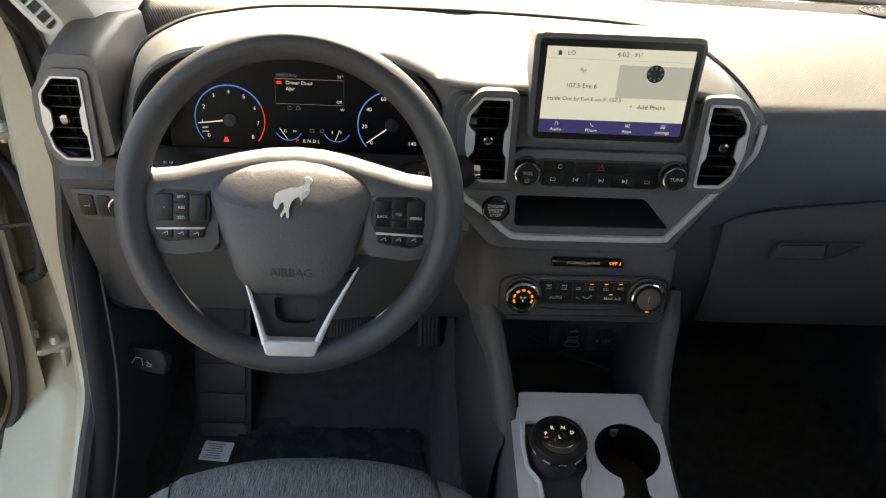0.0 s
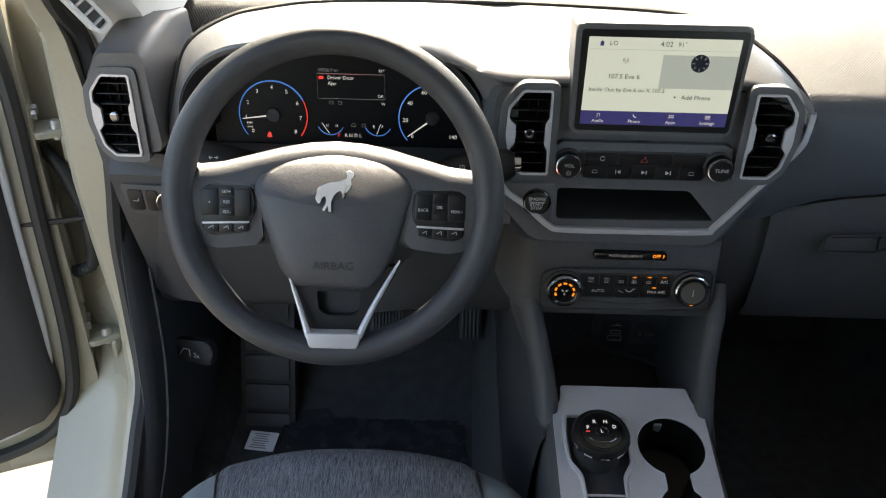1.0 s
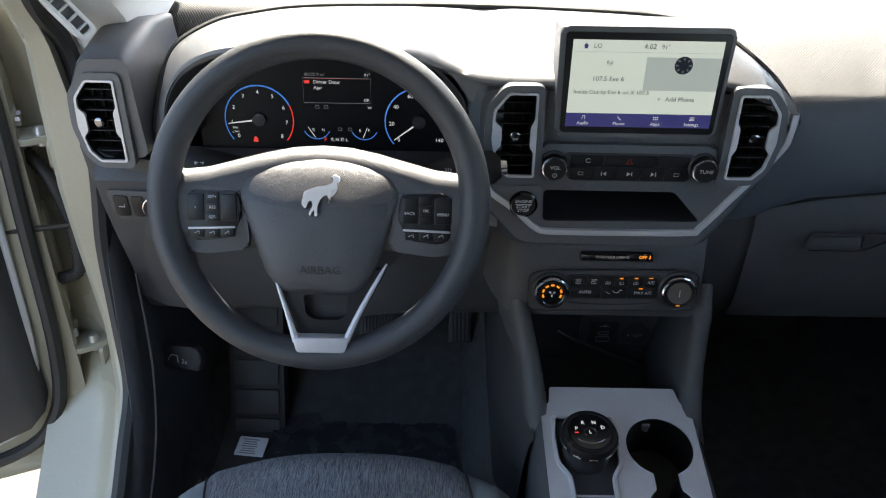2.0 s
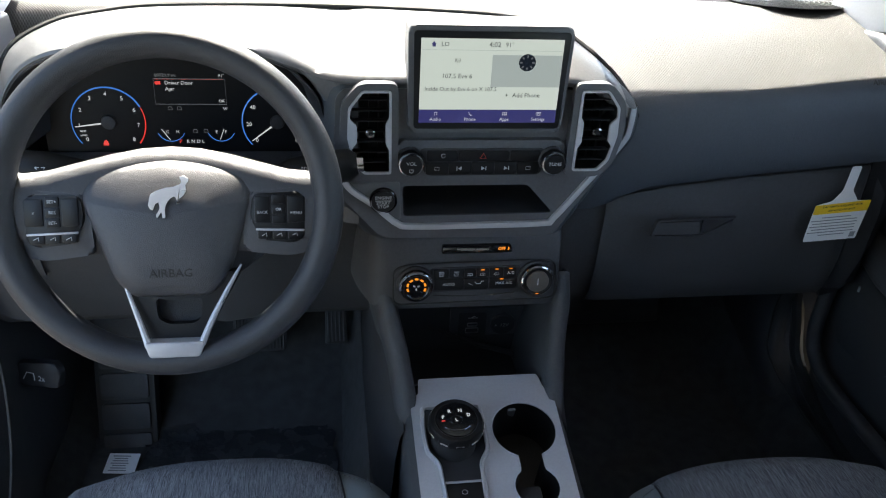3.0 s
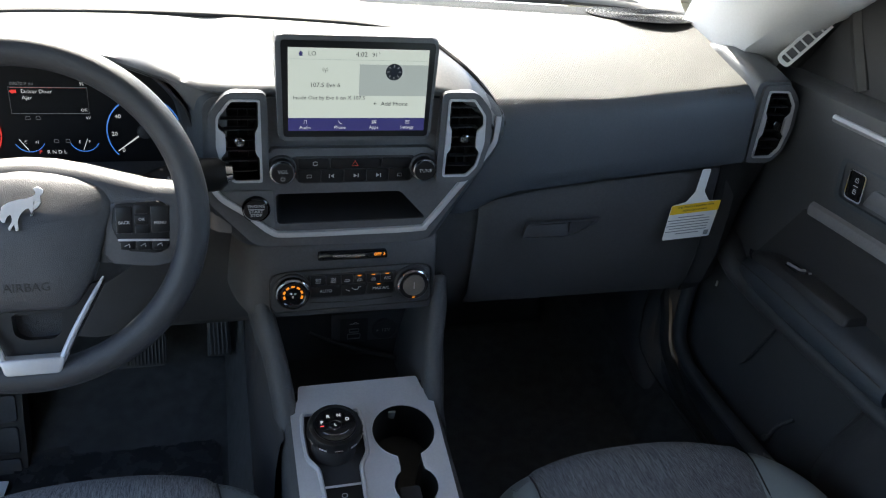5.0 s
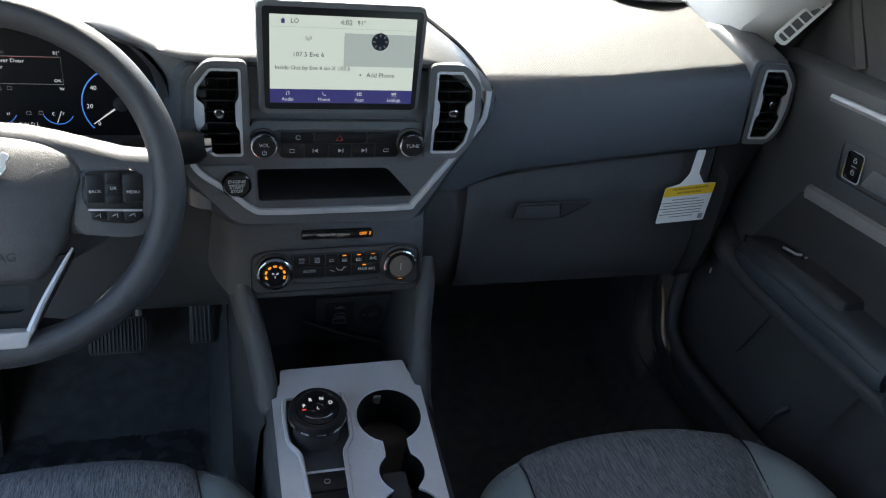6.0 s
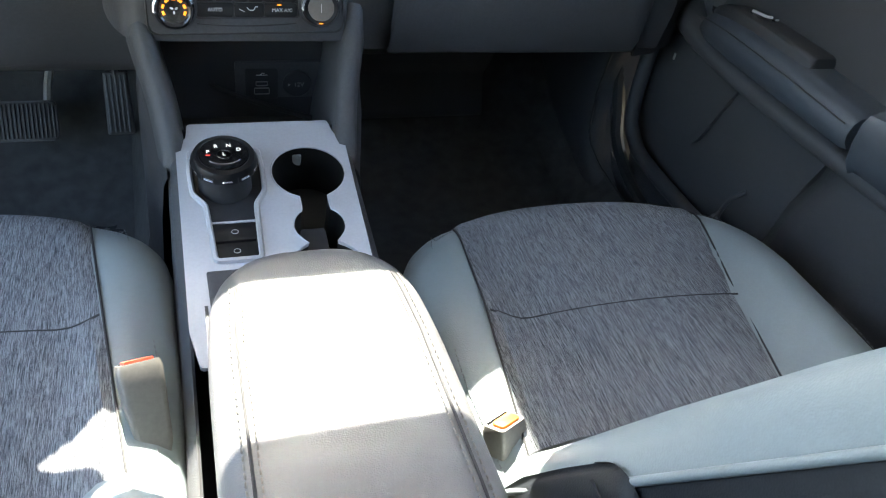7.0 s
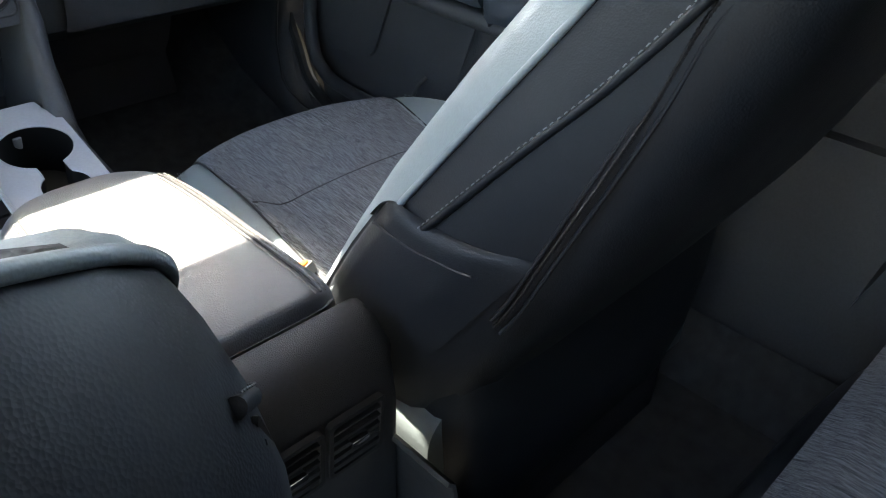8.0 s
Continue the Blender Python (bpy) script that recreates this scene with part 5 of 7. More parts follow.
        for body, x, y in labels:
            text("caption", body, 0.0044, pose(k * x, y, 0.0033), WHITEINK, kb, local=True, depth=0.0002)
        for x in (0.097, 0.1125, 0.1285):
            b = newbm()
            tube(b, [(k * x - 0.003, -0.0335, 0.0033), (k * x + 0.002, -0.031, 0.0033), (k * x + 0.002, -0.0345, 0.0033)], 0.0004, 4)
            part("legend", b, WHITEINK, kb, local=True)
    # lower spoke: dark web with silver edging
    b = newbm()
    web = rounded([(-0.050, -0.080), (0.071, -0.070), (0.067, -0.078), (0.028, -0.150), (-0.020, -0.150)], 0.004, 3)
    win = rounded([(-0.018, -0.099), (0.030, -0.099), (0.028, -0.120), (0.020, -0.126), (-0.006, -0.126), (-0.016, -0.120)], 0.004, 3)
    pierced(b, web, [win], -0.022, -0.002)
    lower = part("lower_spoke", b, BUTTON, t, "black lower spoke", local=True)
    part("spoke_window", prism(newbm(), win, -0.024, -0.016), BLACK2, lower, local=True)
    for pts in ([(-0.050, -0.074, -0.002), (-0.043, -0.092, 0.003), (-0.032, -0.122, 0.008), (-0.0235, -0.146, 0.0135)], [(0.071, -0.064, -0.002), (0.062, -0.080, 0.003), (0.043, -0.115, 0.008), (0.0295, -0.145, 0.0135)]):
        e = smooth_path(pts, 4)
        b = newbm()
        tube(b, e, [mix(0.0012, 0.0040, i / (len(e) - 1)) for i in range(len(e))], 8)
        part("spoke_edge", b, SILVER, lower, "satin silver edge", local=True)
    b = newbm()
    prism(b, rounded([(-0.0275, -0.141), (0.0335, -0.141), (0.0285, -0.1575), (-0.0225, -0.1575)], 0.004, 3), -0.010, 0.0185, None, 0.004, 3)
    part("spoke_foot", b, SILVER, lower, "satin silver foot", local=True)


def steering_column():
    t = thing("steering_column", "charcoal steering column shroud with two stalks", "steering column", m=WHEEL)
    b = newbm()
    rings = []
    for z, w, h0, h1 in ((-0.035, 0.060, -0.085, 0.050), (-0.06, 0.085, -0.090, 0.045), (-0.12, 0.100, -0.085, 0.040), (-0.20, 0.095, -0.080, 0.035), (-0.30, 0.09, -0.08, 0.03)):
        rings.append([(x * w, mix(h0, h1, (y + 1) / 2), z) for x, y in [(math.copysign(abs(math.cos(a)) ** 0.6, math.cos(a)), math.copysign(abs(math.sin(a)) ** 0.6, math.sin(a))) for a in np.linspace(0, 2 * math.pi, 33)[:-1]]])
    loft(b, rings)
    part("shroud", b, BLACK, t, local=True)
    for s in (-1, 1):
        b = newbm()
        tube(b, [(s * 0.07, 0.018, -0.135), (s * 0.10, 0.024, -0.134), (s * 0.120, 0.029, -0.132), (s * 0.160, 0.034, -0.130), (s * 0.190, 0.037, -0.128), (s * 0.200, 0.038, -0.127)], [0.012, 0.012, 0.017, 0.0215, 0.0205, 0.013], 14)
        st = part("stalk", b, VENTB, t, "black control stalk", local=True)
        if s > 0:
            b = newbm()
            tube(b, [(0.198, 0.038, -0.127), (0.207, 0.0385, -0.1265)], [0.011, 0.0095], 14)
            part("end_cap", b, CHROME, st, "chrome end cap", local=True)
        b = newbm()
        for j, x in enumerate((0.136, 0.160)):
            y, z = 0.033 + 0.004 * j, -0.1098 + 0.001 * j
            x = s * x
            if j:
                for q in (-1, 1):
                    tube(b, [(x + q * 0.0012, y, z), (x + q * 0.0055, y, z), (x + q * 0.0035, y + 0.002, z), (x + q * 0.0055, y, z), (x + q * 0.0035, y - 0.002, z)], 0.0004, 4)
            else:
                tube(b, [(x, y - 0.0025, z), (x, y + 0.0025, z), (x + 0.003, y + 0.0015, z), (x + 0.003, y - 0.0015, z), (x, y - 0.0025, z)], 0.0004, 4)
                for q in (-1, 0, 1):
                    tube(b, [(x - 0.0012, y + q * 0.0018, z), (x - 0.004, y + q * 0.0018, z)], 0.0004, 4)
        part("legend", b, WHITEINK, st, local=True)


def light_switch():
    m = facing(-0.655, 0.941, 0.999, -6, -4)
    t = thing("light_switch_panel", "black light switch panel with round chrome knob", "switch panel", m=m)
    part("frame", prism(newbm(), rounded([(-0.034, 0.022), (0.07, 0.022), (0.07, -0.026), (-0.022, -0.026), (-0.032, -0.010)], 0.006, 3), -0.006, 0.002, None, 0.001), BLACK, t, local=True)
    part("key", prism(newbm(), rect(-0.026, -0.018, -0.006, 0.014, 0.003), 0.0, 0.0035, None, 0.001), BUTTON, t, local=True)
    part("key", prism(newbm(), rect(-0.001, -0.018, 0.016, 0.014, 0.003), 0.0, 0.0035, None, 0.001), BUTTON, t, local=True)
    k = part("knob", knob(newbm(), 0.017, 0.012, Matrix.Translation((0.034, -0.002, 0.001))), BUTTON, t, local=True)
    b = newbm()
    tube(b, [(0.034 + 0.0175 * math.cos(a), -0.002 + 0.0175 * math.sin(a), 0.008) for a in np.linspace(0, 2 * math.pi, 33)[:-1]], 0.0016, 6, True)
    part("ring", b, CHROME, k, "chrome ring", local=True)
    b = newbm()
    tube(b, [(-0.020, -0.003, 0.0036), (-0.012, -0.003, 0.0036), (-0.012, 0.001, 0.0036)], 0.0005, 4)
    part("legend", b, WHITEINK, t, local=True)


# ---- centre console ----
PLATE_F = up(0.0, 0.825, 0.781, 12)


def console():
    t = thing("centre_console", "black centre console with pale silver top plate and cup holders", "centre console", (0, 0.5, 0.4))
    circles = [(-0.087, 0.0440), (-0.174, 0.0295), (-0.238, 0.0415)]
    cxs = 0.0545
    def half(y):
        return max([math.sqrt(max(r * r - (y - c) ** 2, 0)) for c, r in circles] + [0.0165 if -0.225 < y < -0.115 else 0.0])
    ys = [circles[0][0] + circles[0][1] * math.cos(a) for a in np.linspace(0.02, math.pi * 0.80, 16)]
    ys += [y for y in np.linspace(ys[-1], circles[2][0], 22)[1:]]
    ys += [circles[2][0] - circles[2][1] * math.sin(a) for a in np.linspace(0.1, 1.55, 10)]
    hole = [(cxs + half(y), y) for y in ys] + [(cxs - half(y), y) for y in reversed(ys)]
    bez = rounded([(-0.080, -0.044), (-0.001, -0.044), (0.001, -0.080), (0.000, -0.116), (-0.012, -0.136), (-0.014, -0.217), (-0.062, -0.217), (-0.067, -0.134), (-0.080, -0.116), (-0.082, -0.080)], 0.006, 4)
    outer = rounded([(-0.080, 0.006), (0.092, 0.006), (0.096, -0.018), (0.108, -0.032), (0.103, -0.30), (0.098, -0.345), (-0.086, -0.345), (-0.094, -0.30), (-0.095, -0.032), (-0.083, -0.020)], 0.004, 3)
    b = newbm()
    pierced(b, outer, [hole, bez], -0.006, 0.0, PLATE_F)
    part("top_plate", b, PLATE, t, "pale silver top plate")
    # raised lip round the cups
    b = newbm()
    tube(b, [PLATE_F @ Vector((x, y, -0.0005)) for x, y in hole], 0.0012, 6, True)
    part("cup_lip", b, PLATE, t)
    b = newbm()
    loft(b, [[PLATE_F @ Vector((cxs + (x - cxs) * s, -0.15 + (y + 0.15) * s, z)) for x, y in hole] for s, z in ((1.0, -0.001), (0.98, -0.03), (0.95, -0.07))], True, False)
    cup = part("cup_well", b, VENTB, t, "black cup holder well")
    part("cup_floor", prism(newbm(), [(cxs + (x - cxs) * 0.96, -0.15 + (y + 0.15) * 0.96) for x, y in hole], -0.074, -0.068, PLATE_F), RUBBER, cup)
    for x, y, rz in ((0.047, -0.045, 0), (0.030, -0.268, 30), (0.084, -0.262, -35)):
        part("grip_tab", cube((0, 0, 0), (0.011, 0.004, 0.020), 0.0015, PLATE_F @ pose(x, y, -0.020, 10, 0, rz)), mat("grey rubber tab", (0.16, 0.16, 0.155), 0.6), cup, "grey rubber grip tab")
    # web between cups
    part("cup_divider", cube((cxs - 0.006, -0.188, -0.022), (0.030, 0.050, 0.012), 0.004, PLATE_F), BLACK2, cup)
    # side walls
    for s in (-1, 1):
        b = newbm()
        x0 = 0.106 if s > 0 else -0.094
        rows = []
        for y, z in ((0.06, 0.70), (0.18, 0.70), (0.49, 0.702), (0.60, 0.727), (0.75, 0.759), (0.80, 0.77)):
            rows.append([(x0 + s * 0.0, y, z + 0.004), (x0 + s * 0.008, y, z - 0.004), (x0 + s * 0.013, y, z - 0.03), (x0 + s * 0.018, y, 0.60), (x0 + s * 0.030, y, 0.42)])
        sheet(b, rows, 0.004)
        part("side_wall", b, BLACK, t)
        # riser that runs up to the climate housing, then the side skin down to the floor
        b = newbm()
        xi0 = 0.0925 if s > 0 else -0.0805
        path = [(0.772, 0.745, 0.004), (0.790, 0.768, 0.004), (0.812, 0.790, 0.007), (0.838, 0.816, 0.012), (0.864, 0.846, 0.020), (0.884, 0.872, 0.027), (0.912, 0.905, 0.030)]
        rows = []
        for y, z, k in path:
            xi = xi0 + s * k
            rows.append([(xi - s * 0.002, y + 0.20, z - 0.10), (xi - s * 0.001, y + 0.02, z - 0.008), (xi, y, z - 0.002), (xi + s * 0.004, y - 0.006, z + 0.003), (xi + s * 0.014, y - 0.008, z + 0.005), (xi + s * 0.024, y - 0.004, z + 0.001), (xi + s * 0.031, y + 0.010, z - 0.012), (xi + s * 0.036, y + 0.06, z - 0.03), (xi + s * 0.055, y + 0.32, z - 0.05)])
        sheet(b, rows)
        part("riser", b, BLACK, t, "charcoal console riser", angle=85)
        b = newbm()
        rows = []
        for y, zt in ((0.76, 0.752), (0.80, 0.768), (0.83, 0.79), (0.87, 0.83), (0.92, 0.85), (1.05, 0.86), (1.22, 0.86)):
            x0 = (0.1235 if s > 0 else -0.1115) + s * 0.02 * max(0, min(1, (y - 0.78) / 0.1))
            rows.append([(x0 - s * 0.006, y, zt), (x0, y, zt - 0.012), (x0 + s * 0.006, y, zt - 0.06), (x0 + s * 0.012, y, 0.58), (x0 + s * 0.03, y, 0.39)])
        sheet(b, rows)
        part("lower_side", b, BLACK2, t)
    # open bin under the climate panel
    b = newbm()
    sheet(b, [[(x, y, z) for y, z in ((0.822, 0.778), (0.826, 0.760), (0.84, 0.722), (0.88, 0.700), (0.98, 0.692), (1.002, 0.70), (1.004, 0.80), (1.0, 0.87))] for x in (-0.105, 0.0, 0.115)], 0.003)
    part("bin_lining", b, BLACK2, t, "black open bin")
    # boot of black trim inside the selector frame
    b = newbm()
    prism(b, [(x * 0.99 - 0.0004, y) for x, y in bez], -0.010, -0.005, PLATE_F)
    part("selector_bed", b, BLACK2, t)
    b = newbm()
    tube(b, [PLATE_F @ Vector((x, y, 0.001)) for x, y in bez], 0.0042, 6, True, flat=0.7)
    part("selector_frame", b, SILVER, t, "bright frame round the selector")
    # dark rear pad and drive mode dial
    b = newbm()
    prism(b, rounded([(-0.073, -0.229), (0.005, -0.229), (0.005, -0.300), (-0.071, -0.300)], 0.003, 3), -0.002, 0.0012, PLATE_F, 0.0005)
    part("mode_pad", b, BLACK, t)
    m = PLATE_F @ Matrix.Translation((-0.028, -0.262, 0.001))
    k = part("mode_dial", lathe(newbm(), [(0.024, 0), (0.024, 0.008), (0.021, 0.014), (0.018, 0.015), (0.001, 0.014)], 40, m), BUTTON, t)
    b = newbm()
    tube(b, [m @ Vector((0.0225 * math.cos(a), 0.0225 * math.sin(a), 0.011)) for a in np.linspace(0, 2 * math.pi, 41)[:-1]], 0.002, 6, True)
    part("ring", b, DCHROME, k, "dark chrome ring")
    # brake keys
    for i, (y0, y1) in enumerate(((-0.187, -0.162), (-0.213, -0.190))):
        kk = part("brake_key", prism(newbm(), rect(-0.061, y0, -0.0165, y1, 0.002), -0.006, -0.001 - 0.001 * i, PLATE_F, 0.001), BUTTON, t)
        b = newbm()
        yy = (y0 + y1) / 2
        tube(b, [PLATE_F @ Vector((-0.039 + 0.0036 * math.cos(a), yy + 0.0030 * math.sin(a), -0.0008 - 0.001 * i)) for a in np.linspace(0, 2 * math.pi, 13)[:-1]], 0.0004, 4, True)
        part("legend", b, WHITEINK, kk)
    part("key_edge", cube((-0.0395, -0.160, -0.001), (0.048, 0.003, 0.002), 0.0006, PLATE_F), SILVER, t)
    # rear of the console
    b = newbm()
    rows = []
    for x in (-0.088, -0.082, -0.06, 0.0, 0.06, 0.104, 0.112, 0.118):
        e = 0.012 if x in (-0.088, 0.118) else (0.004 if x in (-0.082, 0.112) else 0)
        rows.append([(x, 0.1845, 0.79), (x, 0.1845, 0.822 - e), (x, 0.180, 0.826 - e), (x, 0.162, 0.820 - e), (x, 0.145, 0.804 - e), (x, 0.134 + e, 0.780), (x, 0.128 + e, 0.745), (x, 0.128 + e, 0.60), (x, 0.13 + e, 0.45)])
    sheet(b, rows, 0.003)
    rear = part("rear_cover", b, BLACK, t, "grained console rear cover")
    for s in (-1, 1):
        x = -0.0775 if s < 0 else 0.1065
        b = newbm()
        sheet(b, [[(x, 0.15, z), (x, 0.50, z)] for z in (0.776, 0.60, 0.42)], 0.003)
        part("rear_side", b, BLACK, t)
    for cx in (0.003, 0.064):
        m = facing(cx, 0.1262, 0.738, -4)
        v = part("rear_vent", pierced(newbm(), rect(-0.028, -0.032, 0.028, 0.032, 0.006), [rect(-0.024, -0.028, 0.024, 0.028, 0.004)], -0.004, 0.002, m), BLACK2, t, "black rear air vent")
        for k in range(5):
            part("slat", cube((0, -0.020 + 0.010 * k, -0.001), (0.048, 0.0022, 0.006), 0.0006, m), BLACK2, v)
        part("vent_tab", cube((0, 0, 0.003), (0.018, 0.006, 0.008), 0.001, m), CHROME, v, "chrome slider tab")


def armrest():
    t = thing("armrest", "grey stitched vinyl armrest lid on the centre console", "armrest", (0.014, 0.34, 0.80))
    cx, cy = 0.0145, 0.355
    out = rounded([(-0.080, 0.189), (0.109, 0.189), (0.1085, 0.38), (0.104, 0.446), (0.093, 0.484), (0.070, 0.513), (0.044, 0.524), (-0.014, 0.524), (-0.041, 0.513), (-0.064, 0.484), (-0.0755, 0.446), (-0.0795, 0.38)], 0.030, 5)
    out = [(x, max(y, 0.189)) for x, y in out]
    def height(y, d):
        """Top of the lid d metres in from its edge."""
        R = 0.030
        roll = R * (1 - math.sqrt(max(0, 1 - (1 - min(d, R) / R) ** 2)))
        front = max(0, (y - 0.40) / 0.124)
        return 0.838 - roll * 0.9 - 0.016 * front ** 2.6 - 0.004 * max(0, (0.24 - y) / 0.05) ** 2
    b = newbm()
    rings = [[(cx + (x - cx) * 0.96, cy + (y - cy) * 0.97, 0.772) for x, y in out], [(x, y, 0.780) for x, y in out], [(x, y, 0.795) for x, y in out]]
    for dd in (0.0, 0.001, 0.003, 0.006, 0.010, 0.015, 0.021, 0.028, 0.038, 0.05, 0.065, 0.08, 0.0925):
        ring = []
        for x, y in out:
            kx = 1 - dd / 0.0945
            yy = cy + (y - cy) * (1 - dd / 0.168) if y > cy else cy + (y - cy) * (1 - dd * 0.30 / 0.166)
            ring.append((cx + (x - cx) * kx, yy, height(yy, dd if y > 0.195 else max(dd, 0.004))))
        rings.append(ring)
    loft(b, rings)
    lid = part("lid", b, ARMV, t, "grey vinyl lid")
    for s in (-1, 1):
        for off, nm in ((0.0, "seam"), (0.0050, "stitching"), (-0.0050, "stitching")):
            ins = 0.0225 + off
            pts = []
            for y in np.linspace(0.194, 0.450, 30):
                edge = interp([0.18, 0.38, 0.446, 0.484, 0.513, 0.524], [0.0945, 0.0940, 0.0898, 0.0787, 0.0557, 0.03], y)
                pts.append((cx + s * (edge - ins), y, height(y, ins + 0.002) + 0.0004))
            b = newbm()
            if nm == "seam":
                tube(b, pts, 0.0013, 6)
                part(nm, b, DSEAM, lid, "dark seam")
            else:
                stitches(b, pts, 0.0042, 0.0026, 0.0008)
                part(nm, b, SEWN, lid)
    b = cube((0.0145, 0.34, 0.766), (0.172, 0.30, 0.02), 0.004)
    part("lid_base", b, BLACK2, t)


def gear_selector():
    m = PLATE_F @ pose(-0.043, -0.098, -0.006, -2, 0, 0)
    t = thing("gear_selector", "black rotary gear selector dial on the console", "gear selector", m=m)
    part("base", lathe(newbm(), [(0.030, 0.0), (0.029, 0.018), (0.0285, 0.030), (0.033, 0.034)], 48), BLACK2, t, local=True)
    part("grip", lathe(newbm(), [(0.033, 0.032), (0.0362, 0.035), (0.0362, 0.043), (0.0335, 0.048), (0.0285, 0.0495), (0.0275, 0.0485), (0.001, 0.0485)], 56), BUTTON, t, "black knurled grip", local=True)
    for k in range(5):
        a = math.radians(205 + 33 * k)
        b = cube((0.0362, 0, 0.039), (0.0020, 0.011, 0.0028), 0.0008, Matrix.Rotation(a, 4, "Z"))
        part("grip_mark", b, CHROME, t, local=True)
    for k in range(9):
        a = math.radians(180 + 22 * k)
        b = cube((0.0355, 0, 0.0395), (0.0026, 0.0012, 0.007), 0.0004, Matrix.Rotation(a, 4, "Z"))
        part("grip_rib", b, BLACK2, t, local=True)
    face = part("face", lathe(newbm(), [(0.0272, 0.0480), (0.0268, 0.0496), (0.001, 0.0498)], 48), GLOSS, t, "gloss black face", local=True)
    for s, x, y in (("P", -0.0170, 0.0035), ("R", -0.0080, 0.0125), ("N", 0.0060, 0.0130), ("D", 0.0165, 0.0055)):
        text("caption", s, 0.0072, pose(x, y, 0.0500), LITW, face, local=True, depth=0.0002, bold=0.0001)
    text("caption", "L", 0.0066, pose(0, -0.0015, 0.0500), LITW, face, local=True, depth=0.0002, bold=0.0001)
    b = newbm()
    tube(b, [(0.0078 * math.cos(a), -0.0015 + 0.0070 * math.sin(a), 0.0500) for a in np.linspace(0, 2 * math.pi, 25)[:-1]], 0.0005, 5, True)
    part("centre_ring", b, DCHROME, face, "dark chrome ring", local=True)
    part("lamp", cube((-0.0172, -0.0022, 0.0500), (0.005, 0.0014, 0.0004)), LITR, face, "lit red lamp", local=True)
    b = newbm()
    tube(b, [(0.020 * math.cos(a), -0.004 + 0.014 * math.sin(a), 0.0500) for a in np.linspace(math.radians(215), math.radians(325), 14)], 0.0008, 5, flat=0.3)
    part("chrome_arc", b, DCHROME, face, local=True)


def usb_panel():
    m = facing(0.053, 1.000, 0.755, -4)
    t = thing("usb_panel", "black panel with usb sockets and round 12V outlet cap", "socket panel", m=m)
    part("plate", prism(newbm(), rect(-0.062, -0.036, 0.062, 0.034, 0.004), -0.006, 0.002, None, 0.001), BLACK, t, local=True)
    part("socket_block", prism(newbm(), rect(-0.048, -0.026, -0.002, 0.024, 0.004), 0.0, 0.003, None, 0.001), BLACK2, t, "black socket block", local=True)
    for y, w, h in ((0.001, 0.0085, 0.0036), (-0.011, 0.0110, 0.0052)):
        part("socket", pierced(newbm(), rect(-0.025 - w, y - h, -0.025 + w, y + h, 0.002), [rect(-0.025 - w + 0.0009, y - h + 0.0009, -0.025 + w - 0.0009, y + h - 0.0009, 0.001)], 0.003, 0.0052), FAINTINK, t, "grey socket rim", local=True)
    b = newbm()
    tube(b, [(-0.033, 0.015, 0.0045), (-0.017, 0.015, 0.0045)], 0.0006, 4)
    tube(b, [(-0.028, 0.015, 0.0045), (-0.024, 0.018, 0.0045), (-0.021, 0.018, 0.0045)], 0.0005, 4)
    part("usb_mark", b, WHITEINK, t, local=True)
    cap = part("outlet_cap", lathe(newbm(), [(0.021, 0), (0.021, 0.004), (0.019, 0.006), (0.001, 0.0055)], 36, Matrix.Translation((0.026, 0.0, 0.001))), BLACK2, t, "round outlet cap", local=True)
    text("caption", "12V", 0.0095, pose(0.028, 0.0, 0.0074), FAINTINK, cap, local=True, depth=0.0002)
    part("arrow_mark", prism(newbm(), [(0.0125, -0.0022), (0.0160, 0.0), (0.0125, 0.0022)], 0.0066, 0.0076), FAINTINK, cap, local=True)


def stylus():
    b = newbm()
    tube(b, smooth_path([(-0.045, 0.998, 0.756), (-0.020, 0.991, 0.746), (0.037, 0.981, 0.727), (0.085, 0.977, 0.712), (0.107, 0.975, 0.704)], 4), [0.003] * 6 + [0.0042] * 7 + [0.0050] * 4, 10)
    tagged(part("cable", b, RUBBER, None), "short black lead lying in the console bin", "cable")


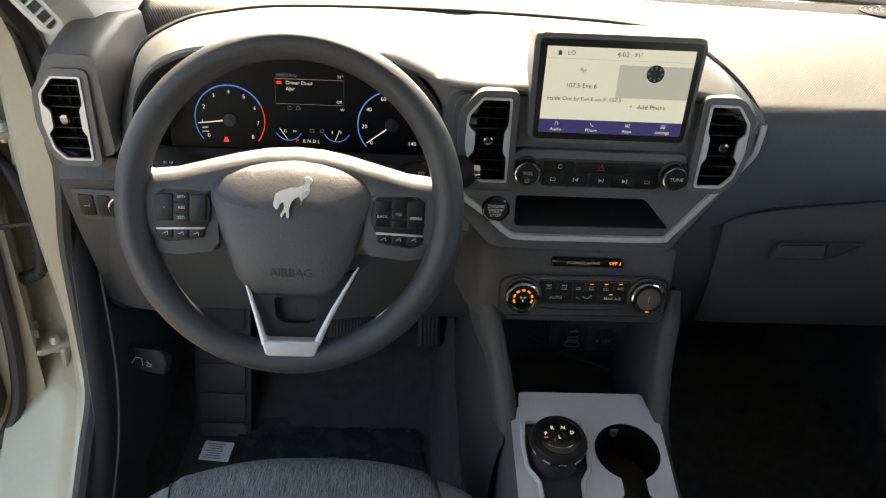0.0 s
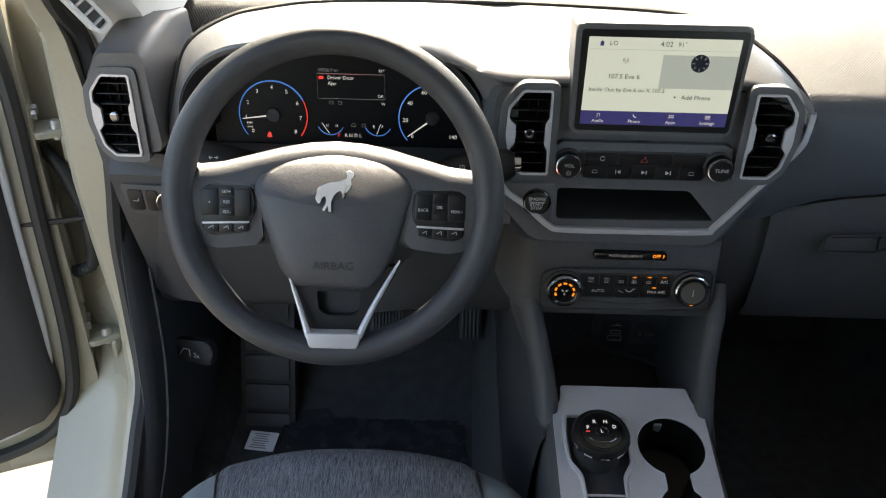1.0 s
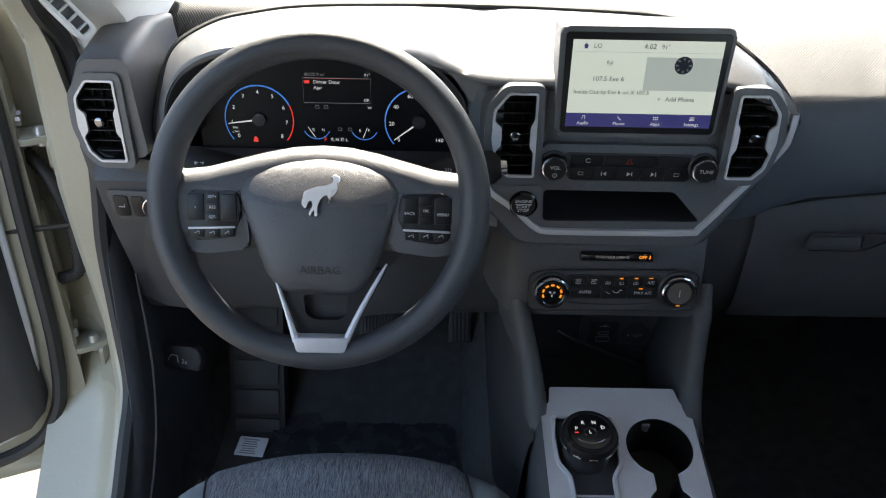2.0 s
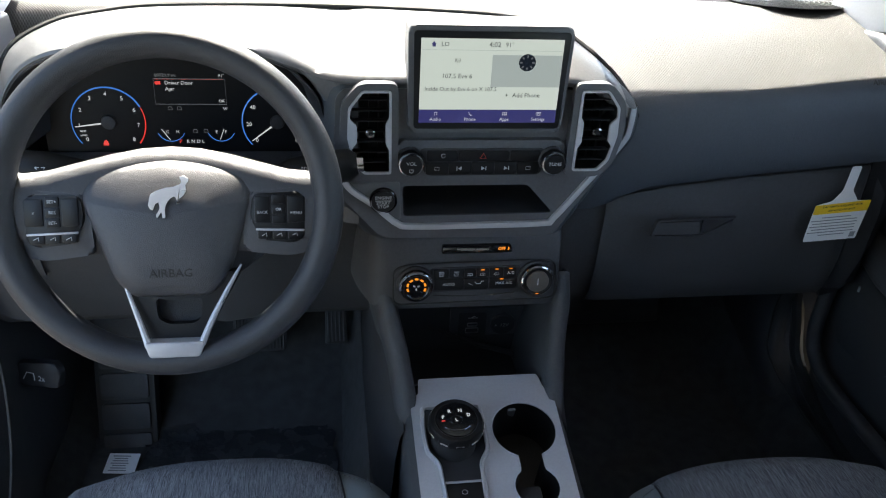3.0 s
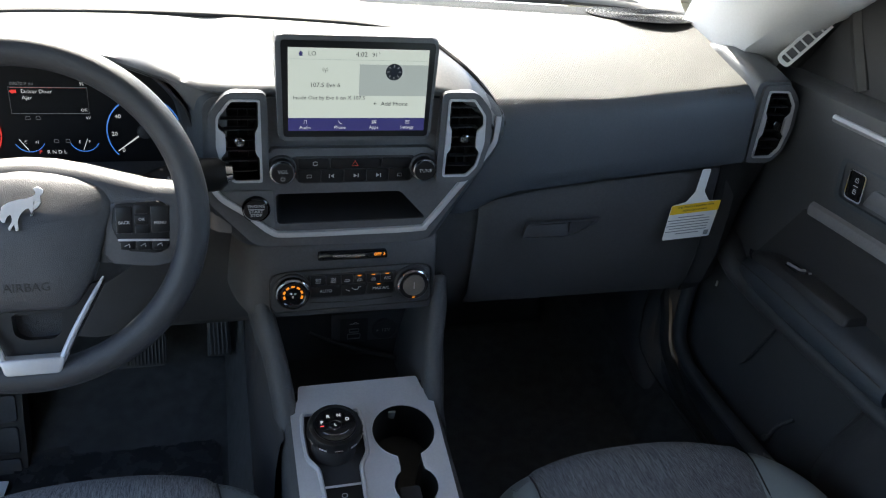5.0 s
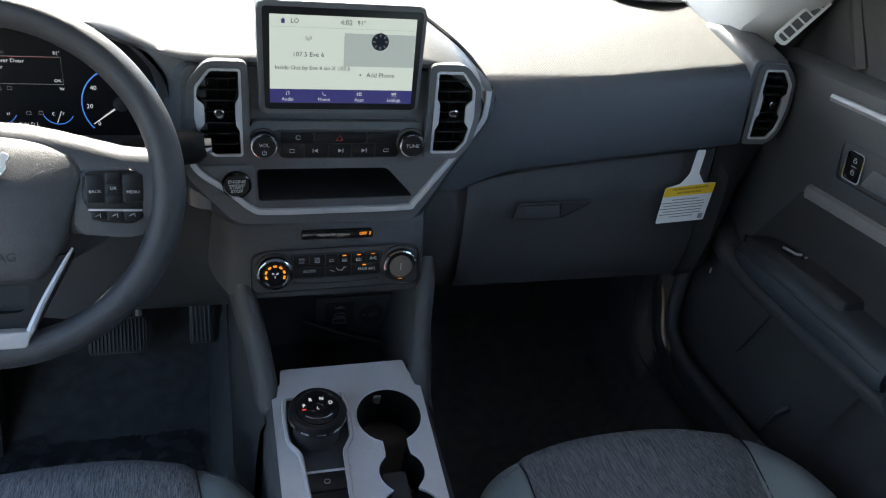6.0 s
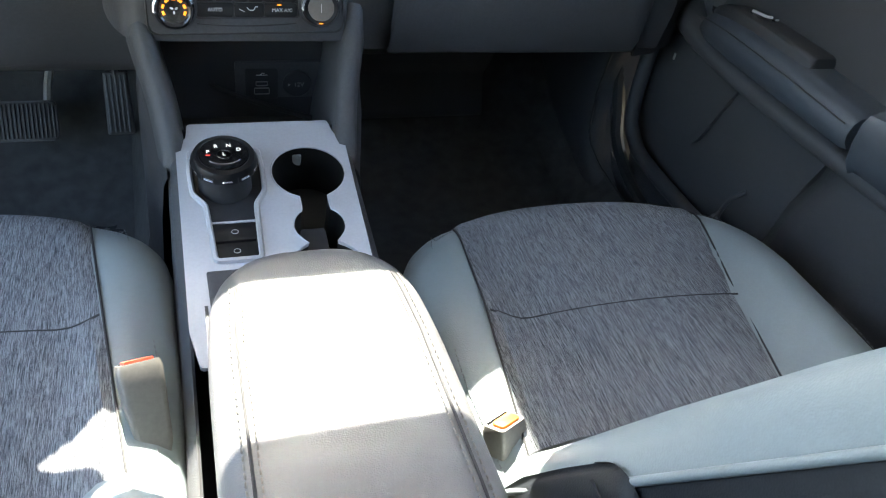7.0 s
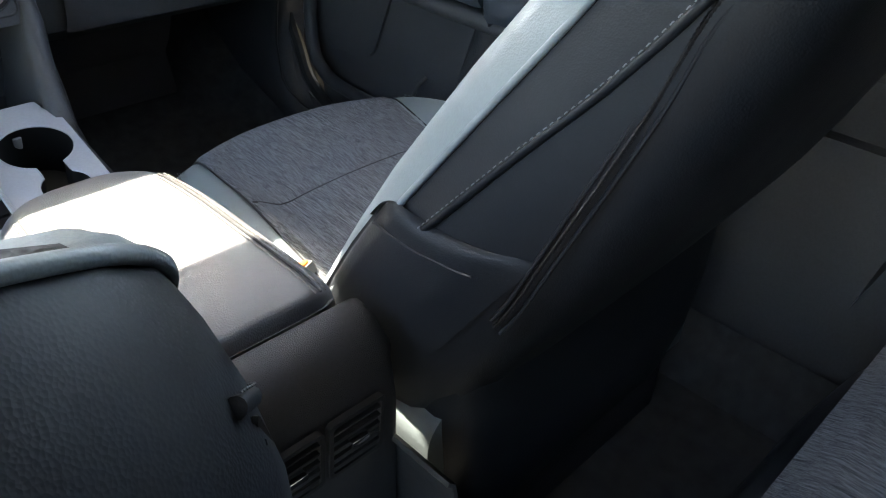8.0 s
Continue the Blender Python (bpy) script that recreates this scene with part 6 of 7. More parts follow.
# ---- pedals and footwell ----
def footwell():
    t = thing("foot_rest", "ribbed black plastic driver foot rest", "foot rest", m=facing(-0.585, 1.135, 0.40, 19))
    part("plate", prism(newbm(), rect(-0.055, -0.02, 0.050, 0.30, 0.012), -0.04, 0.0, None, 0.006, 3), RUBBER, t, local=True)
    for k in range(5):
        part("pad", prism(newbm(), rect(-0.046, -0.02 + 0.060 * k, 0.040, 0.030 + 0.060 * k, 0.006), -0.002, 0.006, None, 0.0015), BLACK, t, local=True)
    t = thing("brake_pedal", "wide ribbed black brake pedal on a steel arm", "brake pedal", m=facing(-0.340, 1.245, 0.575, 30))
    part("pad", prism(newbm(), rect(-0.052, -0.034, 0.050, 0.034, 0.010), -0.012, 0.0, None, 0.003), RUBBER, t, "black rubber pad", local=True)
    for k in range(15):
        part("rib", cube((-0.046 + 0.0065 * k, 0, 0.001), (0.0032, 0.058, 0.005), 0.001), RUBBER, t, local=True)
    b = newbm()
    tube(b, [(0.035, 0.02, -0.012), (0.038, 0.06, -0.02), (0.05, 0.14, -0.05), (0.05, 0.26, -0.08)], 0.007, 8)
    part("arm", b, STEEL, t, "bare steel arm", local=True)
    t = thing("accelerator_pedal", "tall ribbed black accelerator pedal", "accelerator pedal", m=facing(-0.193, 1.272, 0.590, 20))
    part("pad", prism(newbm(), rounded([(-0.022, -0.055), (0.024, -0.055), (0.020, 0.055), (-0.020, 0.055)], 0.005, 3), -0.012, 0.0, None, 0.003), RUBBER, t, local=True)
    for k in range(5):
        part("rib", cube((-0.015 + 0.0077 * k, 0, 0.001), (0.0036, 0.100, 0.005), 0.001), BLACK, t, local=True)
    b = newbm()
    tube(b, [(0, 0.05, -0.008), (0.0, 0.12, -0.02), (0.0, 0.24, -0.05)], 0.009, 8)
    part("arm", b, BLACK2, t, local=True)
    # protective film on the carpet
    rng = random.Random(4)
    b = newbm()
    rows = []
    for i in range(29):
        x = mix(-0.56, -0.205, i / 28)
        rows.append([(x + 0.01 * rng.random(), mix(1.205 - 0.10 * (1 - i / 28) * 0.4, 0.80, j / 23), 0.407 + 0.004 * rng.random() + (0.008 if j == 0 else 0)) for j in range(24)])
    sheet(b, rows)
    tagged(part("floor_film", b, FILM, None), "creased clear protective film lying on the driver floor", "protective film")
    b = newbm()
    prism(b, rounded([(-0.028, -0.022), (0.028, -0.022), (0.028, 0.022), (-0.028, 0.022)], 0.002, 2), 0, 0.0008, pose(-0.588, 1.080, 0.414, 8, 0, -6))
    lab = tagged(part("sticker", b, PAPER, None), "white printed paper sticker on the floor film", "sticker")
    for k in range(7):
        part("print_line", cube((-0.004, -0.016 + 0.0053 * k, 0.0009), (0.032 - 0.004 * (k % 3), 0.0022, 0.0004), 0, pose(-0.588, 1.080, 0.414, 8, 0, -6)), GREYINK, lab)
    # bonnet release on the kick panel
    t = thing("bonnet_release", "black bonnet release lever on the kick panel", "release lever", m=facing(-0.668, 1.035, 0.662, 14, -18))
    part("lever", prism(newbm(), rounded([(-0.042, -0.022), (0.036, -0.018), (0.040, 0.012), (0.028, 0.026), (-0.020, 0.020), (-0.042, 0.016)], 0.007, 3), -0.01, 0.006, None, 0.004), BLACK2, t, local=True)
    text("caption", "2x", 0.012, pose(0.008, -0.004, 0.0066), WHITEINK, t, local=True, depth=0.0002)
    b = newbm()
    tube(b, [(-0.024, -0.008, 0.0066), (-0.018, 0.004, 0.0066), (-0.006, 0.004, 0.0066), (-0.004, -0.008, 0.0066)], 0.0008, 4)
    part("bonnet_mark", b, WHITEINK, t, local=True)
    # kick panels
    for s in (-1, 1):
        t = thing("kick_panel", "charcoal kick panel beside the footwell", "kick panel", (s * 0.71, 1.0, 0.45), group="kick panels")
        b = newbm()
        rows = []
        if s < 0:
            for y, z0, z1 in ((0.30, 0.43, 0.475), (0.55, 0.43, 0.478), (0.70, 0.43, 0.495), (0.82, 0.42, 0.555), (0.90, 0.42, 0.66), (0.95, 0.42, 0.80), (1.00, 0.42, 0.98), (1.06, 0.42, 1.06), (1.20, 0.46, 1.10), (1.40, 0.6, 1.1)):
                k = tuck(s, z1)
                rows.append([(-0.731 + k, y, z1), (-0.722 + k, y + 0.006, z1 - 0.003), (-0.712 + k, y + 0.010, mix(z1, z0, 0.15)), (-0.700 + k, y + 0.012, mix(z1, z0, 0.6)), (-0.690 + k, y + 0.012, z0 - 0.02)])
        else:
            # sill cover, then the rolled edge round the front of the door opening
            for y, z in ((-0.10, 0.462), (0.60, 0.460), (1.00, 0.456), (1.09, 0.468)):
                rows.append([(0.731, y, z), (0.722, y, z + 0.002), (0.712, y, z - 0.006), (0.700, y, z - 0.03), (0.690, y, z - 0.06)])
            sheet(b, rows, 0.004)
            rows = []
            for z, y in ((0.40, 1.06), (0.455, 1.085), (0.485, 1.135), (0.53, 1.168), (0.58, 1.182), (0.64, 1.186), (0.69, 1.178), (0.75, 1.150), (0.80, 1.115), (0.90, 1.09), (1.06, 1.09)):
                rows.append([(0.790, y - 0.030, z), (0.752, y - 0.016, z), (0.736, y - 0.002, z), (0.724, y - 0.002, z), (0.712, y + 0.006, z), (0.704, y + 0.022, z), (0.700, y + 0.06, z), (0.694, 1.45, z)])
        sheet(b, rows, 0.004)
        mould = part("moulding", b, BLACK, t)
        b = newbm()
        tube(b, smooth_path([(s * (x - tuck(s, z)), y + ahead(s, z) * interp([0.6, 0.78], [0, 1], y), z) for x, y, z in ((0.709, 0.32, 0.462), (0.709, 0.60, 0.468), (0.705, 0.78, 0.510), (0.700, 0.88, 0.600), (0.698, 0.94, 0.720), (0.696, 0.985, 0.86))], 4), 0.0022, 6)
        part("shut_line", b, RUBBER, mould, "black shut line")
        part("sill_plate", prism(newbm(), rect(-0.15, -0.012, 0.15, 0.012, 0.004), 0, 0.003, pose(s * (0.708 - tuck(s, 0.47)), 0.50, 0.470, 0, s * 14, 90), 0.001), RUBBER, mould, "ribbed sill plate")


def heater_duct():
    b = newbm()
    sheet(b, [[(x + (k if z < 0.6 else 0), y, z) for y, z in ((1.20, 0.80), (1.27, 0.665), (1.290, 0.640), (1.297, 0.628), (1.302, 0.540), (1.306, 0.533), (1.33, 0.525))] for x, k in ((0.15, 0), (0.35, 0), (0.488, 0.012), (0.496, 0.014))], 0.006)
    cover = tagged(part("footwell_cover", b, BLACK, None), "black insulating cover under the passenger dash", "footwell cover")
    b = newbm()
    tube(b, [(x, 1.297, 0.632) for x in np.linspace(0.15, 0.494, 8)], 0.003, 6)
    part("edge_trim", b, RUBBER, cover, "black rubber edge")
    for x in (0.20, 0.33, 0.46):
        part("clip", lathe(newbm(), [(0.010, 0), (0.010, 0.003), (0.001, 0.004)], 20, facing(x, 1.2985, 0.585)), BLACK, cover, "round plastic clip")


# ---- airbag tag ----
def airbag_tag():
    m = facing(0.568, 0.932, 0.970, -3, 4)
    t = thing("airbag_tag", "white card tag with yellow band hanging from the glove box", "warning tag", m=m)
    out = rounded([(-0.046, 0.028), (-0.020, 0.034), (-0.008, 0.052), (-0.007, 0.092), (0.009, 0.092), (0.009, 0.052), (0.024, 0.034), (0.048, 0.034), (0.046, -0.034), (-0.046, -0.036)], 0.003, 3)
    card = part("card", prism(newbm(), out, 0, 0.0008), PAPER, t, local=True)
    part("yellow_band", prism(newbm(), [(-0.0458, 0.012), (0.0474, 0.016), (0.0478, 0.034), (-0.0460, 0.028)], 0.0006, 0.0012), YELLOW, card, "yellow warning band", local=True)
    text("caption", "THIS VEHICLE IS EQUIPPED WITH", 0.0046, pose(0.001, 0.0262, 0.0013, 0, 0, 3), INK, card, local=True, depth=0.0001)
    text("caption", "ADVANCED AIR BAGS", 0.0046, pose(0.001, 0.0195, 0.0013, 0, 0, 3), INK, card, local=True, depth=0.0001)
    for k in range(7):
        part("print_line", cube((-0.002 - 0.003 * (k % 2), 0.007 - 0.0052 * k, 0.0010), ((0.050, 0.080, 0.078, 0.080, 0.074, 0.080, 0.045)[k], 0.0014, 0.0003), 0, pose(0, 0, 0, 0, 0, 2)), GREYINK, card, local=True)
    part("code_patch", cube((0.037, -0.026, 0.0010), (0.009, 0.009, 0.0003)), GREYINK, card, local=True)


# ---- seats ----
def seat(name, label, cx, dy, back_y, recline, short=False):
    """A front bucket seat, slid dy forward; back_y and recline place the backrest."""
    t = thing(name, label, "car seat", (cx, 0.42 + dy, 0.42), group="front seats")
    hw = 0.243 if short else 0.255
    bx = cx            # the backrest keeps its own centre line
    cx = cx if short else cx + 0.012
    side = 1 if cx > 0 else -1
    out = []
    for a in np.linspace(0, math.pi, 41):
        c, s = math.cos(a), math.sin(a)
        out.append((hw * math.copysign(abs(c) ** 0.78, c), 0.552 + 0.172 * abs(s) ** 0.72))
    out = [(hw, 0.12), (hw + 0.004, 0.25), (hw + 0.004, 0.38), (hw + 0.002, 0.47)] + out + [(-hw - 0.002, 0.47), (-hw - 0.004, 0.38), (-hw - 0.004, 0.25), (-hw, 0.12)]
    poly = np.array(out)
    def dist(x, y):
        a, b = poly[:-1], poly[1:]
        d = b - a
        q = np.clip(((np.array((x, y)) - a) * d).sum(1) / (d * d).sum(1), 0, 1)
        return float(np.sqrt((((a + d * q[:, None]) - np.array((x, y))) ** 2).sum(1)).min())
    def top(x, y):
        u = min(max((abs(x) - 0.135) / 0.06, 0), 1)
        return 0.704 + 0.055 * (y - 0.5) + 0.026 * u * u * (3 - 2 * u) * min(1, max(0.2, (0.72 - y) / 0.2)) + 0.006 * (1 - (x / 0.16) ** 2 if abs(x) < 0.16 else 0)
    RR = 0.062
    def skin(x, y, d=None):
        d = dist(x, y) if d is None else d
        z = top(x, y)
        return z - RR * 0.75 * (1 - math.sqrt(max(0, 1 - (1 - d / RR) ** 2))) if d < RR else z
    def inset(p, d):
        x, y = p
        return (x * (1 - d / hw), 0.12 + (y - 0.12) * (1 - d / 0.58) if y > 0.14 else y)
    b = newbm()
    rings = [[(x * 0.96, y if y < 0.3 else y - 0.02, 0.50) for x, y in out], [(x * 0.985, y if y < 0.3 else y - 0.008, 0.58) for x, y in out], [(x, y, 0.64) for x, y in out]]
    for d in (0.0, 0.002, 0.006, 0.013, 0.023, 0.036, 0.052, 0.075, 0.105, 0.14, 0.18, 0.215):
        rings.append([(*inset(p, d), skin(*inset(p, d), d)) for p in out])
    loft(b, [[(cx + x, y + dy, z) for x, y, z in r] for r in rings])
    cushion = part("cushion", b, VINYL, t, "pale blue grey vinyl cushion")
    shift = bx - cx
    def inboard(y):
        return shift - side * (0.178 - 0.126 * (y - 0.5))
    def outboard(y):
        return shift + side * (0.150 + 0.22 * (y - 0.5))
    def front_line(x):
        return 0.552 + 0.172 * (1 - min(abs(x) / hw, 1) ** (2 / 0.78)) ** 0.36 - 0.010
    b = newbm()
    rows = []
    ny = 40
    for j in range(ny + 1):
        row = []
        for i in range(31):
            y = mix(0.14, 0.70, j / ny)
            x = mix(inboard(y), outboard(y), i / 30)
            y = mix(0.14, front_line(x), j / ny)
            x = mix(inboard(y), outboard(y), i / 30)
            edge = i in (0, 30) or j == 0
            puff = 0.0048 - 0.0018 * math.exp(-((y - 0.505) / 0.012) ** 2) - 0.0018 * math.exp(-((y - 0.285) / 0.012) ** 2)
            row.append((cx + x, y + dy, skin(x, y) + (-0.0025 if edge else puff)))
        rows.append(row)
    sheet(b, rows)
    part("cloth_panel", b, CLOTH, cushion, "heathered grey cloth panel")
    for ys in (0.505, 0.285):
        b = newbm()
        tube(b, [(cx + x, ys + dy - 0.006 * ((x - shift) / 0.16) ** 2, skin(x, ys) + 0.0032) for x in np.linspace(inboard(ys) + 0.002 * side, outboard(ys) - 0.002 * side, 25)], 0.0011, 6, flat=0.6)
        part("cross_seam", b, DSEAM, cushion, "dark cross seam")
    for edge in (inboard, outboard):
        b = newbm()
        tube(b, [(cx + edge(y), y + dy, skin(edge(y), y) + 0.0004) for y in np.linspace(0.15, front_line(edge(0.66)) - 0.012, 30)], 0.0013, 6)
        part("edge_seam", b, DSEAM, cushion)
    # twin needle seams on the bolsters
    for s in (-1, 1):
        pts = []
        for k in range(7, 20):
            p = out[4 + k] if s > 0 else out[len(out) - 5 - k]
            q = inset(p, 0.020)
            pts.append(Vector((cx + q[0], q[1] + dy, skin(*q, 0.020) + 0.0008)))
        pts = [Vector((cx + s * (hw - 0.018), y + dy, skin(s * (hw - 0.018), y, 0.020) + 0.0008)) for y in (0.16, 0.25, 0.35, 0.45)] + [p for p in pts if p.y - dy > 0.5]
        part("seam", stitches(newbm(), smooth_path(pts, 3), 0.0045, 0.0025, 0.0006), THREAD, cushion)
    b = cube((cx, 0.36 + dy, 0.46), (0.40, 0.50, 0.10), 0.02)
    part("base", b, BLACK2, t, "black plastic seat base")
    for s in (-1, 1):
        part("rail", cube((cx + s * 0.17, 0.37 + dy, 0.412), (0.035, 0.50, 0.022), 0.004), BLACK2, t, "black seat rail")
    # backrest
    cx = bx
    F = pose(cx, back_y, 0.75, recline, 0, 0)
    ls = [-0.09, -0.03, 0.03, 0.10, 0.15, 0.19, 0.24, 0.30, 0.34, 0.375, 0.43, 0.50, 0.55, 0.585, 0.605, 0.615]
    wl = lambda l: interp([-0.09, 0.0, 0.10, 0.19, 0.30, 0.395, 0.50, 0.57, 0.60, 0.615], [0.225, 0.238, 0.241, 0.237, 0.217, 0.196, 0.183, 0.165, 0.14, 0.11], l)
    th = lambda l: interp([-0.09, 0.1, 0.26, 0.4, 0.5, 0.58, 0.615], [0.165, 0.155, 0.145, 0.118, 0.100, 0.080, 0.03], l)
    fr = lambda l: interp([-0.09, 0.05, 0.12, 0.2, 0.3, 0.4, 0.5, 0.58, 0.615], [0.026, 0.028, 0.032, 0.036, 0.041, 0.043, 0.032, 0.016, -0.01], l)
    if short:
        ls = [-0.09, -0.03, 0.03, 0.10, 0.15, 0.19, 0.24, 0.30, 0.34, 0.38, 0.42, 0.45, 0.475, 0.50, 0.515, 0.525]
        wl = lambda l: interp([-0.09, 0.0, 0.10, 0.19, 0.30, 0.38, 0.42, 0.45, 0.475, 0.50, 0.515, 0.525], [0.235, 0.250, 0.258, 0.261, 0.254, 0.244, 0.236, 0.224, 0.204, 0.165, 0.13, 0.10], l)
        th = lambda l: interp([-0.09, 0.1, 0.26, 0.4, 0.46, 0.50, 0.525], [0.165, 0.155, 0.145, 0.128, 0.110, 0.080, 0.03], l)
        fr = lambda l: interp([-0.09, 0.05, 0.2, 0.3, 0.38, 0.44, 0.48, 0.525], [0.055, 0.055, 0.050, 0.044, 0.036, 0.024, 0.008, -0.03], l)
    end = ls[-1]
    cut = 12 if short else 9
    def front_row(l):
        w, f = wl(l), fr(l)
        half = [(w, 0.0), (w - 0.004, 0.5 * f), (w - 0.016, 0.85 * f), (w - 0.034, f), (w - 0.055, 0.92 * f), (w - 0.075, 0.62 * f), (w - 0.088, 0.42 * f)]
        mid = [(x, 0.36 * f) for x in np.linspace(half[-1][0], -half[-1][0], 7)[1:-1]]
        return half + mid + [(-x, y) for x, y in reversed(half)]
    def slant(l, y):
        """The shoulder panel begins higher at the piping than on the bolster's crest."""
        return l if short or l != ls[cut] else l + 0.030 - 0.040 * min(1, max(0, y / max(fr(l), 0.001)))
    b = newbm()
    sheet(b, [[F @ Vector((x, y, slant(l, y))) for x, y in front_row(l)] for l in ls[:cut + 1]])
    back = part("backrest", b, VINYL, t, "pale blue grey vinyl bolsters")
    b = newbm()
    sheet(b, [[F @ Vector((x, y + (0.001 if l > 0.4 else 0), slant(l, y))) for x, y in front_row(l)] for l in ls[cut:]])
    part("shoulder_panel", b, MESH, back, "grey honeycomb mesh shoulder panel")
    b = newbm()
    rows = []
    for l in ls[:12]:
        w, f = wl(l) - 0.088, fr(l)
        rows.append([F @ Vector((x, 0.36 * f + (0.004 if abs(x) < w * 0.98 else -0.002), l)) for x in np.linspace(-w, w, 15)])
    sheet(b, rows)
    part("cloth_panel", b, CLOTH, back, "heathered grey cloth panel")
    b = newbm()
    rows = []
    for l in ls:
        w, d = wl(l), th(l)
        half = [(w, 0.0), (w + 0.004, -0.15 * d), (w + 0.006, -0.35 * d), (w + 0.004, -0.6 * d), (w - 0.004, -0.82 * d), (w - 0.02, -0.95 * d), (w - 0.05, -1.0 * d)]
        mid = [(x, -1.02 * d) for x in np.linspace(half[-1][0], -half[-1][0], 7)[1:-1]]
        rows.append([F @ Vector((x, y, l)) for x, y in half + mid + [(-x, y) for x, y in reversed(half)]])
    sheet(b, rows)
    shell = part("back_shell", b, BVINYL, t, "black vinyl side and rear shell")
    b = newbm()
    rows = [front_row(end), [(x * 0.8, y * 0.4 - 0.01) for x, y in front_row(end)]]
    ring = [F @ Vector((x, y, end)) for x, y in front_row(end)]
    w, d = wl(end), th(end)
    ring += [F @ Vector((-w, -d, end)), F @ Vector((w, -d, end))]
    vs = [b.verts.new(p) for p in ring]
    b.faces.new(vs)
    part("top_cap", b, BVINYL, shell)
    for s in (-1, 1):
        b = newbm()
        tube(b, smooth_path([F @ Vector((s * (wl(l) + 0.0015), 0.0, l)) for l in ls[:-1]], 4), 0.0030, 10)
        part("piping", b, VINYL, shell, "pale grey piping")
        # second seam that fans out over the side
        b = newbm()
        pts = smooth_path([F @ Vector((s * (wl(l) + 0.0062), y, l)) for l, y in ((0.198, -0.029), (0.254, -0.034), (0.309, -0.039), (0.365, -0.045), (0.415, -0.048), (0.46, -0.049), (0.55, -0.048)) if l < end - 0.06], 5)
        tube(b, pts, 0.0034, 10)
        part("side_seam", b, BVINYL, shell, "piped side seam")
        part("side_stitch", stitches(newbm(), [p + F.to_3x3() @ Vector((s * 0.0030, 0.0030, 0)) for p in pts], 0.0030, 0.0030, 0.00045), THREAD, shell)
        # zip along the rear edge, between two welts
        mid = [(0.20, -0.1195), (0.224, -0.1165), (0.268, -0.1055), (0.334, -0.0890), (0.396, -0.0720), (0.45, -0.0555), (0.52, -0.045), (0.56, -0.042)]
        mid = [(l, y) for l, y in mid if l < end - 0.06]
        for off in (-0.006, 0.006):
            b = newbm()
            tube(b, smooth_path([F @ Vector((s * (wl(l) + 0.0030), y + off, l)) for l, y in mid], 4), 0.0020, 8, flat=0.8)
            part("zip_welt", b, BVINYL, shell, "black welt beside the zip")
        line = smooth_path([F @ Vector((s * (wl(l) + 0.0045), y, l)) for l, y in mid], 4)
        tagged(part("zip", stitches(newbm(), line, 0.0022, 0.0012, 0.0016), SLAT, shell, "black zip teeth"), kind="stuff")
        # lower valance flap, tucked under a curved edge
        edge = smooth_path([(0.0, 0.013, 0.150), (0.0, 0.011, 0.172), (0.0, 0.003, 0.186), (0.0, -0.012, 0.194), (0.0, -0.031, 0.2045), (0.0, -0.053, 0.220), (0.0, -0.076, 0.237), (0.0, -0.104, 0.2645)], 5)
        b = newbm()
        rows = []
        for p in edge:
            y, l0 = p.y, p.z
            row = [F @ Vector((s * (wl(l0) + 0.0035), y + 0.001, l0 + 0.002))]
            for k, dl in enumerate((0.0, 0.004, 0.012, 0.024, 0.045, 0.08, 0.13)):
                l = l0 - dl
                puff = (0.0075, 0.0100, 0.0110, 0.0112, 0.0105, 0.0100, 0.0095)[k] * (1 - 0.6 * max(0, (-y - 0.07) / 0.034)) * min(1, max(0.0, (0.010 - y) / 0.016)) ** 0.5
                row.append(F @ Vector((s * (wl(l) + puff), y - 0.03 * max(0, dl - 0.05), l)))
            row.append(F @ Vector((s * (wl(-0.05) + 0.004), y * 0.8 - 0.01, -0.06)))
            rows.append(row)
        sheet(b, rows)
        part("valance", b, BVINYL, shell, "black lower side valance")
        b = newbm()
        tube(b, [F @ Vector((s * (wl(p.z - 0.022) + 0.0117), p.y + 0.001, p.z - 0.026)) for p in edge[10:-4]], 0.0010, 6)
        part("valance_seam", b, DSEAM, shell)
    b = newbm()
    rings = []
    for z, y0, y1, w in ((0.44, 0.14, 0.30, 0.19), (0.52, 0.10, 0.36, 0.205), (0.60, 0.085, 0.40, 0.222), (0.68, 0.08, 0.36, 0.228), (0.76, 0.085, 0.30, 0.230), (0.84, 0.06, 0.20, 0.225)):
        sh = back_y - 0.27
        rings.append([(cx + x * w, sh + mix(y0, y1, (y + 1) / 2), z) for x, y in rect(-1, -1, 1, 1, 0.35, 4)])
    loft(b, rings)
    part("side_shield", b, BVINYL, t, "black lower side shield")
    b = cube((0, -0.10, -0.10), (0.42, 0.07, 0.06), 0.015, F)
    part("pivot_cover", b, BLACK2, t)
    return t


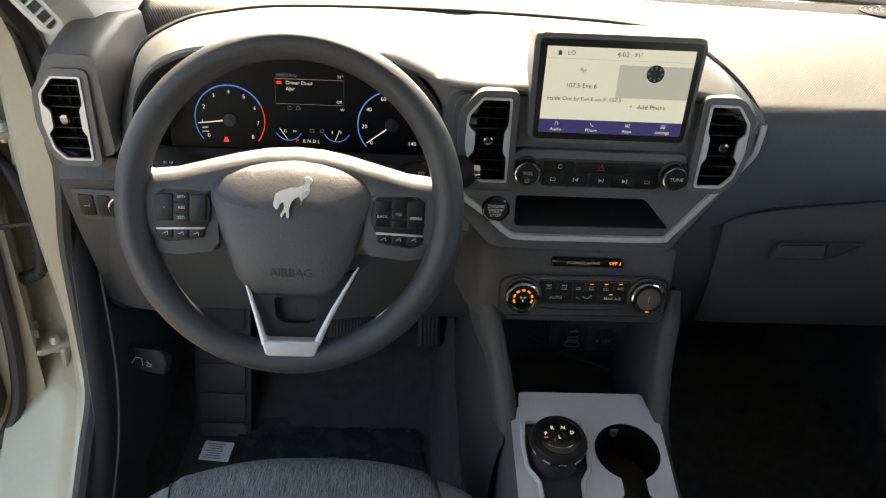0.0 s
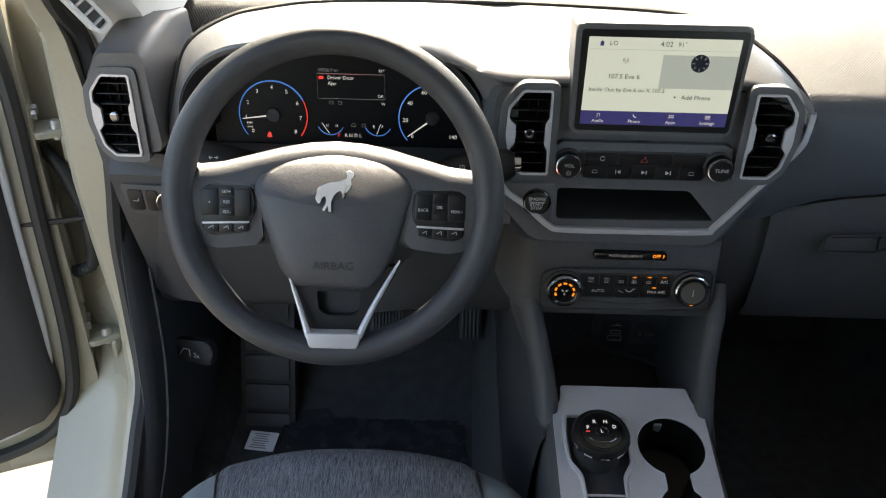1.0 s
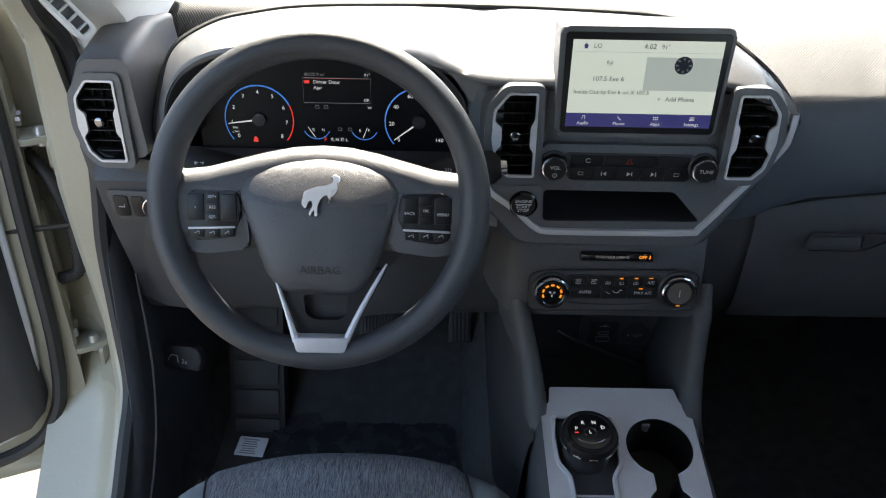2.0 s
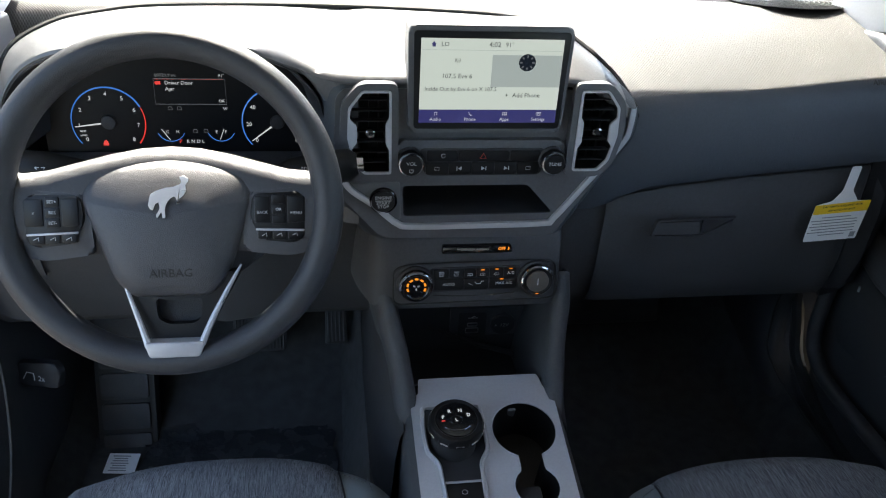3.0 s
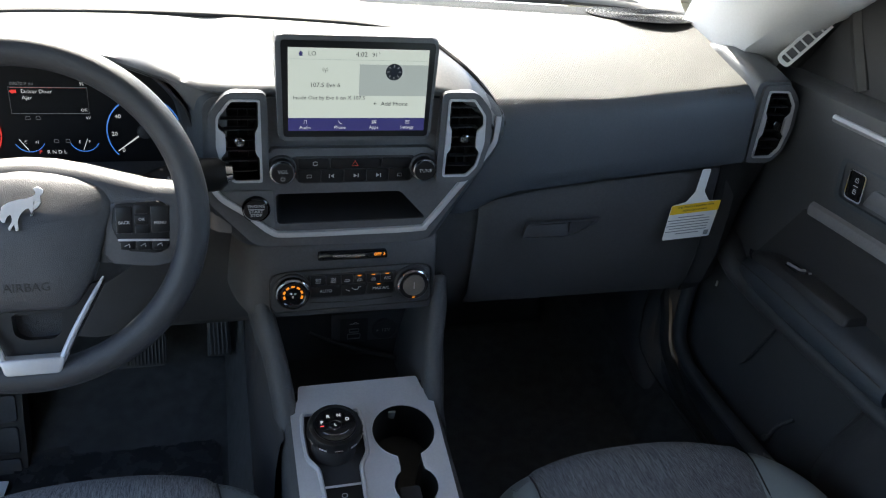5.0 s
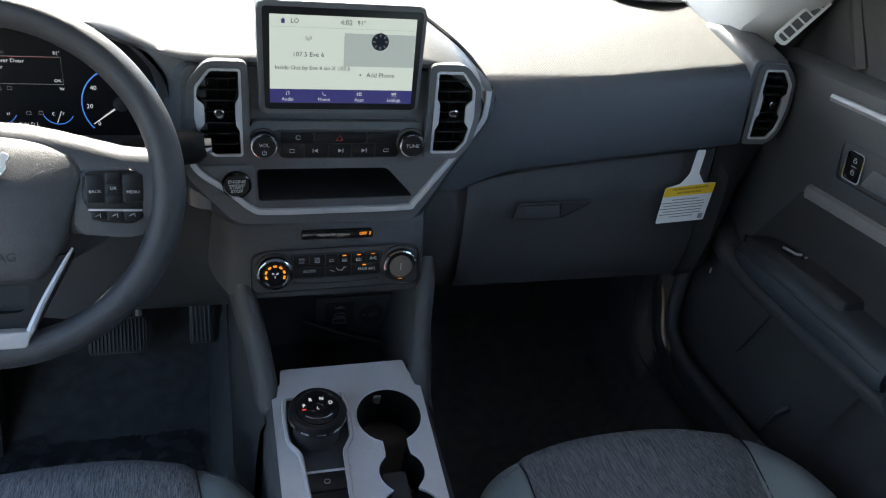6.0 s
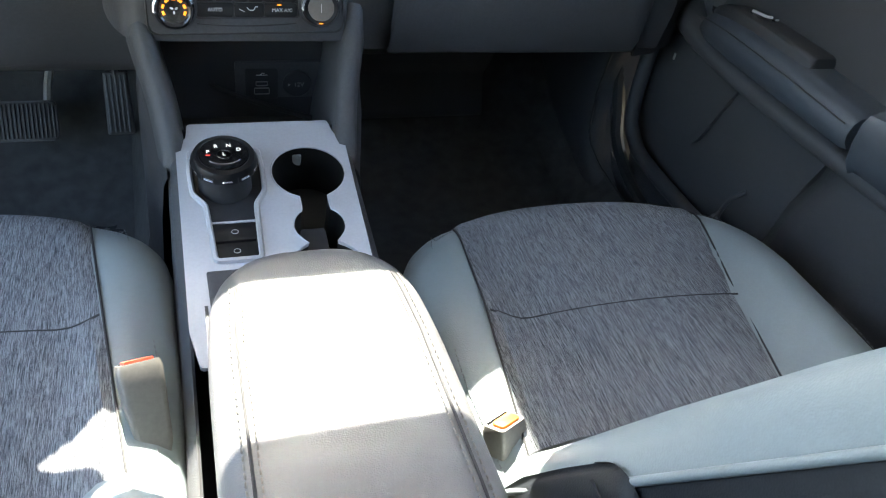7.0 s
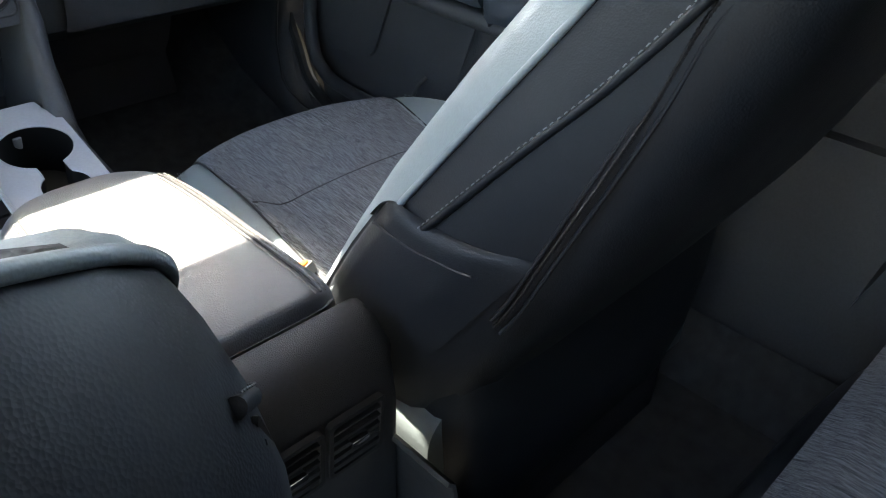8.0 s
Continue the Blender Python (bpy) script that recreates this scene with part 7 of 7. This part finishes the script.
def buckle(x, y, z, rx, ry, rz, material, label):
    t = thing("seat_belt_buckle", label, "seat belt buckle", m=pose(x, y, z, rx, ry, rz), group="seat belt buckles")
    GREYP = bpy.data.materials.get("grey buckle plastic") or mat("grey buckle plastic", (0.11, 0.105, 0.095), 0.45)
    b = newbm()
    loft(b, [[(px * w, py * d, zz) for px, py in rect(-1, -1, 1, 1, 0.3, 3)] for zz, w, d in ((-0.075, 0.012, 0.009), (-0.065, 0.015, 0.011), (-0.02, 0.0180, 0.0125), (0.0, 0.0190, 0.0125), (0.006, 0.0175, 0.011))])
    part("housing", b, GREYP, t, "grey plastic housing", local=True)
    part("push_button", prism(newbm(), rect(-0.013, -0.008, 0.013, 0.005, 0.003), 0.002, 0.0085, None, 0.001), material, t, "red push button", local=True)
    part("slot", prism(newbm(), rect(-0.014, 0.0072, 0.014, 0.0096, 0.0006), 0.004, 0.0066), GLOSS, t, local=True)
    b = newbm()
    tube(b, [(0, 0, -0.07), (0.002, 0.004, -0.12), (0.004, 0.01, -0.20)], 0.010, 8, flat=0.4)
    part("stalk", b, BLACK2, t, "black webbing stalk", local=True)


def rear_bench():
    t = thing("rear_bench", "heathered grey cloth rear bench seat with dark front edge", "rear seat", (0, -0.35, 0.42))
    b = newbm()
    prof = [(-0.095, 0.50), (-0.088, 0.58), (-0.090, 0.635), (-0.100, 0.662), (-0.118, 0.676), (-0.15, 0.684), (-0.25, 0.682), (-0.45, 0.660), (-0.62, 0.64), (-0.64, 0.50)]
    rows = [[(x, y - 0.02 * (abs(x) / 0.64) ** 6, z - 0.03 * (abs(x) / 0.64) ** 8) for y, z in prof] for x in np.linspace(-0.64, 0.64, 17)]
    sheet(b, rows)
    c = part("cushion", b, BVINYL, t, "black vinyl cushion edge")
    for x0, x1 in ((-0.60, -0.17), (0.17, 0.60)):
        b = newbm()
        sheet(b, [[(x, y, interp([-0.62, -0.45, -0.25, -0.15, -0.118], [0.64, 0.660, 0.682, 0.684, 0.678], y) + (0.005 if 0 < i < 14 and 0 < j < 14 else -0.002)) for i, y in enumerate(np.linspace(-0.60, -0.118, 15))] for j, x in enumerate(np.linspace(x0, x1, 15))])
        part("cloth_panel", b, CLOTH, c, "heathered grey cloth panel")
        part("seam", stitches(newbm(), [(x0, y, 0.690) for y in np.linspace(-0.15, -0.3, 6)] , 0.0045, 0.003, 0.0006), THREAD, c)
    b = cube((0, 0, 0), (1.26, 0.14, 0.60), 0.05, pose(0, -0.70, 0.88, 18, 0, 0), 4)
    part("backrest", b, BVINYL, t)
    b = cube((0, -0.36, 0.45), (1.2, 0.46, 0.10), 0.02)
    part("base", b, BLACK2, t)


# ---- doors ----
def right_door():
    t = thing("front_passenger_door", "charcoal door panel with armrest, closed", "car door", (0.78, 0.4, 0.45))
    # skin: profile over height, running fore and aft
    b = newbm()
    prof = [(0.735, 0.44), (0.738, 0.50), (0.744, 0.58), (0.748, 0.64), (0.748, 0.72), (0.746, 0.80), (0.738, 0.85), (0.740, 0.92), (0.738, 1.0), (0.728, 1.06), (0.716, 1.12), (0.706, 1.165), (0.708, 1.195), (0.722, 1.208), (0.760, 1.212)]
    rows = []
    for y in (1.04, 1.02, 0.98, 0.92, 0.86, 0.75, 0.6, 0.45, 0.3, 0.1, -0.1, -0.22):
        e = 0.02 * max(0, (y - 0.90) / 0.14) ** 2
        rows.append([(x + e, y + (0.10 - (0.07 if z < 0.83 else 0.03) * abs((z - 0.83) / 0.4) ** 2) * max(0, (y - 0.8) / 0.24), z) for x, z in prof])
    sheet(b, rows, 0.02)
    skin = part("panel", b, BLACK, t, "charcoal moulded panel")
    b = newbm()
    loft(b, [[(0.76, y, 0.40), (0.80, y, 0.40), (0.815, y, 0.80), (0.79, y, 1.20), (0.76, y, 1.20)] for y in (1.06, 0.4, -0.24)])
    part("outer_skin", b, PAINT, t, "sand painted outer skin")
    # armrest: inner rail, switch block on it, padded rear half
    b = newbm()
    rings = []
    for y, zt, zl, xi in ((0.966, 0.866, 0.856, 0.726), (0.955, 0.874, 0.852, 0.712), (0.935, 0.888, 0.855, 0.696), (0.91, 0.898, 0.858, 0.683), (0.87, 0.905, 0.860, 0.674), (0.81, 0.908, 0.860, 0.668), (0.70, 0.906, 0.859, 0.665), (0.58, 0.900, 0.857, 0.664), (0.572, 0.898, 0.859, 0.667)):
        rings.append([(0.75, y, zt + 0.004), (xi + 0.030, y, zt + 0.004), (xi + 0.012, y, zt + 0.001), (xi + 0.004, y, zt - 0.006), (xi, y, zt - 0.018), (xi + 0.002, y, zl + 0.010), (xi + 0.010, y, zl), (0.75, y, zl - 0.012)])
    loft(b, rings)
    arm = part("armrest", b, SOFT, skin, "soft dark armrest rail")
    b = newbm()
    tube(b, smooth_path([(0.676, 0.925, 0.892), (0.6665, 0.87, 0.8995), (0.6625, 0.81, 0.9015), (0.6600, 0.70, 0.899), (0.6590, 0.575, 0.893)], 5), 0.0011, 6)
    part("crease", b, RUBBER, arm, "dark crease along the rail")
    b = newbm()
    rings = []
    for y, zt, xi in ((0.956, 0.880, 0.728), (0.935, 0.902, 0.712), (0.905, 0.915, 0.698), (0.87, 0.922, 0.692), (0.80, 0.925, 0.690), (0.70, 0.923, 0.690), (0.692, 0.921, 0.692), (0.689, 0.915, 0.694)):
        rings.append([(0.745, y, zt - 0.002), (0.735, y, zt), (xi + 0.010, y, zt + 0.001), (xi + 0.003, y, zt - 0.002), (xi, y, zt - 0.008), (xi - 0.004, y, 0.895), (0.745, y, 0.885)])
    loft(b, rings)
    sw = part("switch_block", b, BLACK2, skin, "black window switch block")
    b = newbm()
    rings = []
    for y, zt, xi in ((0.568, 0.905, 0.676), (0.562, 0.913, 0.669), (0.54, 0.917, 0.666), (0.40, 0.918, 0.665), (0.2, 0.912, 0.668), (0.05, 0.90, 0.70)):
        rings.append([(0.75, y, zt), (xi + 0.022, y, zt + 0.001), (xi + 0.008, y, zt - 0.003), (xi + 0.001, y, zt - 0.014), (xi, y, zt - 0.035), (xi + 0.004, y, zt - 0.060), (xi + 0.016, y, zt - 0.078), (0.75, y, zt - 0.09)])
    loft(b, rings)
    part("elbow_pad", b, SOFT, skin, "padded elbow rest")
    arm_top = pose(0, 0.80, 0.9235, 0, 0, 0)
    b = newbm()
    prism(b, rounded([(-0.012, -0.022), (0.010, -0.022), (0.012, 0.024), (-0.008, 0.026)], 0.004, 3), 0, 0.0015, arm_top @ Matrix.Translation((0.714, 0.025, 0.0)), 0.0006)
    part("window_switch", b, GLOSS, sw)
    b = newbm()
    tube(b, [arm_top @ Vector(p) for p in ((0.709, 0.048, 0.0035), (0.713, 0.022, 0.0045), (0.722, 0.020, 0.004))], 0.0022, 6)
    tube(b, [arm_top @ Vector(p) for p in ((0.722, 0.012, 0.0035), (0.726, 0.011, 0.0035))], 0.0016, 6)
    part("switch_glint", b, SILVER, sw, "chrome switch edge")
    # upper insert, silver strip
    b = newbm()
    rows = []
    for i, y in enumerate(np.linspace(0.935, -0.1, 9)):
        rows.append([(0.7335, y if i else 0.942, 0.90), (0.734, y if i else 0.908, 0.955), (0.7325, y if i else 0.872, 1.012)])
    sheet(b, rows, 0.003)
    part("insert", b, BLACK2, skin, "black insert above the armrest")
    b = newbm()
    rows = [[(0.735, y, 1.004 + k), (0.7275, y, 1.009 + k), (0.7255, y, 1.017 + k), (0.7265, y, 1.026 + k), (0.734, y, 1.031 + k)] for y, k in ((0.862, 0.0), (0.80, 0.001), (0.6, 0.003), (0.3, 0.005), (-0.05, 0.006))]
    sheet(b, rows)
    part("silver_strip", b, STRIP, skin, "satin silver strip")
    b = newbm()
    rows = [[(0.714, y, 1.163), (0.7045, y, 1.167), (0.7025, y, 1.172), (0.7045, y, 1.177), (0.712, y, 1.180)] for y in (0.852, 0.84, 0.6, 0.3, -0.05)]
    sheet(b, rows)
    part("upper_strip", b, STRIP, skin, "satin silver upper strip")
    # lock switch and handle bowl
    m = pose(0.7225, 0.718, 1.092, 90, 0, -90) @ pose(0, 0, 0, 6, 0, 0)
    part("handle_bowl", pierced(newbm(), rect(-0.102, -0.036, 0.065, 0.036, 0.016), [rect(-0.094, -0.029, 0.055, 0.029, 0.012)], -0.012, 0.004, m), SOFT, skin, "moulded handle surround")
    part("bowl_floor", prism(newbm(), rect(-0.098, -0.033, 0.06, 0.033, 0.012), -0.014, -0.006, m), BLACK2, skin)
    lk = part("lock_switch", prism(newbm(), rect(-0.080, -0.021, -0.050, 0.021, 0.006), -0.008, 0.004, m, 0.002), GLOSS, skin, "gloss black lock switch")
    part("lock_ring", pierced(newbm(), rect(-0.082, -0.023, -0.048, 0.023, 0.007), [rect(-0.080, -0.021, -0.050, 0.021, 0.006)], -0.002, 0.0052, m), CHROME, lk, "chrome ring")
    for y in (0.009, -0.009):
        b = newbm()
        tube(b, [m @ Vector((-0.065 + px, y + py, 0.0042)) for px, py in ((-0.0028, -0.003), (0.0028, -0.003), (0.0028, 0.0008), (-0.0028, 0.0008), (-0.0028, -0.003))], 0.0004, 4)
        tube(b, [m @ Vector((-0.065 + px, y + py, 0.0042)) for px, py in ((-0.0018, 0.0008), (-0.0018, 0.003), (0.0, 0.004), (0.0018, 0.003), (0.0018, 0.0008 if y < 0 else 0.0022))], 0.0004, 4)
        part("lock_mark", b, WHITEINK, lk)
    part("lock_divider", cube((-0.065, 0, 0.0042), (0.010, 0.0008, 0.0005), 0, m), WHITEINK, lk)
    part("release_lever", prism(newbm(), rounded([(-0.045, -0.020), (0.050, -0.020), (0.050, 0.004), (-0.030, 0.010)], 0.006, 3), -0.004, 0.006, m, 0.003), POD, skin, "grey release lever")
    # main ridge under the armrest, sinking into the panel at its front
    b = newbm()
    path = smooth_path([(0.716, 0.20, 0.826), (0.713, 0.50, 0.824), (0.712, 0.66, 0.826), (0.712, 0.83, 0.832), (0.715, 0.92, 0.838), (0.720, 0.968, 0.846), (0.731, 1.008, 0.858), (0.748, 1.045, 0.872)], 7)
    k = len(path)
    tube(b, path, [interp([0, 0.55, 0.75, 0.88, 1.0], [0.016, 0.017, 0.022, 0.028, 0.022], i / (k - 1)) for i in range(k)], 14)
    part("main_ridge", b, BLACK, skin, "broad moulded ridge under the armrest")
    b = newbm()
    tube(b, smooth_path([(0.722, 1.035, 0.850), (0.722, 1.072, 0.80), (0.722, 1.082, 0.70), (0.722, 1.074, 0.632), (0.720, 1.040, 0.602), (0.716, 0.99, 0.590), (0.712, 0.84, 0.586), (0.708, 0.60, 0.59), (0.706, 0.40, 0.60)], 6), 0.014, 12)
    part("pocket_rim", b, BLACK, skin, "moulded rim of the door pocket")
    # speaker panel inside the pocket and the flush panel behind it
    b = newbm()
    prism(b, rounded([(-1.068, 0.815), (-0.848, 0.815), (-0.850, 0.80), (-0.900, 0.684), (-0.915, 0.667), (-0.938, 0.660), (-1.03, 0.655), (-1.070, 0.68)], 0.012, 4), 0, 0.006, pose(0.7445, 0, 0, 90, 0, -90), 0.0025)
    part("speaker_panel", b, BLACK, skin, "smooth panel over the door speaker")
    b = newbm()
    rings = []
    for y, x in ((0.640, 0.744), (0.622, 0.732), (0.610, 0.724), (0.585, 0.720), (0.40, 0.718), (-0.10, 0.718)):
        rings.append([(x, y - 0.02, 0.825), (x, y, 0.80), (x, y + 0.004, 0.77), (x, y + 0.035, 0.70), (x, y + 0.05, 0.62), (0.752, y + 0.05, 0.62), (0.752, y, 0.825)])
    loft(b, rings)
    part("pocket_rear", b, BLACK, skin, "flush panel behind the pocket")
    b = newbm()
    tube(b, smooth_path([(0.735, 0.79, 0.60), (0.722, 0.772, 0.625), (0.722, 0.762, 0.655), (0.738, 0.752, 0.675)], 5), [0.008, 0.007, 0.006, 0.005] + [0.004] * 12, 8)
    part("bottle_stop", b, BLACK, skin, "curved bottle stop in the pocket")
    part("grip_dot", cube((0.738, 1.028, 0.778), (0.004, 0.004, 0.012), 0.001), SILVER, skin)
    # mirror sail and window frame
    b = newbm()
    loft(b, [[(x, 1.08, 1.19), (x, 0.74, 1.19), (x - 0.010, 0.78, 1.25), (x - 0.05, 0.88, 1.46), (x - 0.055, 1.00, 1.47)] for x in (0.742, 0.756)])
    part("mirror_sail", b, BLACK2, t, "black mirror sail panel")
    b = newbm()
    tube(b, smooth_path([(0.745, 0.85, 1.215), (0.722, 0.90, 1.36), (0.69, 0.86, 1.50), (0.665, 0.70, 1.56), (0.66, 0.2, 1.57), (0.67, -0.2, 1.54), (0.74, -0.24, 1.2)], 5), 0.016, 8)
    part("window_frame", b, RUBBER, t)
    b = newbm()
    sheet(b, [[(0.75, 0.85, 1.20), (0.75, -0.22, 1.20)], [(0.69, 0.86, 1.50), (0.672, -0.2, 1.55)]], 0.004)
    g = part("window_glass", b, GLASS, t)
    g.visible_shadow = False


def left_door():
    # hinge line at the front, swung open; local X runs from hinge to latch, local Y into the cabin side
    t = thing("driver_door", "sand painted driver door standing open, black inner panel", "car door", m=pose(-0.848, 1.100, 0.0, 0, 0, 204))
    b = newbm()
    prof = [(0.015, 0.40), (-0.06, 0.36), (-0.10, 0.45), (-0.105, 0.8), (-0.09, 1.15), (-0.05, 1.24), (0.0, 1.24), (0.015, 1.12), (0.02, 0.8)]
    loft(b, [[(x, y, z + dz) for y, z in prof] for x, dz in ((0.030, 0.0), (0.05, 0.0), (0.5, 0.0), (1.05, 0.02))])
    shell = part("shell", b, PAINT, t, "sand painted door shell", local=True)
    b = newbm()
    rows = []
    for x, k, e in ((0.090, 0.0, 0.07), (0.100, 0.022, 0.045), (0.128, 0.036, 0.02), (0.22, 0.048, 0.0), (0.6, 0.060, -0.03), (1.0, 0.05, -0.03)):
        rows.append([(x, 0.016, 0.50 + e), (x, 0.024 + k * 0.6, 0.50 + e), (x, 0.024 + k, 0.56 + e), (x, 0.024 + k, 0.85), (x, 0.024 + k, 1.05 - e * 0.3), (x, 0.022 + k * 0.6, 1.15 - e * 0.5), (x, 0.016, 1.15 - e * 0.5)])
    loft(b, rows)
    part("inner_panel", b, BLACK, t, "charcoal inner panel", local=True)
    for off, r, nm, mt in ((0.0, 0.012, "door_seal", RUBBER), (0.034, 0.006, "panel_edge", LINER)):
        b = newbm()
        tube(b, smooth_path([(0.9, 0.024, 0.435 + off), (0.4, 0.024, 0.435 + off), (0.17 + off * 0.6, 0.024, 0.455 + off), (0.090 + off, 0.024, 0.52 + off * 0.6), (0.060 + off, 0.026, 0.65), (0.052 + off, 0.026, 0.9), (0.048 + off, 0.024, 1.13), (0.07 + off, 0.02, 1.28)], 5), r, 8)
        part(nm, b, mt, t, "black rubber seal" if nm == "door_seal" else "grey panel edge", local=True)
    b = newbm()
    tube(b, smooth_path([(0.10, -0.03, 1.20), (0.16, -0.03, 1.31), (0.32, -0.01, 1.48), (0.5, 0.01, 1.55), (0.9, 0.02, 1.56), (1.05, 0, 1.5), (1.05, -0.02, 1.19)], 5), 0.020, 8)
    part("window_frame", b, PAINT, t, "sand painted window frame", local=True)
    part("end_pressing", prism(newbm(), rect(-0.025, -0.10, 0.025, 0.10, 0.012), 0, 0.005, pose(0.030, -0.045, 0.80, 90, 0, -90), 0.003), PAINT, shell, local=True)
    part("drain_swage", prism(newbm(), rect(-0.05, -0.012, 0.05, 0.012, 0.008), 0, 0.004, pose(0.16, 0.014, 0.425, -75, 0, 0), 0.002), PAINT, shell, local=True)
    for z in (0.64, 1.03):
        b = newbm()
        prism(b, rounded([(-0.040, -0.030), (0.034, -0.036), (0.036, 0.016), (0.012, 0.030), (-0.036, 0.018)], 0.008, 3), -0.005, 0.005, pose(0.012, -0.01, z), 0.002)
        box(b, (0.031, -0.02, z + 0.018), (0.006, 0.06, 0.050), 0.002)
        prism(b, rounded([(-0.020, -0.045), (0.020, -0.045), (0.030, 0.005), (-0.030, 0.005)], 0.008, 3), -0.004, 0.004, pose(-0.022, -0.008, z - 0.008, 80, 0, 60), 0.002)
        h = part("hinge", b, PAINT, t, "painted steel hinge", local=True)
        for py, pz in ((-0.035, 0.026), (-0.005, 0.026)):
            part("bolt", lathe(newbm(), [(0.008, 0), (0.008, 0.006), (0.001, 0.007)], 6, pose(0.028, py, z + pz, 0, -90, 0)), STEEL, h, "steel bolt", local=True)
        part("hinge_pin", lathe(newbm(), [(0.009, -0.012), (0.009, 0.012), (0.006, 0.018), (0.001, 0.019)], 16, pose(0.0, 0.0, z)), STEEL, h, "steel pin", local=True)
    b = newbm()
    tube(b, [(0.10, 0.01, 0.885), (0.03, 0.025, 0.89), (-0.025, 0.045, 0.897), (-0.066, 0.060, 0.905)], 0.008, 6, flat=0.5)
    part("check_strap", b, RUBBER, t, "black check strap", local=True)
    b = newbm()
    box(b, (-0.068, 0.062, 0.905), (0.030, 0.03, 0.024), 0.004)
    tube(b, [(-0.060, 0.054, 0.917), (-0.060, 0.054, 0.922)], 0.006, 8)
    tube(b, [(-0.076, 0.068, 0.917), (-0.076, 0.068, 0.922)], 0.006, 8)
    part("check_bracket", b, RUBBER, t, local=True)
    b = newbm()
    pts = smooth_path([(0.030, -0.03, 1.00), (0.005, -0.01, 0.96), (-0.010, 0.0, 0.90), (-0.012, 0.004, 0.84), (-0.004, 0.0, 0.79), (0.026, -0.01, 0.775)], 12)
    tube(b, pts, [0.010 + 0.0015 * (i % 2) for i in range(len(pts))], 10)
    part("wiring_boot", b, RUBBER, t, "ribbed black wiring boot", local=True)


def rear_right_side():
    t = thing("rear_passenger_door", "dark rear door panel with armrest, closed", "car door", (0.78, -0.8, 0.45))
    b = newbm()
    sheet(b, [[(0.735, y, 0.42), (0.725, y, 0.6), (0.72, y, 0.8), (0.735, y, 0.9), (0.73, y, 1.05), (0.71, y, 1.17), (0.72, y, 1.21), (0.78, y, 1.22)] for y in (-0.30, -0.5, -0.8, -1.2)], 0.02)
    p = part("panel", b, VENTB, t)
    b = newbm()
    loft(b, [[(0.75, y, 0.86), (0.68, y, 0.86), (0.67, y, 0.83), (0.70, y, 0.78), (0.75, y, 0.74)] for y in (-0.42, -0.5, -0.9, -1.0)])
    part("armrest", b, BLACK2, p)
    t = thing("pillar_cover", "dark centre pillar trim beside the passenger seat", "pillar trim", (0.72, -0.3, 0.45))
    b = newbm()
    loft(b, [[(0.725 - k, y0, z), (0.705 - k, y0 - 0.04, z), (0.705 - k, y1 + 0.04, z), (0.725 - k, y1, z), (0.74 - k, mix(y0, y1, 0.5), z)] for z, y0, y1, k in ((0.44, -0.16, -0.42, 0.0), (0.7, -0.20, -0.42, 0.01), (1.1, -0.24, -0.42, 0.02), (1.55, -0.28, -0.40, 0.10))])
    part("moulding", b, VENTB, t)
    b = newbm()
    tube(b, smooth_path([(0.66, -0.25, 1.30), (0.665, -0.24, 1.0), (0.675, -0.2, 0.75), (0.68, -0.12, 0.55)], 4), 0.022, 6, flat=0.08)
    part("belt_webbing", b, RUBBER, t, "black seat belt webbing")


# ---- assembly ----
ground_and_shell()
pillar_trims()
unseen_visor()
dashboard()
glove_box()
air_vent(-0.146, 0.889, 1.130, -1, "upright centre air vent with satin silver rim beside the screen", 2)
air_vent(0.146, 0.889, 1.132, 1, "upright centre air vent with satin silver rim beside the screen", 2)
air_vent(-0.669, 0.929, 1.123, -1, "outer air vent with silver rim at the driver end", 2)
air_vent(0.668, 0.929, 1.135, 1, "outer air vent with silver rim at the passenger end", 2)
touchscreen()
radio_panel()
start_button()
climate_panel()
instrument_cluster()
steering_wheel()
steering_column()
light_switch()
console()
armrest()
gear_selector()
usb_panel()
stylus()
footwell()
heater_duct()
airbag_tag()
seat("passenger_seat", "pale blue grey vinyl passenger seat with heathered cloth panels", 0.383, 0.0, 0.27, 34)
seat("driver_seat", "pale blue grey vinyl driver seat with heathered cloth panels", -0.350, 0.062, 0.272, 42, True)
buckle(0.170, 0.352, 0.725, -20, 10, 30, ORANGE, "grey passenger seat belt buckle with orange push button")
buckle(-0.136, 0.455, 0.752, -42, 4, 14, RED, "grey driver seat belt buckle with red push button")
rear_bench()
rear_right_side()
right_door()
left_door()
